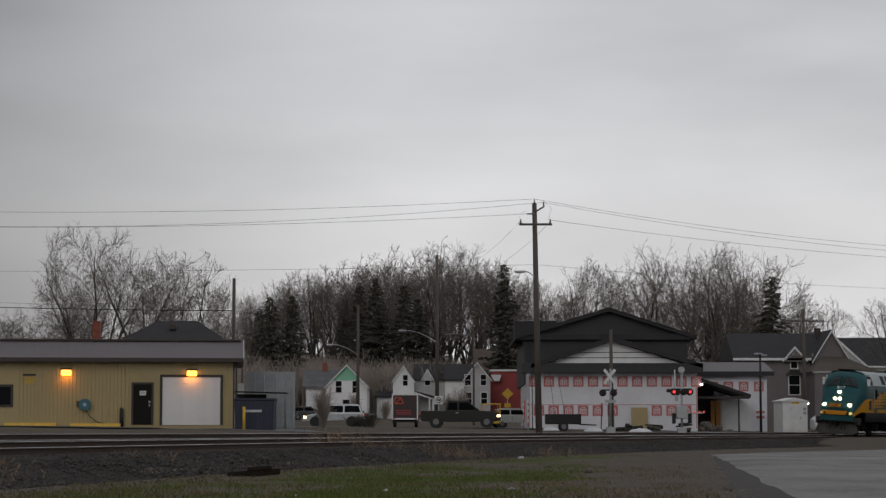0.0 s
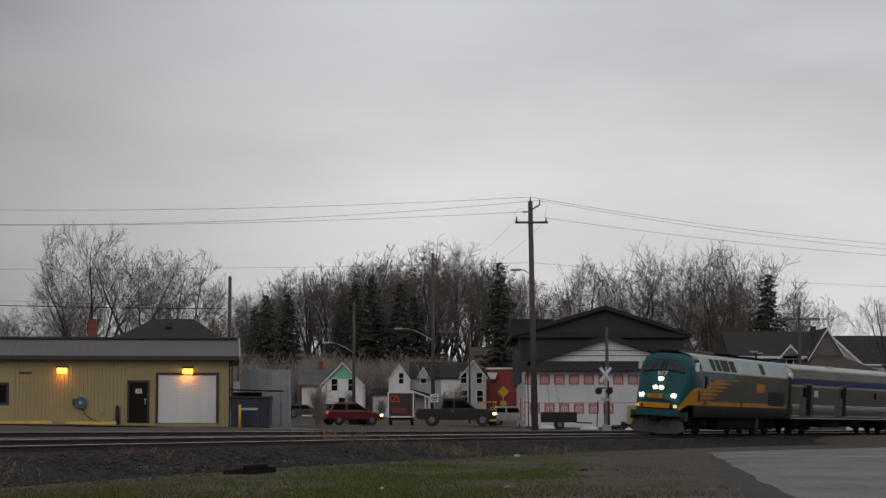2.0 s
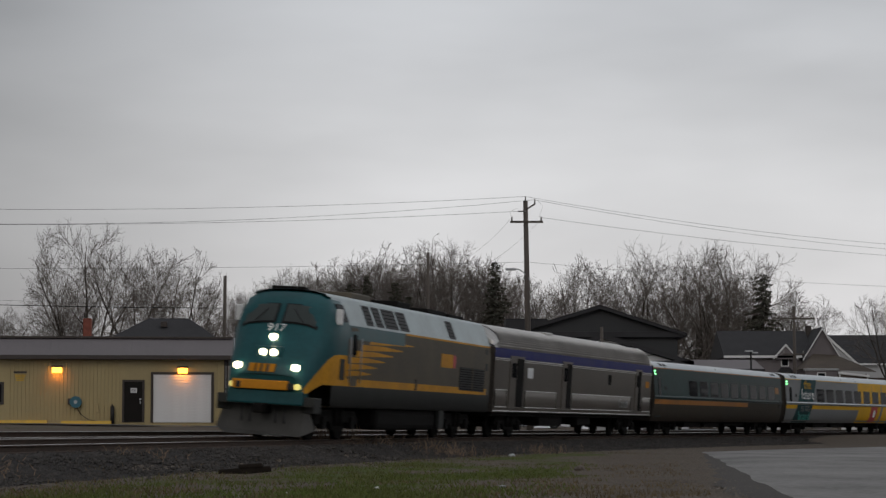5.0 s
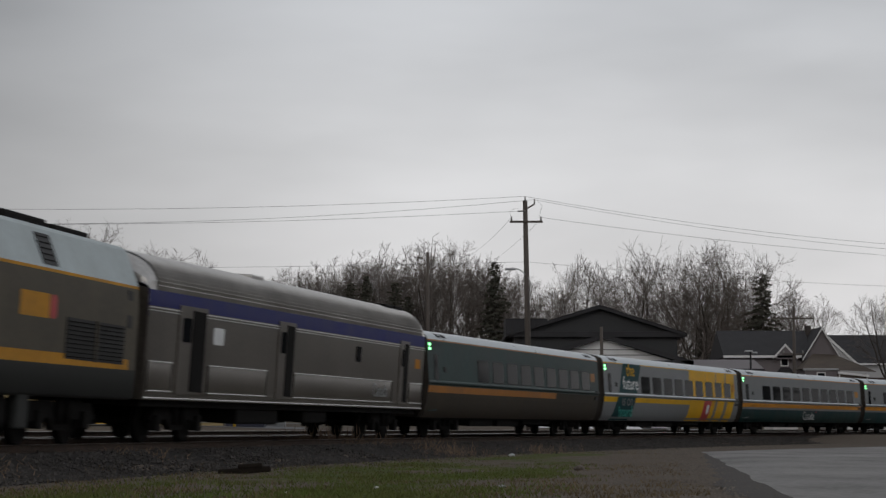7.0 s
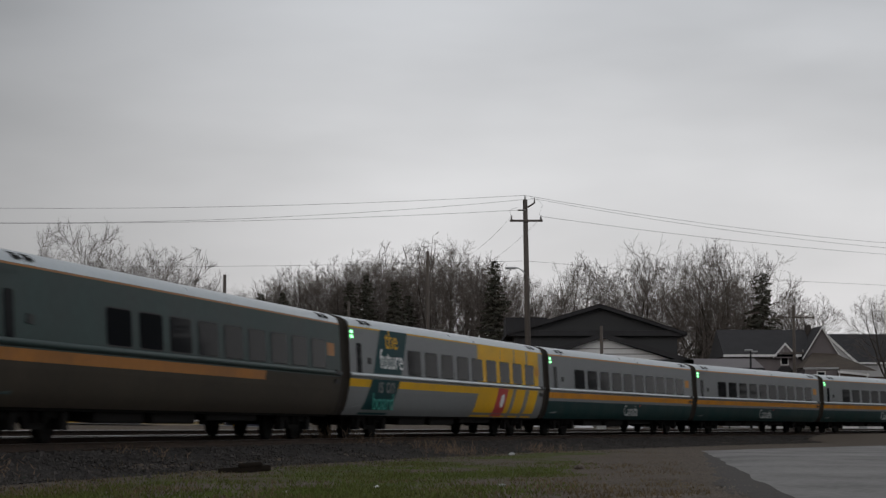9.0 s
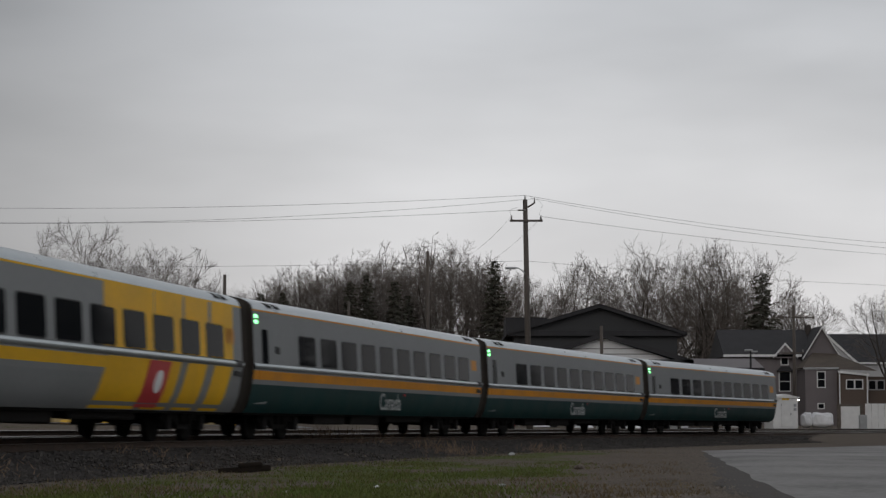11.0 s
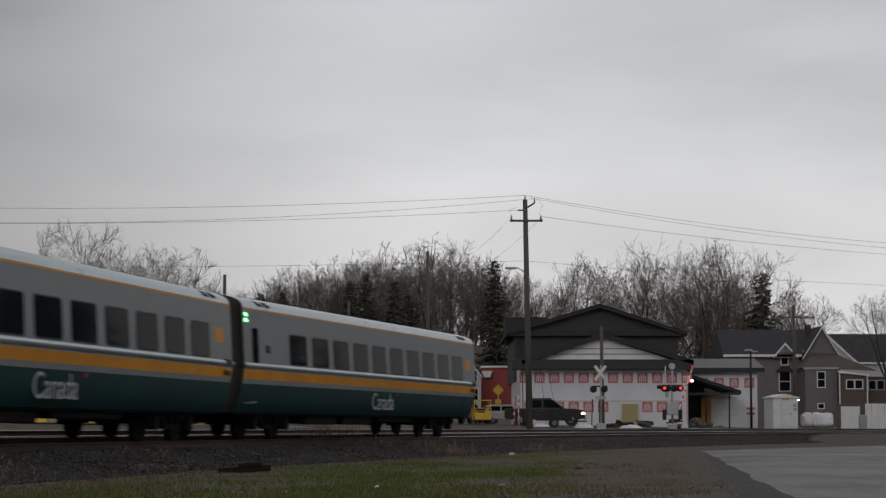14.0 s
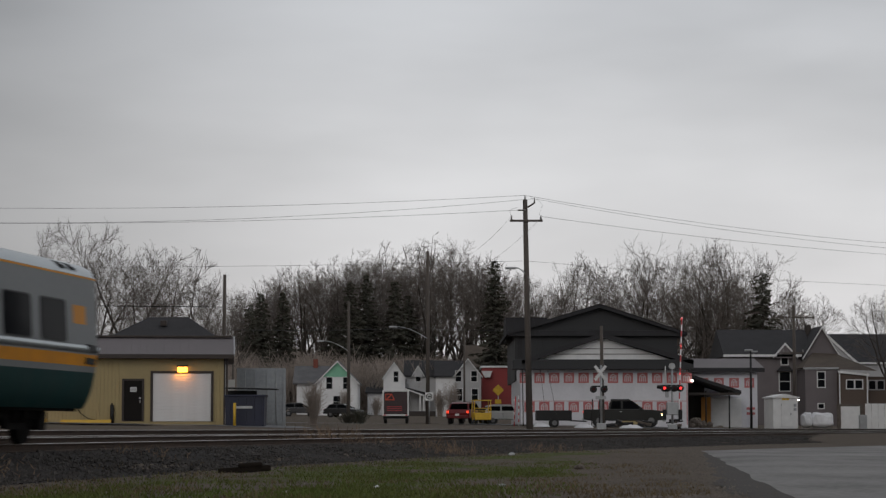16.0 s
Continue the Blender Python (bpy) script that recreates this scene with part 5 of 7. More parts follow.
def dumpster():
    ob = thing("dumpster", "dark navy steel dumpster with a raised black lid", "dumpster")
    x0, x1, y, z0 = -10.7, -8.75, 107.2, ground_z(-9.7, 107)
    part("body", pr([(x0 + 0.05, z0), (x1 - 0.05, z0), (x1, 1.78), (x0, 1.78)], y, y + 1.5, "y"), NAVY, ob)
    for k in range(5):
        part("side_rib", bx(x0 + 0.15 + k * 0.4, x0 + 0.25 + k * 0.4, y - 0.06, y, z0 + 0.1, 1.75), NAVY, ob)
    part("rim", bx(x0 - 0.05, x1 + 0.05, y - 0.08, y + 1.55, 1.78, 1.88, 0.02), NAVY, ob)
    l = part("lid", bx(x0 - 0.12, x1 + 0.55, y - 0.1, y + 1.3, 1.9, 1.96, 0.01), BLACK, ob, "black lid")
    l.rotation_euler = (0, radians(1.5), 0)
    part("open_lid", bx(x0, x1 - 0.5, y + 1.3, y + 1.4, 1.9, 2.1, 0.01), BLACK, ob)
    part("sticker", bx(x0 + 0.55, x0 + 1.35, y - 0.075, y - 0.062, 1.2, 1.32), GALV, ob)
    p = thing("yellow_post", "yellow painted steel guard post", "post")
    part("post", tb((0, 0, 0), (0, 0, 1.15), 0.07, n=10), YELLOW, p)
    p.location = (-10.15, 106.4, ground_z(-10.15, 106.4))


def logo_mesh(s):
    """A printed red square with a pale house-like mark of bars."""
    red = bx(-s, s, -0.016, -0.006, -s, s, 0.0)
    mk = bmesh.new()
    t = s * 0.16
    for x in (-0.55, -0.18, 0.18, 0.55):
        box(mk, x * s - t / 2, x * s + t / 2, -0.022, -0.017, -0.7 * s, (0.1 if abs(x) > 0.3 else 0.25) * s)
    box(mk, -0.62 * s, 0.62 * s, -0.022, -0.017, 0.1 * s, 0.28 * s)
    prism(mk, [(-0.7 * s, 0.3 * s), (-0.5 * s, 0.3 * s), (0, 0.62 * s), (0.5 * s, 0.3 * s), (0.7 * s, 0.3 * s), (0, 0.8 * s)], -0.022, -0.017, "y")
    return mesh_of("wrap_print", red, WRAP_LOGO), mesh_of("print_mark", mk, WRAP_PRINT)


def store():
    ob = thing("warehouse_building", "charcoal gabled building wrapped in white printed house wrap", "building")
    y = 164.0
    part("wall", bx(5.83, 18.4, y, y + 22, 0.2, 4.75), WRAP, ob, "white house-wrapped lower wall")
    red, mark = logo_mesh(0.39)
    for zz, st, n in ((4.0, 6.15, 12), (1.82, 6.5, 11)):
        for k in range(n):
            if zz < 2 and 5 < k < 8:
                continue
            p = new("wrap_print", red)
            p.parent, p.location = ob, (st + k * 1.105, y, zz)
            q = new("print_mark", mark)
            q.parent = p
    part("wrap_seam", bx(5.85, 18.38, y - 0.012, y - 0.004, 2.24, 2.28), WRAP_LOGO, ob)
    part("wrap_seam", bx(18.3, 18.36, y - 0.012, y - 0.004, 0.5, 4.6), WRAP_LOGO, ob)
    # eaves band and front gable
    part("eaves_band", bx(5.2, 18.75, y - 0.9, y + 1, 4.62, 5.36, 0.03), DARK_METAL, ob, "black eaves band")
    part("gable_wall", pr([(7.1, 5.36), (17.2, 5.36), (12.0, 7.0)], y - 0.25, y + 0.2, "y"), BOARD_WHITE, ob, "white boarded gable")
    for k, z in enumerate((5.75, 6.15)):
        part("gable_batten", bx(7.6 + k * 1.2, 16.6 - k * 1.3, y - 0.28, y - 0.254, z, z + 0.05), DARK_TRIM, ob)
    for xe, xm in ((5.9, 11.95), (18.75, 11.95)):
        part("front_roof", pr([(xm, 7.0), (xe, 4.98), (xe, 5.32), (xm, 7.36)], y - 0.9, y + 10, "y"), SHINGLE, ob, "dark front roof slope")
    # taller rear block
    yb = 173.0
    part("upper_wall", pr([(5.7, 4.0), (18.6, 4.0), (18.6, 7.75), (12.4, 9.75), (5.7, 7.75)], yb, yb + 20, "y"), DARK_METAL, ob, "charcoal metal-clad upper wall")
    part("upper_band", bx(5.2, 19.0, yb - 0.5, yb, 7.5, 7.95, 0.02), SHINGLE, ob)
    for xe in (5.0, 19.3):
        part("upper_roof", pr([(12.4, 9.75), (xe, 7.55), (xe, 7.8), (12.4, 10.06)], yb - 0.7, yb + 21, "y"), SHINGLE, ob, "dark upper roof slope")
    part("side_dormer", bx(5.15, 8.6, yb + 6, yb + 12, 7.4, 9.3), SHINGLE, ob)
    part("corner_trim", bx(5.9, 6.3, yb - 0.04, yb, 4.6, 7.5), SHINGLE, ob)
    part("wall_lamp", bx(18.62, 18.8, y - 0.3, y - 0.1, 3.7, 3.85, 0.03), LAMP_WHITE, ob, "small bright wall lamp")
    # door-height shed panel by the wall
    part("plank_panel", bx(13.4, 14.6, y - 0.4, y - 0.3, 0.4, 2.05, 0.01), CLAD, ob)
    # side wing
    yw = 175.0
    w = thing("warehouse_wing", "low wing in printed house wrap under a grey metal roof", "building")
    part("wall", bx(18.9, 25.2, yw, yw + 10, 0.2, 4.85), WRAP, w)
    part("roof", pr([(yw - 0.6, 4.85), (yw - 0.6, 5.02), (yw + 5, 5.95), (yw + 10, 5.0), (yw + 10, 4.85)], 18.7, 25.7, "x"), ROOF_GREY, w, "grey metal roof")
    part("fascia", bx(18.7, 25.7, yw - 0.7, yw - 0.604, 4.7, 5.04), SHINGLE, w)
    for k in range(4):
        p = new("wrap_print", red)
        p.parent, p.location = w, (20.9 + k * 1.22, yw, 3.85)
        q = new("print_mark", mark)
        q.parent = p
    for zz in (1.7, 1.3):
        part("wrap_print_band", bx(24.2, 25.0, yw - 0.02, yw - 0.006, zz, zz + 0.2), WRAP_LOGO, w)
    g = part("garage_door", bx(21.2, 23.5, yw - 3.05, yw - 3.0, 0.3, 2.6), WHITE, w, "white overhead door")
    part("door_wall", bx(20.9, 23.9, yw - 3.0, yw, 0.2, 2.75), WRAP, w)
    for k in range(5):
        part("panel", bx(21.22, 23.48, yw - 3.075, yw - 3.052, 0.34 + k * 0.45, 0.76 + k * 0.45, 0.008), WHITE, g)
    # lean-to canopy
    c = thing("lean_to_canopy", "dark sloping canopy on thin posts beside the warehouse", "canopy")
    part("roof", pr([(18.45, 4.3), (18.45, 4.55), (22.9, 3.1), (22.9, 2.85)], 167.5, 174.8, "y"), SHINGLE, c)
    part("beam", bx(18.5, 22.8, 167.55, 167.75, 2.75, 2.95, 0.01), DARK_TRIM, c)
    for x in (22.0, 20.2):
        part("post", tb((x, 167.8, 0.1), (x, 167.8, 3.1), 0.06, n=6), BLACK, c)
    part("back_wall", bx(18.5, 20.85, 174.2, 174.4, 0.2, 4.0), DARK_TRIM, c)
    part("side_panel", bx(20.25, 21.0, 171.2, 171.35, 0.2, 2.65), ORANGE_WALL, c, "orange-brown plywood panel")
    rb = random.Random(3)
    h = bmesh.new()
    for i in range(60):
        x, yy = 19.2 + rb.gauss(0, 0.8), 166 + rb.gauss(0, 0.6)
        z = 0.15 + rb.random() * 0.75 * max(0, 1 - abs(x - 19.2) / 2)
        s = rb.uniform(0.1, 0.3)
        bmesh.ops.create_icosphere(h, subdivisions=1, radius=s, matrix=pose(x, yy, z, rb.uniform(0, 90), rb.uniform(0, 90), 0))
    tagged(new("rubble_pile", mesh_of("rubble_pile", h, RUBBLE)), "low pile of brown rubble by the canopy", "rubble", kind="stuff")


def white_houses():
    a = thing("house", "white clapboard house with a mint green gable", "house")
    y = 286.0
    gable_house(a, -16.5, -11.2, y, y + 9, 1.5, 6.2, 8.9, BOARD_WHITE, SHINGLE_GREY, 0.4, "y", WHITE, BOARD_GREEN)
    part("side_wing", bx(-19.3, -16.5, y + 2, y + 9, 1.5, 6.1), BOARD_WHITE, a)
    part("side_roof", pr([(y + 1.4, 6.0), (y + 1.4, 6.2), (y + 5.5, 8.5), (y + 9.5, 6.2), (y + 9.5, 6.0)], -19.8, -14.5, "x"), SHINGLE_GREY, a, "grey shingle roof")
    part("chimney", bx(-17.3, -16.7, y + 5, y + 5.6, 7.5, 9.4), BRICK_RED, a)
    for x in (-14.9, -12.7):
        window(a, x, 5.35, 0.75, 1.5, y)
    window(a, -13.9, 2.9, 0.9, 1.5, y)
    window(a, -17.6, 2.4, 0.3, 1.9, y + 2)
    b = thing("house", "white two-gabled farmhouse with a front porch", "house")
    y = 297.0
    gable_house(b, -8.1, -5.2, y, y + 10, 1.7, 7.1, 9.1, BOARD_WHITE, SHINGLE, 0.3, "y", WHITE)
    window(b, -6.4, 6.5, 0.6, 1.4, y)
    window(b, -6.3, 4.5, 0.7, 0.7, y, bars=False)
    part("wing_wall", bx(-5.2, -0.6, y + 2, y + 9, 1.7, 7.4), BOARD_GREY, b)
    part("wing_roof", pr([(y + 1.6, 7.2), (y + 1.6, 7.45), (y + 5.5, 9.6), (y + 9.4, 7.4), (y + 9.4, 7.2)], -5.4, 0.0, "x"), SHINGLE, b, "dark shingle roof")
    part("dormer", pr([(-4.1, 7.2), (-2.7, 7.2), (-3.4, 8.7)], y + 1.5, y + 5, "y"), BOARD_GREY, b)
    for xe in (-4.3, -2.5):
        part("dormer_trim", pr([(-3.4, 8.62), (xe, 7.1), (xe, 7.28), (-3.4, 8.82)], y + 1.4, y + 1.49, "y"), WHITE, b)
    window(b, -3.4, 6.6, 0.7, 1.3, y + 2)
    part("porch_roof", pr([(-5.1, 5.5), (-5.1, 5.75), (-1.8, 4.9), (-1.8, 4.6)], y - 1.5, y + 2, "y"), SHINGLE, b, "dark porch roof")
    part("porch_trim", pr([(-5.15, 5.45), (-5.15, 5.65), (-2.6, 4.7), (-2.6, 4.5)], y - 1.6, y - 1.51, "y"), WHITE, b)
    for x in (-3.1, -2.6):
        part("porch_post", bx(x - 0.1, x + 0.1, y - 1.4, y - 1.2, 1.7, 4.7), WHITE, b)
    part("porch_rail", bx(-4.8, -1.0, y - 1.45, y - 1.35, 1.75, 2.5), DARK_TRIM, b)
    part("lean_to", bx(-10.3, -8.1, y + 1, y + 7, 1.7, 5.0), BOARD_WHITE, b)
    part("lean_to_roof", pr([(y + 0.5, 4.9), (y + 0.5, 5.1), (y + 7, 6.9), (y + 7, 6.7)], -10.6, -8.05, "x"), SHINGLE, b)
    c = thing("house", "pale grey clapboard house with a steep gable", "house")
    gable_house(c, 1.6, 5.15, y - 2, y + 8, 1.7, 7.3, 9.5, BOARD_GREY, SHINGLE, 0.35, "y", WHITE)
    for x in (2.1, 4.2):
        window(c, x, 6.5, 0.75, 1.4, y - 2)
        window(c, x + 0.1, 3.9, 0.8, 1.6, y - 2)
    part("wing_wall", bx(-1.0, 1.6, y - 1, y + 8, 1.7, 7.2), BOARD_WHITE, c)
    part("wing_roof", pr([(y - 1.4, 7.1), (y - 1.4, 7.3), (y + 3.5, 9.5), (y + 8.4, 7.2), (y + 8.4, 7.0)], -1.2, 3.2, "x"), SHINGLE, c, "dark shingle roof")
    d = thing("barn", "red boarded building with white eaves trim", "barn")
    y = 307.0
    part("wall", bx(5.5, 10.5, y, y + 12, 1.8, 8.7), BOARD_RED, d)
    part("eaves_trim", bx(5.3, 10.7, y - 0.3, y + 12.2, 8.7, 8.95), WHITE, d)
    part("small_porch", pr([(5.4, 8.2), (6.9, 8.2), (6.6, 7.3), (5.9, 7.3)], y - 1.2, y - 0.01, "y"), WHITE, d)
    e = thing("house", "long house under a broad brown roof", "house")
    part("wall", bx(3.6, 12.0, 327, 337, 2.5, 9.3), BOARD_BROWN, e)
    part("roof", pr([(326.3, 9.2), (326.3, 9.4), (332, 12.8), (338, 9.4), (338, 9.2)], 3.2, 12.5, "x"), SHINGLE_BROWN, e, "brown shingle roof")


def brown_house():
    ob = thing("house", "taupe brick-and-board house with steep dark roofs", "house")
    y = 212.0
    part("wall", bx(27.5, 35.2, y, y + 10, 0.3, 7.4), BOARD_TAUPE, ob)
    part("roof", pr([(y - 0.5, 7.15), (y - 0.5, 7.4), (y + 5, 10.0), (y + 10.4, 7.4), (y + 10.4, 7.15)], 27.2, 36.0, "x"), SHINGLE, ob, "dark slate roof")
    part("gutter", bx(27.2, 34.8, y - 0.6, y - 0.504, 7.12, 7.36), WHITE, ob)
    gable_house(ob, 34.9, 38.4, y - 1, y + 9, 0.3, 7.1, 9.9, BOARD_TAUPE, SHINGLE, 0.3, "y", WHITE)
    part("dormer", pr([(32.2, 7.0), (34.2, 7.0), (33.2, 8.3)], y - 0.6, y + 3, "y"), BOARD_TAUPE, ob)
    for xe in (32.0, 34.4):
        part("dormer_trim", pr([(33.2, 8.25), (xe, 6.95), (xe, 7.15), (33.2, 8.5)], y - 0.7, y - 0.61, "y"), WHITE, ob)
    window(ob, 33.2, 6.4, 0.6, 1.4, y - 0.02)
    window(ob, 33.2, 3.85, 1.0, 1.8, y - 0.02)
    part("bay_hood", pr([(32.4, 5.75), (34.0, 5.75), (33.6, 6.2), (32.8, 6.2)], y - 0.5, y - 0.01, "y"), SHINGLE, ob)
    part("front_wing", bx(34.2, 37.2, y - 6, y - 1, 0.3, 5.8), BOARD_TAUPE, ob)
    part("front_wing_trim", bx(34.0, 37.35, y - 6.15, y - 6.01, 5.75, 5.95), GALV, ob)
    bm = bmesh.new()
    B = [bm.verts.new(p) for p in ((33.9, y - 6.2, 5.9), (41.0, y - 6.2, 5.6), (41.5, y - 1, 5.9), (33.9, y - 1, 5.9))]
    T = [bm.verts.new(p) for p in ((35.8, y - 1.0, 7.5), (38.0, y - 1.0, 7.4))]
    bm.faces.new((B[0], B[1], T[1], T[0]))
    bm.faces.new((B[1], B[2], T[1]))
    bm.faces.new((B[3], B[0], T[0]))
    bm.faces.new((B[2], B[3], T[0], T[1]))
    part("low_roof", bm, SHINGLE_BROWN, ob, "brown low hip roof")
    window(ob, 35.7, 4.1, 0.65, 1.4, y - 6.02)
    window(ob, 35.65, 2.1, 0.5, 0.4, y - 6.02, bars=False)
    part("porch", bx(37.2, 39.9, y - 7, y - 1, 0.3, 5.4), BOARD_BROWN, ob, "brown boarded porch")
    part("porch_trim", pr([(37.1, 5.4), (37.1, 5.62), (40.0, 5.3), (40.0, 5.1)], y - 7.3, y - 6.9, "y"), WHITE, ob)
    for x in (37.25, 39.85):
        part("porch_post", bx(x - 0.06, x + 0.06, y - 7.1, y - 7.0, 0.3, 5.4), WHITE, ob)
    for x in (38.25, 39.05):
        window(ob, x, 3.95, 0.65, 0.75, y - 7.02, bars=False)
    part("back_porch", bx(39.9, 44.0, y - 5, y - 1, 0.3, 5.1), BOARD_BROWN, ob)
    window(ob, 40.7, 3.9, 0.6, 0.8, y - 5.02, BOARD_GREY, False)
    window(ob, 41.5, 3.9, 0.6, 0.8, y - 5.02, BOARD_GREY, False)
    for x, h in ((36.3, 10.5), (37.1, 10.2)):
        part("chimney", bx(x - 0.28, x + 0.28, y + 4.5, y + 5.1, 9.0, h, 0.02), DARK_TRIM, ob, "brick chimney")
    b = thing("house", "grey-roofed house with a white eaves edge", "house")
    y = 236.0
    gable_house(b, 39.5, 52.0, y, y + 10, 0.3, 7.4, 10.4, BOARD_GREY, SHINGLE, 0.4, "x", WHITE)
    for s in ((41.2, 10.2, 44.8, 6.9),):
        part("rake_trim", pr([(s[0], s[1]), (s[2], s[3]), (s[2], s[3] + 0.3), (s[0], s[1] + 0.3)], y - 1.2, y - 1.0, "y"), WHITE, b)
    part("cross_wall", pr([(41.2, 0.3), (44.8, 0.3), (44.8, 6.9), (41.2, 10.1)], y - 1.0, y, "y"), BOARD_GREY, b)


def bungalow():
    ob = thing("signal_cabin", "white metal railway signal cabin with a low gabled roof", "cabin")
    part("wall", bx(-1.0, 1.0, -0.9, 0.9, 0.0, 2.3, 0.02), WHITE, ob)
    part("roof", pr([(-1.1, 2.3), (1.1, 2.3), (1.1, 2.36), (0, 2.6), (-1.1, 2.36)], -1.0, 1.0, "y"), WHITE, ob, "low white roof")
    d = part("door", bx(-0.35, 0.5, -0.935, -0.905, 0.15, 2.1, 0.01), WHITE, ob, "white steel door")
    part("handle", bx(0.36, 0.44, -0.97, -0.935, 1.0, 1.15, 0.01), GALV, d)
    part("hinge", bx(-0.37, -0.33, -0.95, -0.935, 1.7, 1.85), GALV, d)
    part("notice", bx(-0.3, 0.3, -0.94, -0.905, 2.14, 2.28), YELLOW, ob, "small yellow notice")
    for zz in (1.75, 1.45):
        part("meter", bx(0.65, 0.85, -0.98, -0.905, zz - 0.1, zz + 0.1, 0.02), GALV, ob)
    part("cabin_lamp", bx(1.0, 1.12, -0.95, -0.85, 2.1, 2.2, 0.02), LAMP_WHITE, ob, "small lit lamp")
    part("plinth", bx(-1.05, 1.05, -0.95, 0.95, -0.15, 0.0), RUBBLE, ob)
    ob.matrix_basis = pose(25.6, 165.5, ground_z(25.6, 165.5) + 0.12, 0, 0, 14)


def yard_right():
    for k, (x, w, h) in enumerate(((30.6, 0.9, 1.25), (31.9, 1.9, 1.3))):
        ob = thing("wrapped_bale", "bale wrapped in crumpled white plastic sheet", "bale", group="wrapped bales")
        bm = bmesh.new()
        bmesh.ops.create_icosphere(bm, subdivisions=3, radius=1.0)
        for v in bm.verts:
            n = noise.noise(v.co * 1.7 + Vector((k * 5, 0, 0))) * 0.16
            v.co = Vector((math.copysign(abs(v.co.x) ** 0.6, v.co.x) * w / 2, math.copysign(abs(v.co.y) ** 0.6, v.co.y) * 0.8, h / 2 + math.copysign(abs(v.co.z) ** 0.6, v.co.z) * h / 2)) * (1 + n)
            v.co.z = max(0, v.co.z)
        part("sheet", bm, TARP, ob)
        ob.location = (x, 184, ground_z(x, 184))
    p = thing("framed_panel", "white panel in a weathered frame leaning in the yard", "panel")
    part("panel", bx(33.5, 35.1, 183.9, 184.0, 0.2, 2.05, 0.01), WHITE, p)
    part("frame", bx(33.2, 35.4, 184.0, 184.25, 0.1, 2.25, 0.02), RUBBLE, p)
    f = thing("white_fence", "tall white board fence", "fence")
    for k in range(14):
        part("board", bx(35.6 + k * 0.55, 36.13 + k * 0.55, 184.2, 184.26, 0.1, 2.3, 0.01), WHITE, f)
    part("rail", bx(35.6, 43.3, 184.27, 184.35, 0.9, 1.05), WHITE, f)
    c = thing("utility_cabinet", "grey steel utility cabinet", "cabinet")
    part("body", bx(-0.3, 0.3, -0.25, 0.25, 0, 1.25, 0.03), GALV, c)
    part("door", bx(-0.26, 0.26, -0.28, -0.252, 0.1, 1.18, 0.01), GALV, c)
    c.location = (34.2, 178, ground_z(34.2, 178))


yellow_garage()
hip_roof_house()
container()
dumpster()
store()
white_houses()
brown_house()
bungalow()
yard_right()

# ---------------------------------------------------------------- poles, wires, signals
POLE = mat("weathered_pole", (0.1, 0.085, 0.075), 0.9, 0, 0.35, 1.0, 0.3, 10, stretch=(4, 4, 0.4))
WIRE = mat("wire", (0.03, 0.03, 0.032), 0.6, 0.3, 0.1, 2)
PORCELAIN = mat("insulator", (0.25, 0.24, 0.23), 0.3, 0, 0.1, 3)


def utility_pole(x, y, top, r=0.15, lean=0.0, label="weathered wooden utility pole", arms=()):
    ob = thing("utility_pole", label, "utility pole", group="utility poles")
    z = ground_z(x, y) - 0.1
    part("shaft", tb((0, 0, 0), (lean, 0, top - z), r, r * 0.68, 12), POLE, ob)
    for az, a, b in arms:
        u = (az - z) / (top - z)
        arm = part("crossarm", bx(a - x, b - x, -0.2, -0.09, az - z - 0.06, az - z + 0.06, 0.01), POLE, ob)
        for q in (a - x + 0.1, b - x - 0.1):
            part("insulator", tb((q, -0.14, az - z + 0.06), (q, -0.14, az - z + 0.3), 0.055, 0.035, 8), PORCELAIN, arm)
    ob.location = (x, y, z)
    return ob


def lamp_arm(ob, z0, dx, z1, base_z):
    bm = bmesh.new()
    pts = []
    for i in range(9):
        u = i / 8
        pts.append((dx * u, -0.1, z0 - base_z + (z1 - z0) * math.sin(u * math.pi / 2)))
    for a, b in zip(pts, pts[1:]):
        tube(bm, a, b, 0.035, n=6)
    arm = part("lamp_arm", bm, GALV, ob, "curved steel lamp arm")
    h = bmesh.new()
    s = math.copysign(1, dx)
    box(h, min(dx, dx + s * 0.6), max(dx, dx + s * 0.6), -0.24, 0.04, z1 - base_z - 0.08, z1 - base_z + 0.05, 0.04)
    part("lamp_head", h, GALV, arm, "pale lamp head")


def wire(pts, sag, r=0.014, name="overhead_wire", label="thin dark overhead wire"):
    bm = bmesh.new()
    line = []
    for a, b in zip(pts, pts[1:]):
        for i in range(15):
            u = i / 14
            if i == 0 and line:
                continue
            p = Vector(a).lerp(Vector(b), u)
            p.z -= sag * 4 * u * (1 - u)
            line.append(p)
    prev = None
    for i, p in enumerate(line):
        d = (line[min(len(line) - 1, i + 1)] - line[max(0, i - 1)]).normalized()
        q = d.to_track_quat("Z", "Y")
        ring = [bm.verts.new(p + q @ Vector((math.cos(k * 1.5708) * r * 0.6, math.sin(k * 1.5708) * r * 0.6, 0))) for k in range(4)]
        if prev:
            for k in range(4):
                bm.faces.new((prev[k], prev[(k + 1) % 4], ring[(k + 1) % 4], ring[k]))
        prev = ring
    return tagged(new(name, mesh_of(name, bm, WIRE)), label, "wire", "overhead wires")


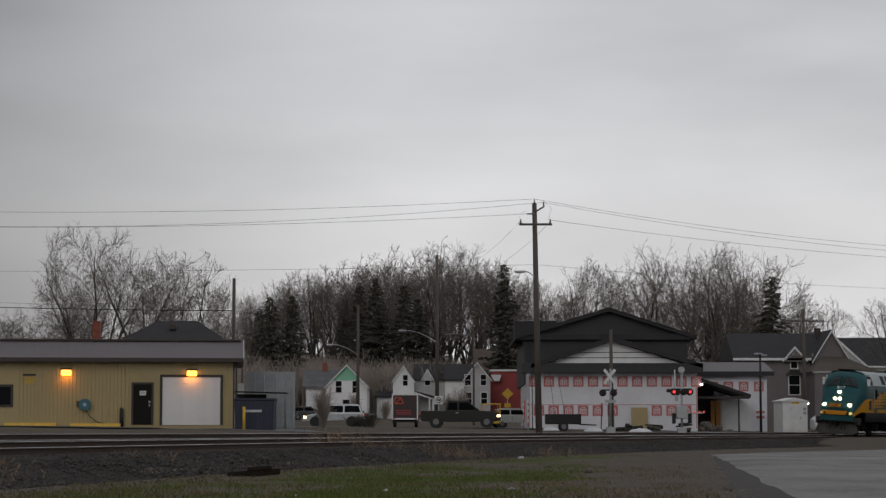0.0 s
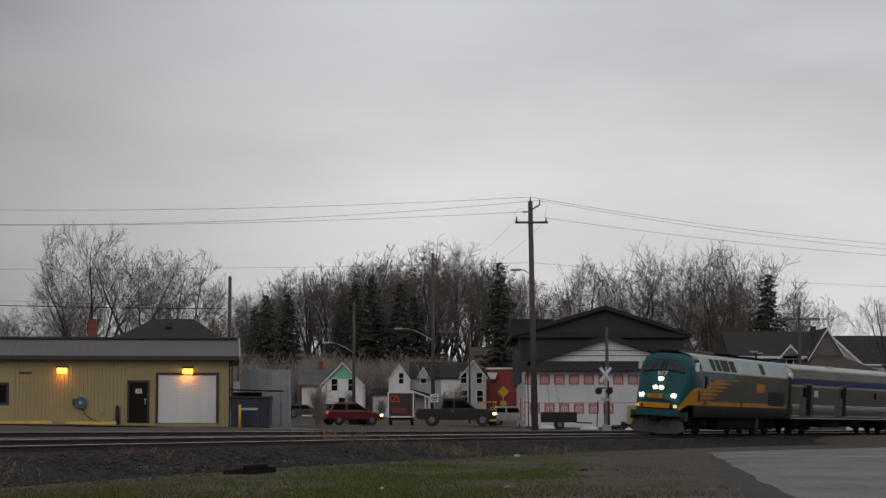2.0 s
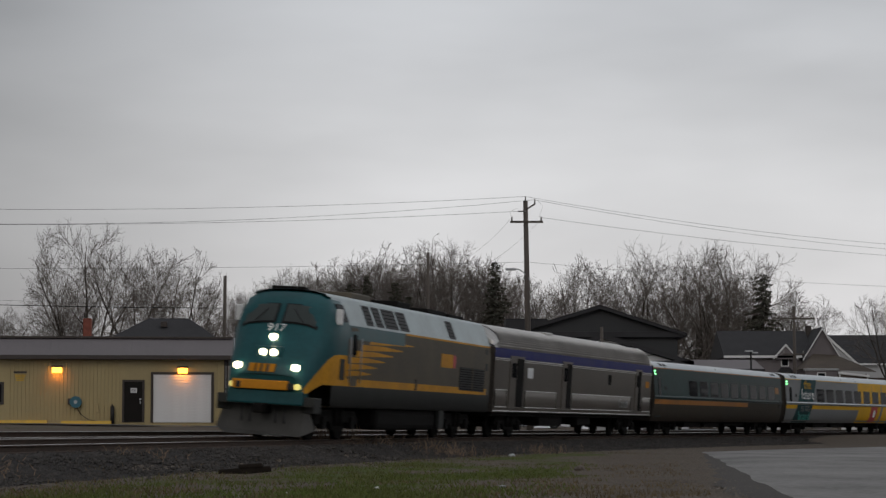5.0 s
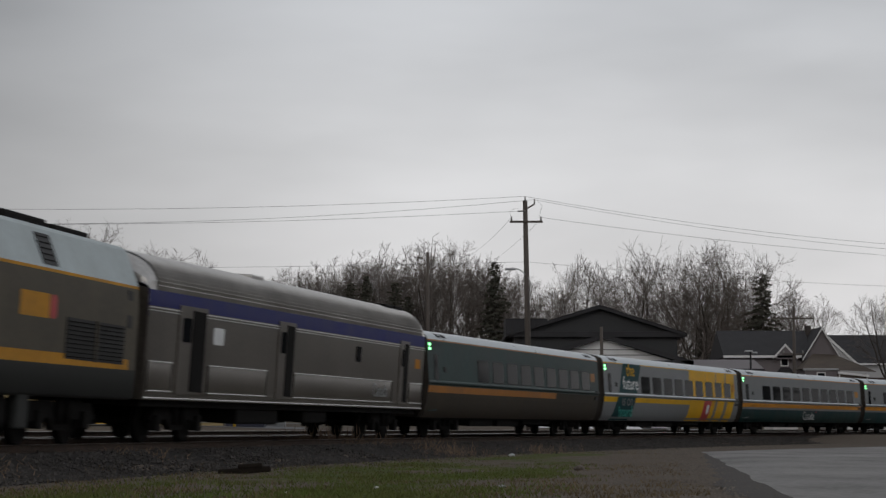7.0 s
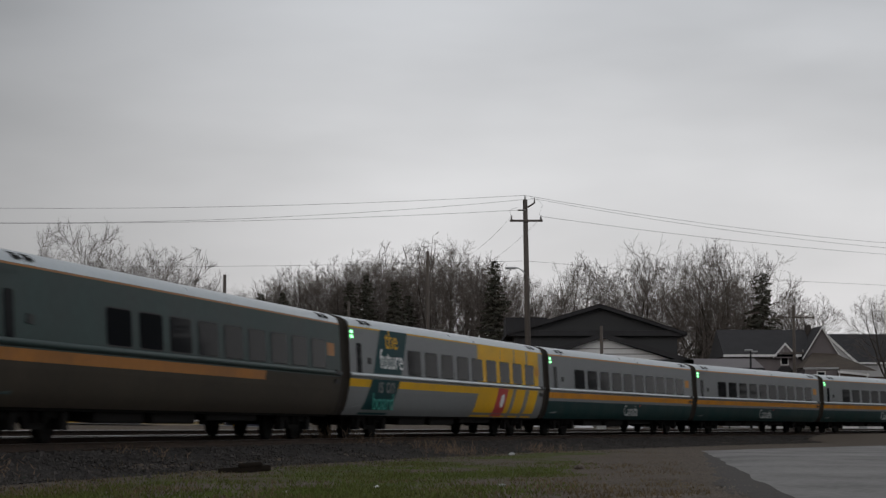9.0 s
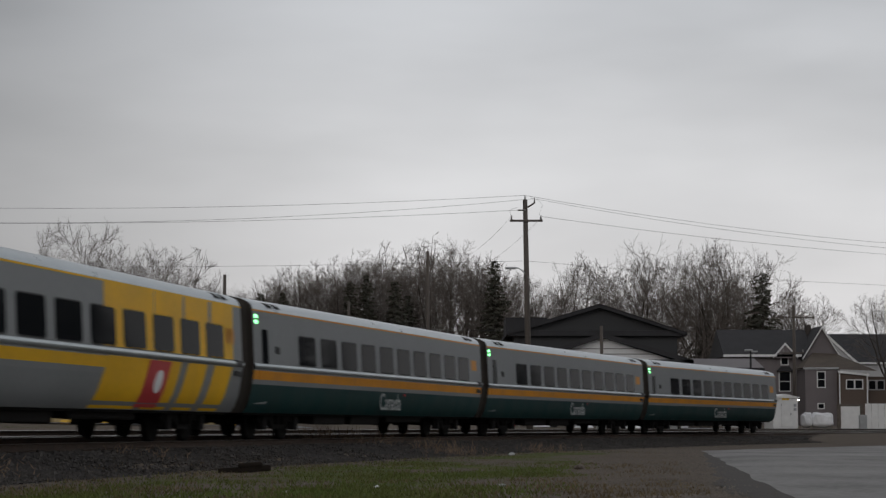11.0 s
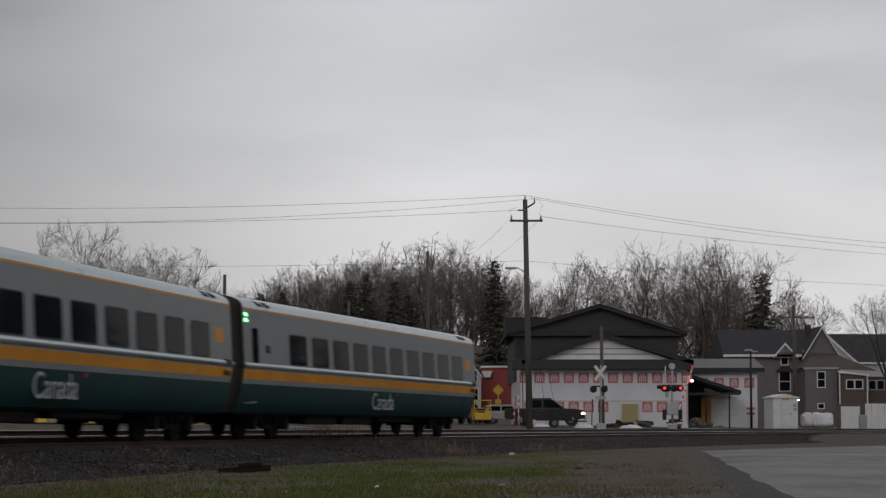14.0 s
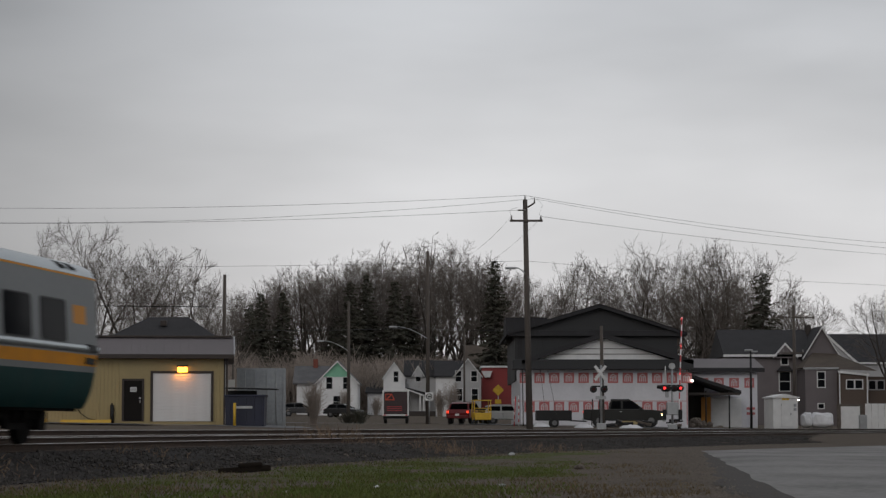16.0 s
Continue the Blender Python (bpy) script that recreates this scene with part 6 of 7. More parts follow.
main_pole = utility_pole(4.84, 122, 13.05, 0.19, -0.22, "tall leaning wooden utility pole with crossarms", [(11.85, 3.75, 5.6)])
MZ = ground_z(4.84, 122) - 0.1
part("top_bracket", tb((-0.2, -0.1, 12.55 - MZ), (0.3, -0.1, 12.85 - MZ), 0.05, n=6), POLE, main_pole)
part("insulator", tb((0.3, -0.1, 12.85 - MZ), (0.3, -0.1, 13.15 - MZ), 0.05, 0.03, 8), PORCELAIN, main_pole)
part("insulator", tb((-0.22, 0, 13.05 - MZ), (-0.22, 0, 13.3 - MZ), 0.05, 0.03, 8), PORCELAIN, main_pole)
part("side_insulator", tb((-0.2, -0.1, 12.45 - MZ), (-0.65, -0.1, 12.45 - MZ), 0.045, n=6), PORCELAIN, main_pole)
lamp_arm(main_pole, 8.6, -0.75, 9.2, MZ)
for a, b in (((-0.2, 10.0), (1.0, 1.0)), ((-0.18, 9.6), (1.7, 0.6))):
    part("guy_wire", tb((a[0], 0.1, a[1] - MZ), (b[0], 2.0, b[1]), 0.012, n=4), WIRE, main_pole)
p = utility_pole(-1.22, 175, 14.45, 0.17)
lamp_arm(p, 7.4, -2.5, 8.35, ground_z(-1.22, 175) - 0.1)
p = utility_pole(-8.7, 201, 11.85, 0.17)
lamp_arm(p, 7.3, -2.3, 8.25, ground_z(-8.7, 201) - 0.1)
utility_pole(-14.86, 148, 10.65, 0.16)
utility_pole(29.0, 180, 10.35, 0.17, 0, "wooden utility pole with two crossarms", [(9.35, 27.1, 30.7), (6.4, 28.0, 29.8)])
utility_pole(2.27, 232, 10.9, 0.12)
utility_pole(9.98, 136.6, 6.63, 0.14, -0.05, "short weathered wooden pole without crossarms", [])
utility_pole(-18.3, 190, 8.2, 0.1)
# main runs: left span and right span from the tall pole
wire([(-40, 118, 12.55), (4.6, 122, 13.3)], 0.55)
wire([(-40, 117, 11.55), (4.2, 121.9, 12.45)], 0.5)
wire([(-40, 116, 11.7), (5.1, 121.9, 13.1)], 0.9)
wire([(4.6, 122, 13.3), (40, 146, 12.1)], 0.6)
wire([(5.1, 121.9, 13.1), (40, 146, 11.7)], 0.6)
wire([(5.5, 121.9, 12.1), (40, 146, 11.3)], 0.4)
wire([(3.85, 121.9, 12.1), (-1.22, 175, 13.4)], 1.0, 0.012)
wire([(5.5, 121.9, 12.0), (-1.0, 175, 12.6)], 1.2, 0.012)
wire([(-46, 148, 11.3), (4.7, 122, 9.6)], 0.25, 0.012)
wire([(4.7, 122, 9.6), (40, 150, 9.8)], 0.3, 0.012)
wire([(-60, 140, 9.6), (-14.86, 148, 8.45)], 0.35, 0.04)
wire([(-60, 141, 10.3), (-14.86, 148, 8.6)], 0.35, 0.012)
wire([(-14.86, 148, 6.9), (-1.22, 175, 8.3), (2.27, 232, 10.6), (22, 230, 10.8)], 0.12, 0.03)
wire([(-55, 146, 7.6), (-14.86, 148, 6.9)], 0.2, 0.012)
wire([(-8.7, 201, 7.6), (-1.22, 175, 7.3)], 0.7, 0.014)
wire([(5.4, 121.9, 12.1), (5.6, 121.9, 12.7), (5.1, 121.9, 13.1)], -0.1, 0.01)
wire([(3.85, 121.9, 11.9), (3.75, 121.9, 12.4), (4.2, 121.9, 12.6)], -0.05, 0.01)


def signal_head(ob, x, z, lit, y=-0.12):
    h = part("signal_lamp", tb((x, y + 0.1, z), (x, y - 0.02, z), 0.22, 0.22, 18), BLACK, ob, "round black signal backing")
    part("hood", tb((x, y - 0.02, z), (x, y - 0.24, z + 0.03), 0.16, 0.15, 14), BLACK, h)
    part("lens", tb((x, y - 0.2, z), (x, y - 0.26, z), 0.08, n=14), SIGNAL_RED if lit else mat_dim, h)


mat_dim = glassy("dark_lens", (0.06, 0.02, 0.02), 0.2)


def crossing_mast(x, y, gate):
    ob = thing("crossing_signal", "level crossing signal mast with lamps" + (", bell and gate machine" if gate else " and white crossbuck"), "crossing signal")
    z = ground_z(x, y)
    top = 4.15 - z if gate else 4.1 - z
    part("mast", tb((0, 0, 0), (0, 0, top), 0.07, n=10), GALV, ob, "grey steel mast")
    part("base", bx(-0.28, 0.28, -0.28, 0.28, -0.1, 0.5, 0.04), GALV, ob)
    if gate:
        part("bell", tb((0, -0.1, top - 0.05), (0, 0.12, top - 0.05), 0.2, n=16), GALV, ob, "round bell")
        part("lamp_bar", bx(-0.62, 0.62, -0.04, 0.04, 2.86 - z, 2.94 - z, 0.01), BLACK, ob)
        for q, lit in ((-0.5, True), (-0.28, False), (0.12, False), (0.5, True)):
            signal_head(ob, q, 2.72 - z, lit)
        part("side_hood", tb((-0.6, 0, 2.8 - z), (-0.95, 0, 2.8 - z), 0.14, 0.1, 10), BLACK, ob)
        part("gate_machine", bx(-0.36, 0.36, -0.3, 0.3, 1.05 - z, 1.85 - z, 0.05), GALV, ob, "grey gate machine box")
        for q in (-0.5, 0.5):
            part("counterweight", bx(q - 0.1, q + 0.1, -0.25, 0.25, 0.75 - z, 1.4 - z, 0.04), BLACK, ob)
        part("small_box", bx(-0.42, -0.22, -0.1, 0.1, 2.15 - z, 2.5 - z, 0.02), GALV, ob)
        part("aerial", tb((-0.42, 0, 2.9 - z), (-0.42, 0, 4.1 - z), 0.035, n=6), WHITE, ob)
    else:
        for sgn in (-1, 1):
            b = bx(-0.55, 0.55, -0.02, 0.0, -0.09, 0.09, 0.008)
            o = part("crossbuck_blade", b, WHITE, ob, "white crossbuck blade")
            o.matrix_basis = pose(-0.05, -0.1 - 0.012 * (sgn + 1), 3.62 - z, 0, sgn * 52, 0)
        part("lamp_bar", bx(-0.5, 0.4, -0.04, 0.04, 2.76 - z, 2.84 - z, 0.01), BLACK, ob)
        for q in (-0.48, 0.18):
            signal_head(ob, q, 2.62 - z, False)
        part("track_sign", bx(-0.35, 0.3, -0.1, -0.08, 2.0 - z, 2.2 - z), GALV, ob)
    ob.location = (x, y, z)
    return ob


crossing_mast(9.72, 134.2, False)
crossing_mast(14.33, 136.5, True)


ARM_RED = glow("arm_lamp_red", (1.0, 0.06, 0.05), 1.2)


def gate_arm():
    ob = thing("crossing_gate_arm", "red and white striped crossing gate arm", "gate arm")
    a = part("arm", bx(-0.03, 0.03, 0, 6.0, -0.05, 0.05, 0.01), WHITE, ob, "white gate arm")
    for k in range(7):
        part("red_band", bx(-0.034, 0.034, 0.7 + k * 0.8, 1.1 + k * 0.8, -0.054, 0.054), WRAP_RED, a)
    for q in (2.3, 4.1, 5.9):
        part("arm_lamp", bx(-0.035, 0.035, q - 0.04, q + 0.04, 0.05, 0.12, 0.01), ARM_RED, a, "small red arm lamp")
    return ob


gate = gate_arm()


def sign_post(name, x, y, z_sign, w, h, material, label, diamond=False):
    ob = thing(name, label, "traffic sign")
    z = ground_z(x, y)
    part("post", tb((0, 0, 0), (0, 0, z_sign + h / 2 - z), 0.035, n=6), GALV, ob)
    s = part("plate", bx(-w / 2, w / 2, -0.06, -0.04, -h / 2, h / 2, 0.008), material, ob)
    s.matrix_basis = pose(0, 0, z_sign - z, 0, 45 if diamond else 0, 0)
    ob.location = (x, y, z)
    return ob


s = sign_post("prohibition_sign", -1.05, 166, 2.63, 0.62, 0.62, WHITE, "square white sign with a dark ring symbol")
bm = bmesh.new()
for i in range(20):
    a, b = i * math.pi / 10, (i + 1) * math.pi / 10
    tube(bm, (0.2 * math.cos(a), -0.07, 0.2 * math.sin(a)), (0.2 * math.cos(b), -0.07, 0.2 * math.sin(b)), 0.03, n=4)
box(bm, -0.1, 0.12, -0.075, -0.065, -0.06, 0.06)
r = part("ring", bm, BLACK, s)
r.location = (0, 0, 2.63 - ground_z(-1.05, 166))
s = sign_post("warning_sign", 5.05, 200, 3.7, 0.75, 0.75, YELLOW, "yellow diamond warning sign on a thin post", True)
part("lower_tab", bx(-0.28, 0.28, -0.06, -0.04, 2.45 - ground_z(5.05, 200), 2.85 - ground_z(5.05, 200)), YELLOW, s)
ob = thing("street_lamp", "tall dark street lamp with a pale twin head", "street lamp")
part("post", tb((0, 0, 0), (0, 0, 6.0), 0.1, 0.07, 10), BLACK, ob)
part("head", bx(-0.45, 0.15, -0.2, 0.2, 5.85, 5.97, 0.03), GALV, ob, "pale lamp head")
part("head_wing", bx(0.05, 0.5, -0.2, 0.2, 5.75, 5.85, 0.03), GALV, ob)
ob.location = (23.0, 163, ground_z(23, 163))
for x, y, h, m, lab in ((4.95, 152, 2.05, WRAP_RED, "thin red and white marker post"), (5.2, 150, 2.1, WHITE, "thin red and white marker post"), (5.75, 150, 1.9, BLACK, "thin black steel post"), (5.6, 152.5, 4.1, BLACK, "tall thin dark post"),
                       (10.2, 150, 1.95, BLACK, "thin black steel post"), (10.8, 151, 2.0, BLACK, "thin black steel post")):
    ob = thing("marker_post", lab, "post", group="posts by the wrapped building")
    part("shaft", tb((0, 0, 0), (random.uniform(-0.12, 0.12), 0, h), 0.04, n=6), m, ob)
    if m in (WRAP_RED, WHITE):
        for k in range(4):
            part("band", tb((0, 0, 0.3 + k * 0.45), (0, 0, 0.5 + k * 0.45), 0.046, n=6), WHITE if m == WRAP_RED else WRAP_RED, ob)
    ob.location = (x, y, ground_z(x, y))


# ---------------------------------------------------------------- road vehicles
RIM = mat("alloy_rim", (0.16, 0.16, 0.165), 0.45, 0.5, 0.2, 3)


def wheel(parent, x, y, r=0.38, w=0.24):
    t = part("wheel", bmesh.new(), RUBBER, parent)
    bm = bmesh.new()
    tube(bm, (0, -w / 2, 0), (0, w / 2, 0), r, n=22)
    part("tyre", bm, RUBBER, t)
    rim = bmesh.new()
    tube(rim, (0, -w / 2 - 0.012, 0), (0, w / 2 + 0.012, 0), r * 0.56, n=18)
    part("rim", rim, RIM, t)
    hub = bmesh.new()
    for k in range(5):
        a = k * 1.2566
        tube(hub, (0, 0, 0), (math.cos(a) * r * 0.3, 0, math.sin(a) * r * 0.3), r * 0.09, n=4)
    for v in hub.verts:
        v.co.y *= (w / 2 + 0.03) / (r * 0.09)
    part("hub", hub, BLACK, t)
    t.location = (x, y, r)
    return t


def car(name, label, category, length, width, belt, roof, lower, cabin, paint, wheels, r=0.36, bed=None, lights=True, brake=True):
    """A road vehicle whose nose points to +x. lower: side outline of the body; cabin: outline of the glasshouse."""
    ob = thing(name, label, category)
    hw = width / 2
    bm = pr(lower, -hw, hw, "y")
    bmesh.ops.bevel(bm, geom=[e for e in bm.edges if abs(e.verts[0].co.y - e.verts[1].co.y) < 1e-5], offset=0.07, segments=3, affect="EDGES", profile=0.6)
    part("body", bm, paint, ob)
    g = bmesh.new()
    inner = [(u, v) for u, v in cabin]
    prism(g, inner, -hw + 0.1, hw - 0.1, "y")
    zt, zb = max(v for _, v in cabin), min(v for _, v in cabin)
    for v in g.verts:
        k = (v.co.z - zb) / (zt - zb)
        v.co.y *= 1 - 0.16 * k
    part("cabin", g, paint, ob, "painted cabin shell")
    top = [p for p in cabin if p[1] > zt - 0.08]
    x0, x1 = min(p[0] for p in top), max(p[0] for p in top)
    part("roof", bx(x0 - 0.03, x1 + 0.03, -(hw - 0.1) * 0.85, (hw - 0.1) * 0.85, zt - 0.05, zt + 0.03, 0.035), paint, ob)
    cb = sorted([p for p in cabin if p[1] < zb + 0.08])

    def span(z):
        hits = [a[0] + (b[0] - a[0]) * (z - a[1]) / (b[1] - a[1]) for a, b in zip(cabin, cabin[1:] + cabin[:1]) if (a[1] - z) * (b[1] - z) < 0]
        return min(hits), max(hits)

    def half(z):
        return (hw - 0.1) * (1 - 0.16 * (z - zb) / (zt - zb))
    lo, hi = zb + 0.09, zt - 0.12
    (la, lb), (ha, hb) = span(lo), span(hi)
    mid = (ha + hb) / 2

    def glass(name, quad):
        w = bmesh.new()
        w.faces.new([w.verts.new(q) for q in quad])
        bmesh.ops.solidify(w, geom=w.faces[:], thickness=0.012)
        part(name, w, GLASS, ob)
    for sy in (-1, 1):
        for (a, b), (c, d) in (((la + 0.13, mid - 0.06), (ha + 0.1, mid - 0.06)), ((mid + 0.06, lb - 0.13), (mid + 0.06, hb - 0.1))):
            glass("side_window", [(u, sy * (half(z) + 0.008), z) for u, z in ((a, lo), (b, lo), (d, hi), (c, hi))])
    for name, a, c, out in (("rear_window", la, ha, -0.012), ("windscreen", lb, hb, 0.012)):
        glass(name, [(a + out, -half(lo) + 0.09, lo), (a + out, half(lo) - 0.09, lo), (c + out, half(hi) - 0.09, hi), (c + out, -half(hi) + 0.09, hi)])
    for sy in (-1, 1):
        part("mirror", bx(cb[-1][0] - 0.35, cb[-1][0] - 0.15, sy * (hw + 0.09) - 0.09, sy * (hw + 0.09) + 0.09, zb + 0.02, zb + 0.2, 0.03), paint, ob)
        part("headlamp", bx(length / 2 - 0.28, length / 2 - 0.02, sy * (hw - 0.12) - 0.13, sy * (hw - 0.12) + 0.135, belt - 0.42, belt - 0.22, 0.04), AMBER if lights else GALV, ob, "headlamp")
        part("tail_lamp", bx(-length / 2 - 0.015, -length / 2 + 0.14, sy * (hw - 0.13) - 0.09, sy * (hw - 0.13) + 0.1, belt - 0.24, belt - 0.04, 0.03), TAIL_RED if brake else WRAP_RED, ob, "red tail lamp")
        for wx in wheels:
            arch = tb((wx, sy * (hw - 0.02) - 0.015, r), (wx, sy * (hw - 0.02) + 0.035, r), r + 0.07, n=20)
            part("wheel_arch", arch, BLACK, ob)
        part("door_seam", bx((x0 + x1) / 2, (x0 + x1) / 2 + 0.02, sy * hw - 0.006, sy * hw + 0.006, 0.5, belt - 0.08), BLACK, ob)
    part("front_bumper", bx(length / 2 - 0.12, length / 2 + 0.06, -hw + 0.06, hw - 0.06, 0.36, 0.62, 0.05), GALV if bed else paint, ob)
    part("rear_bumper", bx(-length / 2 - 0.08, -length / 2 + 0.1, -hw + 0.06, hw - 0.06, 0.4, 0.62, 0.05), GALV if bed else paint, ob)
    part("number_plate", bx(-length / 2 - 0.095, -length / 2 - 0.082, -0.16, 0.16, 0.6, 0.76), WHITE, ob, "blank pale plate")
    ws = [wheel(ob, wx, sy * (hw - 0.13), r) for wx in wheels for sy in (-1, 1)]
    if bed:
        part("bed_opening", bx(bed[0], bed[1], -hw + 0.1, hw - 0.1, belt - 0.02, belt + 0.012), BLACK, ob)
    return ob, ws


PAINT_TRUCK = mat("truck_dark_green_grey", (0.016, 0.016, 0.014), 0.5, 0.0, 0.2, 1.0, 0, 10, coat=0.08, spec=0.3)
PAINT_RED = mat("car_dark_red", (0.13, 0.01, 0.012), 0.32, 0.2, 0.15, 1.0, 0, 10, coat=0.5)
PAINT_SILVER = mat("car_silver", (0.4, 0.42, 0.44), 0.3, 0.5, 0.1, 1.0, 0, 10, coat=0.4)
PAINT_BLACK = mat("car_black", (0.02, 0.02, 0.022), 0.3, 0.1, 0.2, 1.0, 0, 10, coat=0.4)
PAINT_PALE = mat("car_pale_grey", (0.45, 0.46, 0.46), 0.35, 0.2, 0.1, 1.0, 0, 10)

pickup, pickup_wheels = car("pickup_truck", "dark grey-green crew cab pickup truck with headlights on", "pickup truck", 5.8, 2.0, 1.15, 1.9,
    [(-2.9, 0.5), (-2.9, 1.16), (-2.8, 1.2), (-1.0, 1.2), (1.25, 1.2), (2.1, 1.17), (2.72, 1.08), (2.87, 0.9), (2.9, 0.5), (2.45, 0.42), (-2.5, 0.42)],
    [(-1.12, 1.16), (-1.05, 1.62), (-0.92, 1.86), (-0.4, 1.91), (0.4, 1.88), (0.62, 1.8), (1.42, 1.18)], PAINT_TRUCK, (-1.78, 1.9), 0.4, (-2.78, -1.16))
for sy in (-1, 1):
    part("sill_bar", bx(-1.1, 1.3, sy * 0.99 - 0.04, sy * 0.99 + 0.04, 0.4, 0.5, 0.02), BLACK, pickup)
    part("door_handle", bx(-0.35, -0.15, sy * 1.0 - 0.015, sy * 1.0 + 0.015, 1.02, 1.06), GALV, pickup)
suv, suv_wheels = car("suv", "dark red compact suv with glowing tail lamps", "car", 4.55, 1.85, 1.02, 1.66,
    [(-2.2, 0.4), (-2.27, 0.8), (-2.15, 1.04), (1.0, 1.02), (2.0, 0.86), (2.26, 0.68), (2.25, 0.36)],
    [(-2.05, 1.0), (-1.7, 1.55), (-1.3, 1.64), (0.2, 1.64), (1.15, 1.0)], PAINT_RED, (-1.35, 1.35), 0.35)
minivan, van_wheels = car("minivan", "silver minivan with one headlight showing", "car", 4.8, 1.9, 1.0, 1.7,
    [(-2.3, 0.4), (-2.4, 0.8), (-2.3, 1.02), (1.2, 1.0), (2.1, 0.85), (2.38, 0.65), (2.38, 0.36)],
    [(-2.25, 0.98), (-2.05, 1.6), (-1.8, 1.7), (0.3, 1.68), (1.5, 0.98)], PAINT_SILVER, (-1.4, 1.45), 0.34)
parked = [("car", "dark parked car by the white house", PAINT_BLACK, (-17.2, 262, 5), 0.95), ("suv", "black parked suv by the green-gabled house", PAINT_BLACK, (-11.9, 262, -20), 1.05),
          ("car", "pale grey car parked behind the forklift", PAINT_PALE, (5.2, 180, 12), 0.95)]
for nm, lab, pm, (x, y, a), sc in parked:
    o, _ = car(nm, lab, "car", 4.55, 1.85, 1.02, 1.6,
        [(-2.2, 0.4), (-2.27, 0.8), (-2.15, 1.02), (1.0, 1.0), (2.0, 0.86), (2.26, 0.68), (2.25, 0.36)],
        [(-2.0, 1.0), (-1.6, 1.5), (-1.2, 1.58), (0.2, 1.58), (1.15, 1.0)], pm, (-1.35, 1.35), 0.34, None, False, False)
    o.matrix_basis = pose(x, y, ground_z(x, y) + 0.03, 0, 0, a)


def cargo_trailer():
    ob = thing("cargo_trailer", "dark enclosed trailer with a white frame and red triangle sign", "trailer")
    part("body", bx(-1.03, 1.03, 0, 4.2, 0.62, 2.6, 0.04), BLACK, ob)
    f = bmesh.new()
    for a in ((-1.04, 1.04, 2.5, 2.62), (-1.04, 1.04, 0.6, 0.72), (-1.04, -0.93, 0.72, 2.5), (0.93, 1.04, 0.72, 2.5)):
        box(f, a[0], a[1], -0.05, 0.0, a[2], a[3])
    part("rear_frame", f, WHITE, ob, "white rear frame")
    d = part("rear_door", bx(-0.92, 0.92, -0.03, -0.003, 0.74, 2.48, 0.01), mat("dark_red_panel", (0.035, 0.016, 0.018), 0.45), ob, "dark rear door")
    t = bmesh.new()
    for a, b in (((-0.75, 1.85), (-0.1, 1.85)), ((-0.1, 1.85), (-0.3, 2.28)), ((-0.3, 2.28), (-0.75, 1.85)), ((-0.78, 1.82), (-0.78, 2.3)), ((-0.78, 2.3), (-0.3, 2.3))):
        tube(t, (a[0], -0.045, a[1]), (b[0], -0.045, b[1]), 0.035, n=4)
    part("triangle_sign", t, mat("signal_red", (0.65, 0.09, 0.05), 0.5), d, "red outline triangle")
    for z in (1.0, 1.15, 1.3):
        part("writing_bar", bx(-0.7, 0.5, -0.038, -0.032, z, z + 0.04), WRAP_RED, d)
    part("chassis", bx(-0.95, 0.95, 0.0, 4.4, 0.45, 0.6), UNDER, ob)
    for x in (-0.85, 0.85):
        w = wheel(ob, x, 2.2, 0.33)
        w.rotation_euler = (0, 0, radians(90))
        part("tail_lamp", bx(x - 0.1, x + 0.1, -0.07, -0.02, 0.62, 0.7), WRAP_RED, ob)
    part("skid", bx(-1.0, 1.0, -0.1, 0.0, 0.38, 0.46), BLACK, ob)
    ob.matrix_basis = pose(-3.72, 171.5, ground_z(-3.72, 172) + 0.03)


def forklift():
    ob = thing("forklift", "yellow forklift with an open roll cage", "forklift")
    x0, x1 = -0.65, 0.65
    for x in (x0, x1):
        for y in (0, 1.1):
            part("cage_post", tb((x, y, 0.5), (x * 0.92, y, 1.75), 0.04, n=6), YELLOW, ob)
    part("cage_top", bx(-0.68, 0.68, -0.05, 1.15, 1.72, 1.8, 0.02), YELLOW, ob)
    part("body", bx(-0.62, 0.62, -0.3, 1.3, 0.3, 0.85, 0.06), YELLOW, ob)
    for z in (0.95, 1.15):
        part("mesh_bar", bx(-0.62, 0.62, -0.04, 0.0, z, z + 0.05), YELLOW, ob)
    part("seat", bx(-0.25, 0.25, 0.3, 0.8, 0.85, 1.2, 0.05), BLACK, ob)
    for x in (-0.5, 0.5):
        w = wheel(ob, x, 0.1, 0.28)
        w.rotation_euler = (0, 0, radians(90))
    ob.matrix_basis = pose(2.95, 162.8, ground_z(2.95, 163) + 0.04, 0, 0, 8)


def flat_trailer():
    ob = thing("utility_trailer", "low black utility trailer with solid sides", "trailer")
    part("deck", bx(-1.15, 1.15, -0.8, 0.8, 0.45, 0.55, 0.02), BLACK, ob)
    part("side_board", bx(-1.15, 1.15, -0.84, -0.8, 0.5, 1.12, 0.01), BLACK, ob)
    part("side_board", bx(-1.15, 1.15, 0.8, 0.84, 0.5, 1.12, 0.01), BLACK, ob)
    part("end_board", bx(-1.19, -1.15, -0.8, 0.8, 0.5, 1.12, 0.01), BLACK, ob)
    part("drawbar", tb((1.1, 0, 0.45), (2.2, 0, 0.4), 0.05, n=6), BLACK, ob)
    for y in (-0.9, 0.9):
        wheel(ob, 0, y, 0.3, 0.2)
    ob.matrix_basis = pose(7.35, 145, ground_z(7.35, 145))


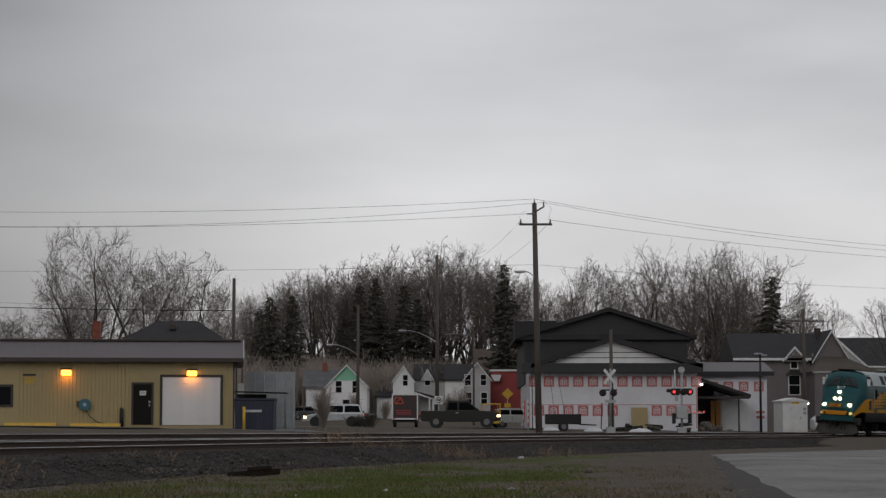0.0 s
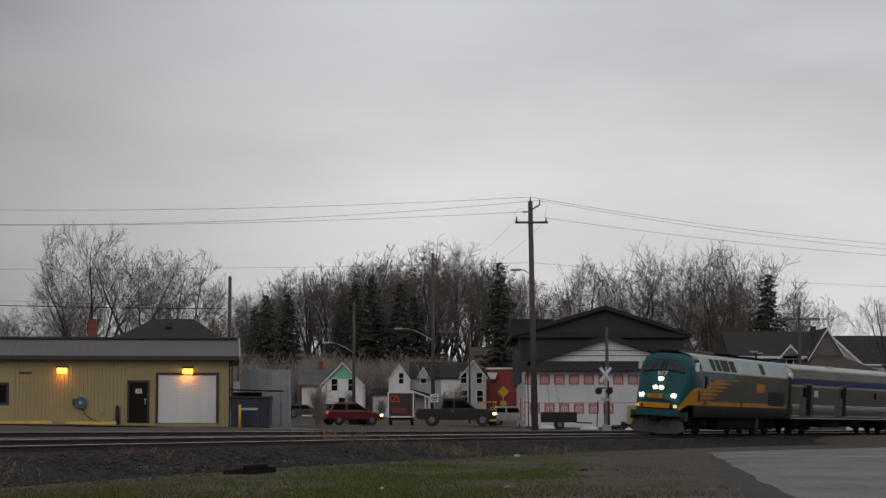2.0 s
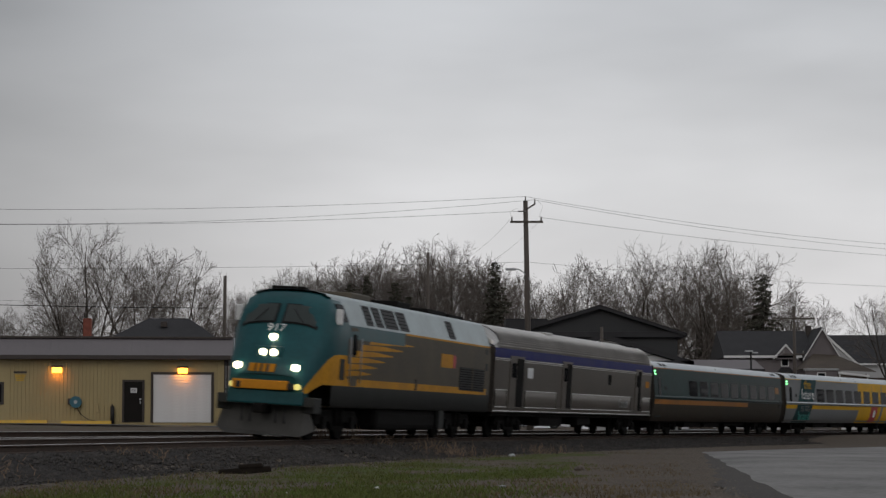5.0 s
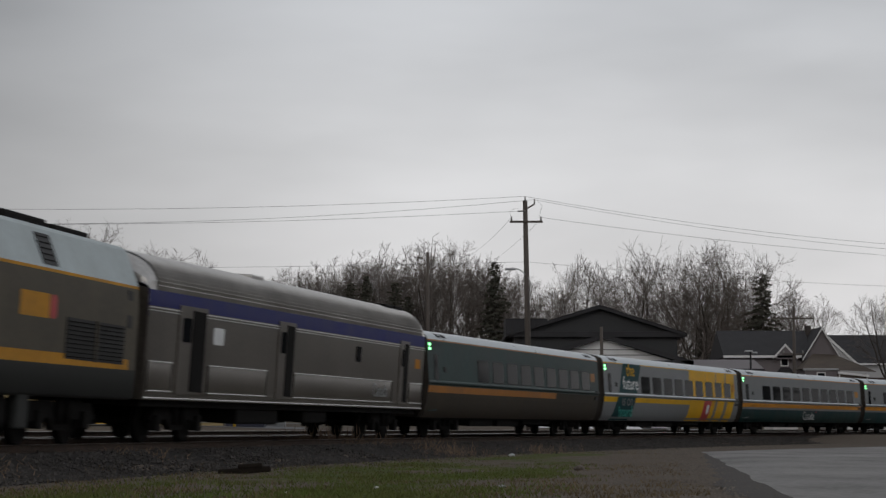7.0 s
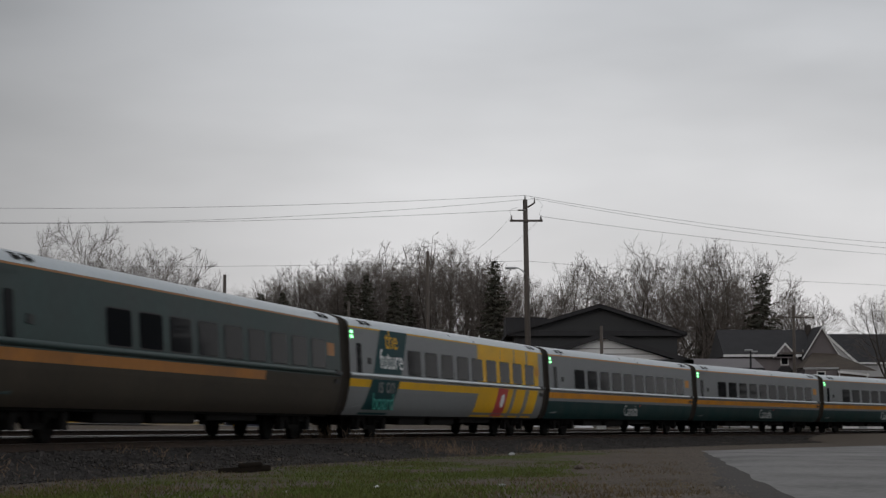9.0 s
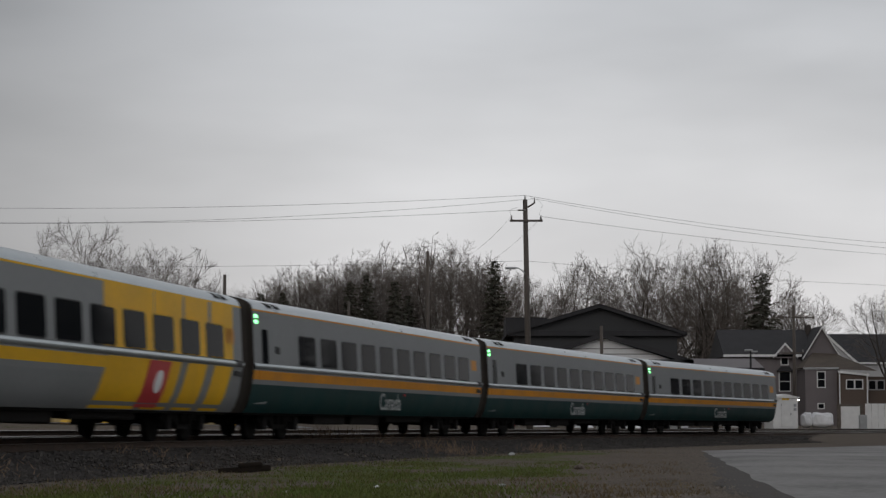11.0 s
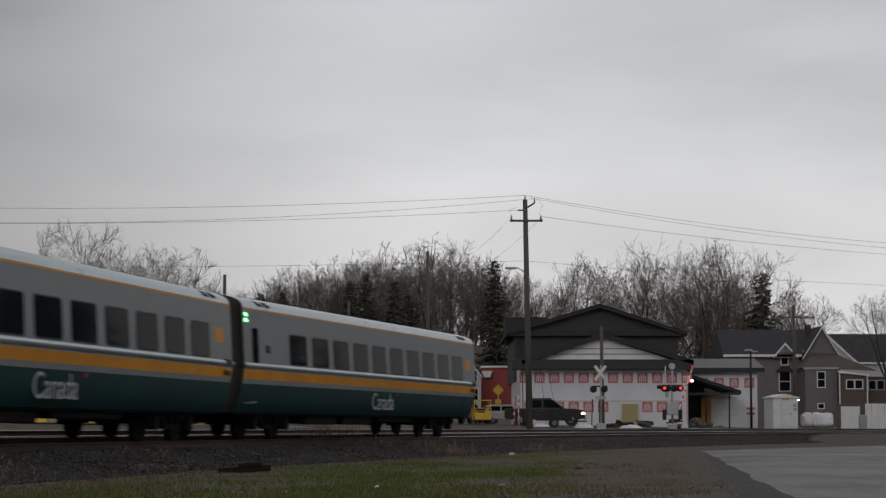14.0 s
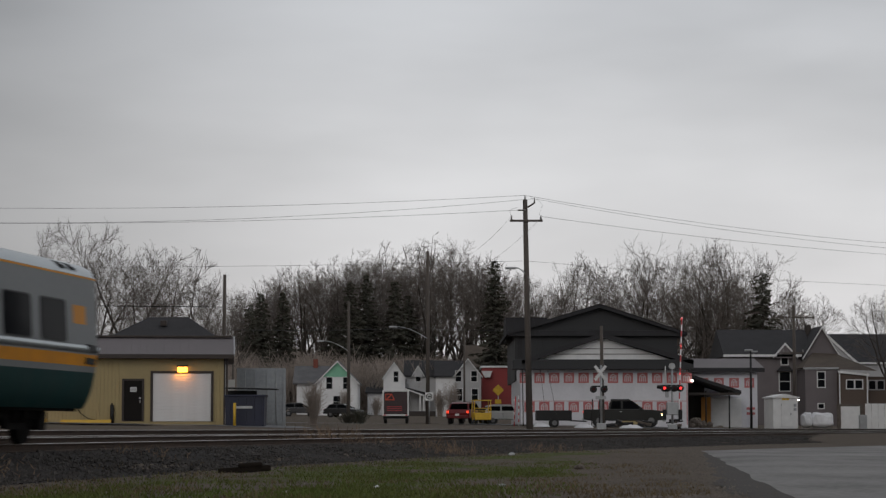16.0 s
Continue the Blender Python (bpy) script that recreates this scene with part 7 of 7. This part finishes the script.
def yard_clutter():
    for x, y, w in ((6.5, 144, 1.1), (9.4, 146, 1.3), (12.9, 150, 1.6)):
        ob = thing("white_tarp_bundle", "low bundle under a crumpled white tarp", "tarp", group="tarp bundles")
        bm = bmesh.new()
        bmesh.ops.create_grid(bm, x_segments=12, y_segments=6, size=1)
        for v in bm.verts:
            v.co.z = 0.28 * max(0, 1 - max(abs(v.co.x), abs(v.co.y)) ** 3) * (0.7 + 0.6 * noise.noise(v.co * 2 + Vector((x, 0, 0))))
            v.co.x *= w / 2
            v.co.y *= 0.5
        part("sheet", bm, TARP, ob)
        ob.location = (x, y, ground_z(x, y) + 0.03)
    rs = random.Random(8)
    for x, y, n in ((12.2, 151, 9), (14.0, 152, 8), (16.0, 151, 9)):
        ob = thing("scrap_heap", "dark heap of scrap timber and metal", "scrap heap", group="scrap heaps")
        for i in range(n):
            a = rs.uniform(0, 3.1)
            l = rs.uniform(0.4, 1.0)
            z = rs.uniform(0.1, 0.6)
            part("scrap_bar", tb((math.cos(a) * l, 0.3 * math.sin(a) * l, z), (-math.cos(a) * l, -0.3 * math.sin(a) * l, z * rs.uniform(0.4, 1.3)), rs.uniform(0.05, 0.12), n=5), BLACK if i % 3 else RUBBLE, ob)
        ob.location = (x, y, ground_z(x, y))


cargo_trailer()
forklift()
flat_trailer()
yard_clutter()


def trackside_bits():
    ob = thing("old_tie", "rotting dark railway tie lying in the grass", "timber")
    part("timber", bx(-0.52, 0.52, -0.12, 0.12, -0.02, 0.1, 0.03), TIE, ob)
    part("splinter", bx(-0.12, 0.36, -0.15, 0.05, 0.08, 0.17, 0.03), TIE, ob)
    ob.matrix_basis = pose(-3.9, 43, ground_z(-3.9, 43) + 0.02, 0, -4, 6)
    rs = random.Random(21)
    for x, y, s, m, lab in ((-4.45, 65, 0.14, WHITE, "pale broken concrete lump in the weeds"), (-4.0, 64, 0.09, WHITE, "pale stone by the ballast"), (-3.2, 63.8, 0.12, GALV, "grey stone by the ballast"), (2.95, 47.5, 0.13, RUBBLE, "dark clod of earth and roots"),
                            (2.2, 70, 0.1, GALV, "pale stone in the gravel"), (-1.0, 33, 0.035, WHITE, "small pale stone in the grass"), (-2.2, 30.5, 0.03, WHITE, "small pale stone in the grass"), (0.9, 33.5, 0.05, GALV, "flat grey stone in the grass")):
        ob = thing("stone", lab, "stone", group="stones on the verge")
        bm = bmesh.new()
        bmesh.ops.create_icosphere(bm, subdivisions=2, radius=s)
        for v in bm.verts:
            v.co *= 1 + 0.5 * noise.noise(v.co * (2.2 / s) * 0.4 + Vector((x, y, 0)))
            v.co.z *= 0.6
        part("lump", bm, m, ob)
        ob.location = (x, y, ground_z(x, y) + s * 0.3)


trackside_bits()

# ---------------------------------------------------------------- trees
BARK = mat("bark", (0.07, 0.061, 0.055), 0.95, 0, 0.35, 2.0, 0.3, 10, spec=0.2)
TWIG = mat("twigs", (0.14, 0.121, 0.109), 0.95, 0, 0.25, 0.5, 0, 5, spec=0.2)
NEEDLE = mat("spruce_needles", (0.075, 0.08, 0.064), 0.95, 0, 0.4, 1.0, 0, 8, tint=(0.07, 0.06, 0.048), spec=0.1)
# scrub brown, lightened to put the far wood's haze into the colour
SCRUB = mat("hazed_brown_scrub", (0.32, 0.27, 0.235), 0.95, 0, 0.3, 0.3, 0, 3)


class Limbs:
    """Collects tapered three-sided limbs."""

    def __init__(self):
        self.V, self.F = [], []

    def add(self, a, b, ra, rb, n=3):
        d = (b - a)
        if d.length < 1e-6:
            return
        q = d.to_track_quat("Z", "Y")
        k = len(self.V)
        for p, r in ((a, ra), (b, rb)):
            for i in range(n):
                w = 2 * math.pi * i / n
                self.V.append(p + q @ Vector((math.cos(w) * r, math.sin(w) * r, 0)))
        for i in range(n):
            self.F.append((k + i, k + (i + 1) % n, k + n + (i + 1) % n, k + n + i))

    def mesh(self, name, material):
        me = bpy.data.meshes.new(name)
        me.from_pydata(self.V, [], self.F)
        me.materials.append(material)
        return me


def bare_tree(seed, height=20.0, width=0.5, base=0.3, limbs=5, fill=1.0, thin=0.012):
    """A leafless tree: a trunk, ascending limbs and branches that fill an uneven rounded crown with twigs."""
    rs = random.Random(seed)
    big, fine = Limbs(), Limbs()
    cz, az, side = height * (base + 1) / 2, height * (1 - base) / 2, height * width / 2

    def outside(p):
        d = Vector((p.x / side, p.y / side, (p.z - cz) / az))
        n = d.normalized()
        return d.length > 1 + 0.34 * noise.noise(n * 1.6 + Vector((seed * 3.1, 0, 0))) + 0.16 * noise.noise(n * 4.0 + Vector((0, seed * 1.7, 0)))

    def room(p, d):
        far = 0.3
        for k in range(1, 22):
            if not outside(p + d * (height * 0.04 * k)):
                far = k
        return height * 0.04 * far

    def jog(k):
        return Vector((rs.uniform(-1, 1), rs.uniform(-1, 1), rs.uniform(-1, 1))) * k

    def grow(p, d, length, r, lev):
        n = max(2, min((0, 10, 7, 4, 2)[lev], int(length / (height * 0.016)) + 1))
        az0, r0 = rs.uniform(0, 6.28), r
        for i in range(n):
            d = (d + jog((0, 0.15, 0.24, 0.32, 0.4)[lev]) + Vector((0, 0, 0.05))).normalized()
            q = p + d * (length / n)
            r2 = max(thin * (1.0 if lev < 4 else 0.6), r0 * (1 - 0.88 * (i + 1) / n))
            (big if r2 > 0.05 else fine).add(p, q, r, r2, 6 if r2 > 0.12 else 4 if r2 > 0.05 else 3)
            p, r = q, r2
            if lev < 4 and i >= (2, 2, 1, 0)[lev]:
                for k in range(1 + (rs.random() < (0, 0.4, 0.5, 0.8)[lev] * fill)):
                    az0 += 2.4 + rs.uniform(-0.5, 0.5)
                    ang = rs.uniform(0.45, 0.95)
                    s = d.orthogonal().normalized()
                    s.rotate(Matrix.Rotation(az0, 3, d))
                    nd = (d * math.cos(ang) + s * math.sin(ang)).normalized()
                    l = min(room(q, nd), length * (0.66 - 0.34 * i / n)) * rs.uniform(0.65, 1.1)
                    if l > height * 0.012:
                        grow(q, nd, l, max(thin, r * rs.uniform(0.42, 0.6)), lev + 1)
    p, d, r = Vector((0, 0, -0.4)), Vector((rs.uniform(-0.06, 0.06), rs.uniform(-0.06, 0.06), 1)), height * 0.016
    forks = []
    for i in range(6):
        q = p + (d + jog(0.05)).normalized() * height * base * 0.95 / 6
        big.add(p, q, r * 1.03, r, 7)
        p = q
        forks.append(p.copy())
    for k in range(limbs):
        a = 6.283 * k / limbs + rs.uniform(-0.5, 0.5)
        tilt = (0.12 if k == 0 else rs.uniform(0.3, 0.85)) * (0.55 + width)
        e = Vector((math.cos(a) * math.sin(tilt), math.sin(a) * math.sin(tilt), math.cos(tilt)))
        at = forks[-1] if k < 3 else forks[rs.randrange(3, 6)]
        grow(at, e, max(height * 0.25, room(at, e)) * rs.uniform(0.88, 1.04), height * rs.uniform(0.0075, 0.011), 1)
    k = height / max(v.z for v in fine.V)
    for L in (big, fine):
        L.V = [Vector((v.x, v.y, v.z * k)) for v in L.V]
    return big.mesh("trunk", BARK), fine.mesh("crown", TWIG)


def spruce(seed, height, width):
    """Conifer of uneven tiers: boughs that dip and lift, hung with ragged sprays."""
    rs = random.Random(seed)
    t, c = Limbs(), Limbs()
    t.add(Vector((0, 0, -0.3)), Vector((0, 0, height)), height * 0.014, 0.02, 6)
    V, F = [], []
    z = height * 0.06
    while z < height * 0.985:
        u = 1 - z / height
        tier = 0.7 + 0.5 * rs.random()
        for k in range(6):
            a = rs.uniform(0, 6.28)
            gap = noise.noise(Vector((math.cos(a) * 1.3, math.sin(a) * 1.3, z * 0.45 + seed)))
            l = (width * u ** 0.8 * tier + 0.2) * rs.uniform(0.6, 1.05) * (1 + 0.7 * gap)
            if l < 0.15:
                continue
            d = Vector((math.cos(a), math.sin(a), 0))
            drop = rs.uniform(0.1, 0.32)
            c.add(Vector((0, 0, z)), d * l + Vector((0, 0, z - drop * l)), 0.03, 0.012)
            for j in range(max(4, int(l * 6))):
                f = rs.uniform(0.12, 1.0)
                p = d * l * f + Vector((rs.uniform(-0.1, 0.1), rs.uniform(-0.1, 0.1), z - drop * l * f + 0.06 * l * f * f))
                s = rs.uniform(0.22, 0.6) * (0.55 + 0.5 * u)
                side = Vector((-d.y, d.x, 0)) * s * rs.choice((-1, 1))
                i = len(V)
                V += [p, p + side * 0.9 + d * s * 0.6 + Vector((0, 0, -0.25 * s)), p + side * 0.25 + d * s * 0.9 + Vector((0, 0, -0.6 * s)), p - side * 0.3 + d * 0.2 * s + Vector((0, 0, -0.95 * s))]
                F += [(i, i + 1, i + 2), (i, i + 2, i + 3)]
        z += height * 0.0125
    me = bpy.data.meshes.new("crown")
    me.from_pydata([*c.V, *V], [], [*c.F, *[tuple(q + len(c.V) for q in f) for f in F]])
    me.materials.append(NEEDLE)
    return t.mesh("trunk", BARK), me


def plant(name, meshes, label, x, y, k, rz, group):
    ob = thing(name, label, "tree", None, group)
    for nm, me in zip(("trunk", "crown"), meshes):
        o = new(nm, me)
        o.parent = ob
    ob.matrix_basis = pose(x, y, ground_z(x, y) - 0.15, 0, 0, rz) @ Matrix.Scale(k, 4)
    return ob


HERO = [bare_tree(s, 20, w, b, l, 1.0, 0.013) for s, w, b, l in ((3, 0.66, 0.22, 7), (14, 0.6, 0.28, 6), (25, 0.72, 0.32, 6), (38, 0.64, 0.22, 7))]
TALL = [bare_tree(s, 20, w, b, l, 0.9, 0.014) for s, w, b, l in ((5, 0.52, 0.26, 6), (17, 0.46, 0.32, 5), (29, 0.54, 0.28, 6))]
WOOD = [bare_tree(s, 20, w, b, l, 0.5, 0.02) for s, w, b, l in ((4, 0.5, 0.3, 5), (15, 0.42, 0.36, 4), (26, 0.55, 0.34, 5), (39, 0.45, 0.28, 4))]
LOW = [bare_tree(s, 20, 0.55, 0.2, 3, 0.2, 0.03) for s in (6, 18)]
SPRUCES = [spruce(s, 20, w) for s, w in ((2, 4.0), (6, 5.4), (9, 4.8))]
# skyline of the wood: across, and height of the crowns
SKYLINE = [(-34, 23.0), (-28, 25.0), (-25, 26.0), (-21, 28.5), (-17, 29.0), (-13, 30.8), (-8, 30.0), (-2, 31.5), (3, 30.0), (8, 28.5), (13, 26.0), (16, 24.0)]


def woods():
    rs = random.Random(77)
    leafless = "bare grey-brown deciduous tree with fine branching twigs"
    # single trees that stand out: left of the garage roof, behind the wrapped building, far right
    for x, y, top, me, turn in ((-33.0, 200, 20.2, HERO[0], 0), (-28.0, 198, 17.6, HERO[2], 40), (-26.4, 203, 17.2, TALL[1], 10), (-23.0, 196, 16.8, HERO[1], 200), (-38, 225, 15.5, TALL[0], 0), (-47, 230, 14.0, HERO[3], 0),
                                (21.6, 275, 25.0, HERO[3], 30), (16.6, 282, 22.4, TALL[1], 80), (26.4, 278, 23.0, HERO[1], 150), (32.2, 270, 24.4, HERO[0], 70), (35.6, 276, 24.8, TALL[2], 0), (29.6, 285, 23.5, TALL[0], 50),
                                (38.2, 280, 24.0, HERO[2], 10), (15.2, 292, 20.5, TALL[0], 200), (19.0, 288, 23.4, TALL[2], 120), (41.4, 292, 22.0, TALL[1], 20), (50.2, 300, 20.4, HERO[1], 60), (46.0, 306, 18.6, TALL[2], 90),
                                (42.2, 205, 13.8, HERO[2], 100), (45.5, 208, 13.4, HERO[0], 200), (54.5, 250, 17.0, HERO[3], 10)):
        plant("bare_tree", me, "tall " + leafless, x, y, (top - ground_z(x, y)) / 20, turn, "bare trees")
    # the wood behind the houses
    for i in range(44):
        x0 = -34 + 49 * (i + rs.uniform(-0.4, 0.4)) / 44
        y = rs.uniform(338, 392)
        x = x0 * y / 360
        top = (lerp_table(x0, SKYLINE) - rs.uniform(-1.8, 2.2)) * y / 360
        plant("bare_tree", (HERO + TALL)[i % 7] if i % 3 == 0 else WOOD[i % 4], leafless, x, y, (top - ground_z(x, y)) / 20, rs.uniform(0, 360), "bare trees")
    for i in range(28):
        x = 17 + 33 * (i + rs.uniform(-0.4, 0.4)) / 28
        y = rs.uniform(300, 340)
        plant("bare_tree", WOOD[i % 4], leafless, x, y, (rs.uniform(15, 22) - ground_z(x, y)) / 20, rs.uniform(0, 360), "bare trees")
    for i in range(24):
        x = -70 + 45 * (i + rs.uniform(-0.4, 0.4)) / 24
        y = rs.uniform(240, 300)
        plant("bare_tree", WOOD[i % 4], leafless, x, y, (rs.uniform(12, 17.5) - ground_z(x, y)) / 20, rs.uniform(0, 360), "bare trees")
    # conifers
    for x, y, top, i in ((7.6, 318, 25.4, 0), (-14.0, 330, 23.0, 1), (-11.8, 336, 24.5, 2), (-7.4, 335, 23.4, 1), (-5.4, 340, 21.5, 2), (-26.0, 310, 20.0, 1), (-23.4, 318, 20.6, 2), (-28.6, 322, 19.0, 1), (39.4, 268, 20.0, 1), (13.2, 335, 19.0, 1),
                         (-17.0, 342, 19.0, 2), (36.4, 300, 18.0, 2), (-1.6, 350, 17.5, 1)):
        plant("spruce_tree", SPRUCES[i], "dark green spruce tree with drooping boughs", x, y, (top - ground_z(x, y)) / 20, rs.uniform(0, 360), "spruce trees")
    # unseen trees round the rest of the crossing and lot, added for reflections
    for i in range(52):
        a = radians(17 + 250 * i / 52 + rs.uniform(-3, 3))
        d = rs.uniform(95, 150)
        x, y = d * math.sin(a), d * math.cos(a)
        if abs(track_offset(x, y)) > 12:
            plant("bare_tree", rs.choice(LOW), leafless, x, y, rs.uniform(0.75, 1.05), rs.uniform(0, 360), "bare trees")
    # unseen spruce belt, set thick so the coach windows reflect dark
    for i in range(110):
        a = radians(16.5 + 66 * (i + rs.uniform(-0.4, 0.4)) / 110)
        d = rs.uniform(100, 200)
        x, y = d * math.sin(a), d * math.cos(a)
        if abs(track_offset(x, y)) > 12:
            plant("spruce_tree", SPRUCES[i % 3], "dark green spruce tree with drooping boughs", x, y, rs.uniform(0.6, 1.0), rs.uniform(0, 360), "spruce trees")


def scrub():
    """Uncountable brown understorey in front of and inside the wood, coloured pale like haze."""
    rs = random.Random(9)
    L = Limbs()
    for i in range(10500):
        u = rs.random()
        if u < 0.62:
            y = rs.uniform(300, 380)
            x = rs.uniform(-34, 13) * y / 330
            h = rs.uniform(4, 9)
            if y < 345 and x > 1:
                continue
        elif u < 0.8:
            y = rs.uniform(245, 300)
            x = rs.uniform(-75, -24) * y / 280
            h = rs.uniform(3, 8)
        else:
            y = rs.uniform(268, 320)
            x = rs.uniform(14, 60)
            h = rs.uniform(3, 9)
        z = ground_z(x, y)
        p = Vector((x, y, z - 0.2))
        d = Vector((rs.uniform(-0.3, 0.3), rs.uniform(-0.3, 0.3), 1)).normalized()
        m = p + d * h * 0.45
        L.add(p, m, 0.05, 0.04)
        for k in range(4):
            e = m + (d + Vector((rs.uniform(-0.7, 0.7), rs.uniform(-0.7, 0.7), 0.2))).normalized() * h * rs.uniform(0.3, 0.6)
            L.add(m, e, 0.035, 0.02)
            for q in range(2):
                s = m.lerp(e, rs.uniform(0.4, 0.9))
                L.add(s, s + Vector((rs.uniform(-1, 1), rs.uniform(-1, 1), rs.uniform(0, 1.4))) * h * 0.14, 0.025, 0.015)
    tagged(new("undergrowth", L.mesh("undergrowth", SCRUB)), "dense leafless brown undergrowth below the trees", "undergrowth", kind="stuff")


def shrub(x, y, w, h, seed, label, m=None):
    rs = random.Random(seed)
    ob = thing("shrub", label, "shrub", None, "shrubs")
    L = Limbs()
    for i in range(70):
        a = rs.uniform(0, 6.28)
        d = Vector((math.cos(a) * rs.uniform(0, 1) * w / 2 / h, math.sin(a) * rs.uniform(0, 1) * w / 2 / h, 1))
        p = Vector((rs.uniform(-0.3, 0.3) * w / 2, rs.uniform(-0.3, 0.3) * w / 2, -0.05))
        e = p + d * h * rs.uniform(0.55, 1.0)
        L.add(p, e, 0.022, 0.012)
        for k in range(5):
            s = p.lerp(e, rs.uniform(0.3, 0.95))
            L.add(s, s + Vector((rs.uniform(-1, 1), rs.uniform(-1, 1), rs.uniform(0.1, 1.2))) * h * 0.22, 0.014, 0.008)
    o = new("twig_mass", L.mesh("twig_mass", m or SCRUB))
    o.parent = ob
    ob.location = (x, y, ground_z(x, y))


woods()
scrub()
shrub(-6.4, 166, 2.6, 1.15, 1, "low dense brown-green shrub beside the street", NEEDLE)
shrub(-7.3, 167, 2.0, 0.95, 2, "low dense brown-green shrub beside the street", NEEDLE)
shrub(1.2, 290, 2.6, 4.6, 3, "bare twiggy shrub before the pale house")
shrub(-0.4, 291, 2.2, 3.8, 4, "bare twiggy shrub before the pale house")
shrub(-12.6, 281, 1.8, 3.6, 5, "bare twiggy shrub before the white house")
shrub(-8.9, 292, 1.8, 2.6, 6, "bare twiggy shrub before the white house")
shrub(-11.8, 150, 2.4, 1.2, 7, "low brown shrub beside the container")
shrub(-7.6, 128, 1.2, 2.6, 8, "bare twiggy shrub beside the container")


# ---------------------------------------------------------------- what moves
def drive_rows(rows):
    """Rows of seconds, x, y and heading in degrees, set on the street."""
    return [(t, pose(x, y, ground_z(x, y) + 0.065, 0, 0, a)) for t, x, y, a in rows]


def roll(wheels, rows, r):
    """Turn the wheels by the way driven."""
    turn, out, last = 0.0, [], None
    for t, x, y, a in rows:
        if last:
            way = math.dist((x, y), last[1:3])
            n = max(1, int(way / r / 1.2) + 1)
            for i in range(1, n + 1):
                out.append((last[0] + (t - last[0]) * i / n, turn + way / r * i / n))
            turn += way / r
        else:
            out.append((t, 0.0))
        last = (t, x, y)
    seen, keys = set(), []
    for t, q in out:
        if frame(t) not in seen:
            seen.add(frame(t))
            keys.append((t, q))
    for w in wheels:
        at = w.location.copy()
        walk(w, [(t, pose(at.x, at.y, at.z, 0, math.degrees(q), 0)) for t, q in keys])


def motions():
    for ob, back, reach in TRAIN:
        walk(ob, rail_rows(back, reach))
    truck = [(0, 0.62, 159, -2), (4, 0.62, 159, -2), (9, 0.62, 159, -2), (11.2, 0.7, 159, -3), (12.0, 2.0, 158.8, -4), (13.0, 4.6, 158.4, -5), (13.8, 7.0, 158, -5), (14.4, 8.2, 157.7, -5),
             (14.8, 9.4, 157.4, -5), (15.2, 10.3, 157.1, -5), (15.6, 11.6, 156.8, -4), (16, 12.95, 156.4, -3)]
    walk(pickup, drive_rows(truck))
    roll(pickup_wheels, truck, 0.4)
    red = [(0, -17.5, 163, 0), (0.5, -13.9, 163, 0), (1.0, -11.0, 162.5, 0), (1.5, -9.3, 162.5, 6), (2.0, -7.3, 163, 28), (2.5, -5.9, 163.8, 46), (3.0, -4.75, 164.6, 62), (3.5, -4.2, 165.4, 72), (4.0, -4.0, 166, 74),
           (6.0, -3.2, 166.4, 60), (9.0, -1.6, 166.8, 50), (12.0, 0.9, 167.4, 60), (13.5, 1.7, 168, 70), (16, 1.8, 168.2, 72)]
    walk(suv, drive_rows(red))
    roll(suv_wheels, red, 0.35)
    van = [(0, -9.3, 172, 180), (0.5, -10.1, 172, 180), (1.0, -11.4, 172, 180), (1.5, -13.4, 172, 180), (2.0, -16.2, 172, 180), (3.0, -24, 171, 180), (4.0, -34, 170, 180), (6.0, -52, 169.5, 180), (7.0, -56, 169.5, 180), (16, -58, 169.5, 180)]
    walk(minivan, drive_rows(van))
    roll(van_wheels, van, 0.34)
    lift = [(0, 1), (8, 1), (12.6, 1), (13.0, 4), (13.4, 15), (14.0, 28), (14.4, 37), (15.0, 51), (15.4, 60), (16, 77)]
    walk(gate, [(t, pose(14.75, 136.5, 1.38, 0, 0, -16) @ pose(0, 0, 0, a, 0, 0)) for t, a in lift])


motions()
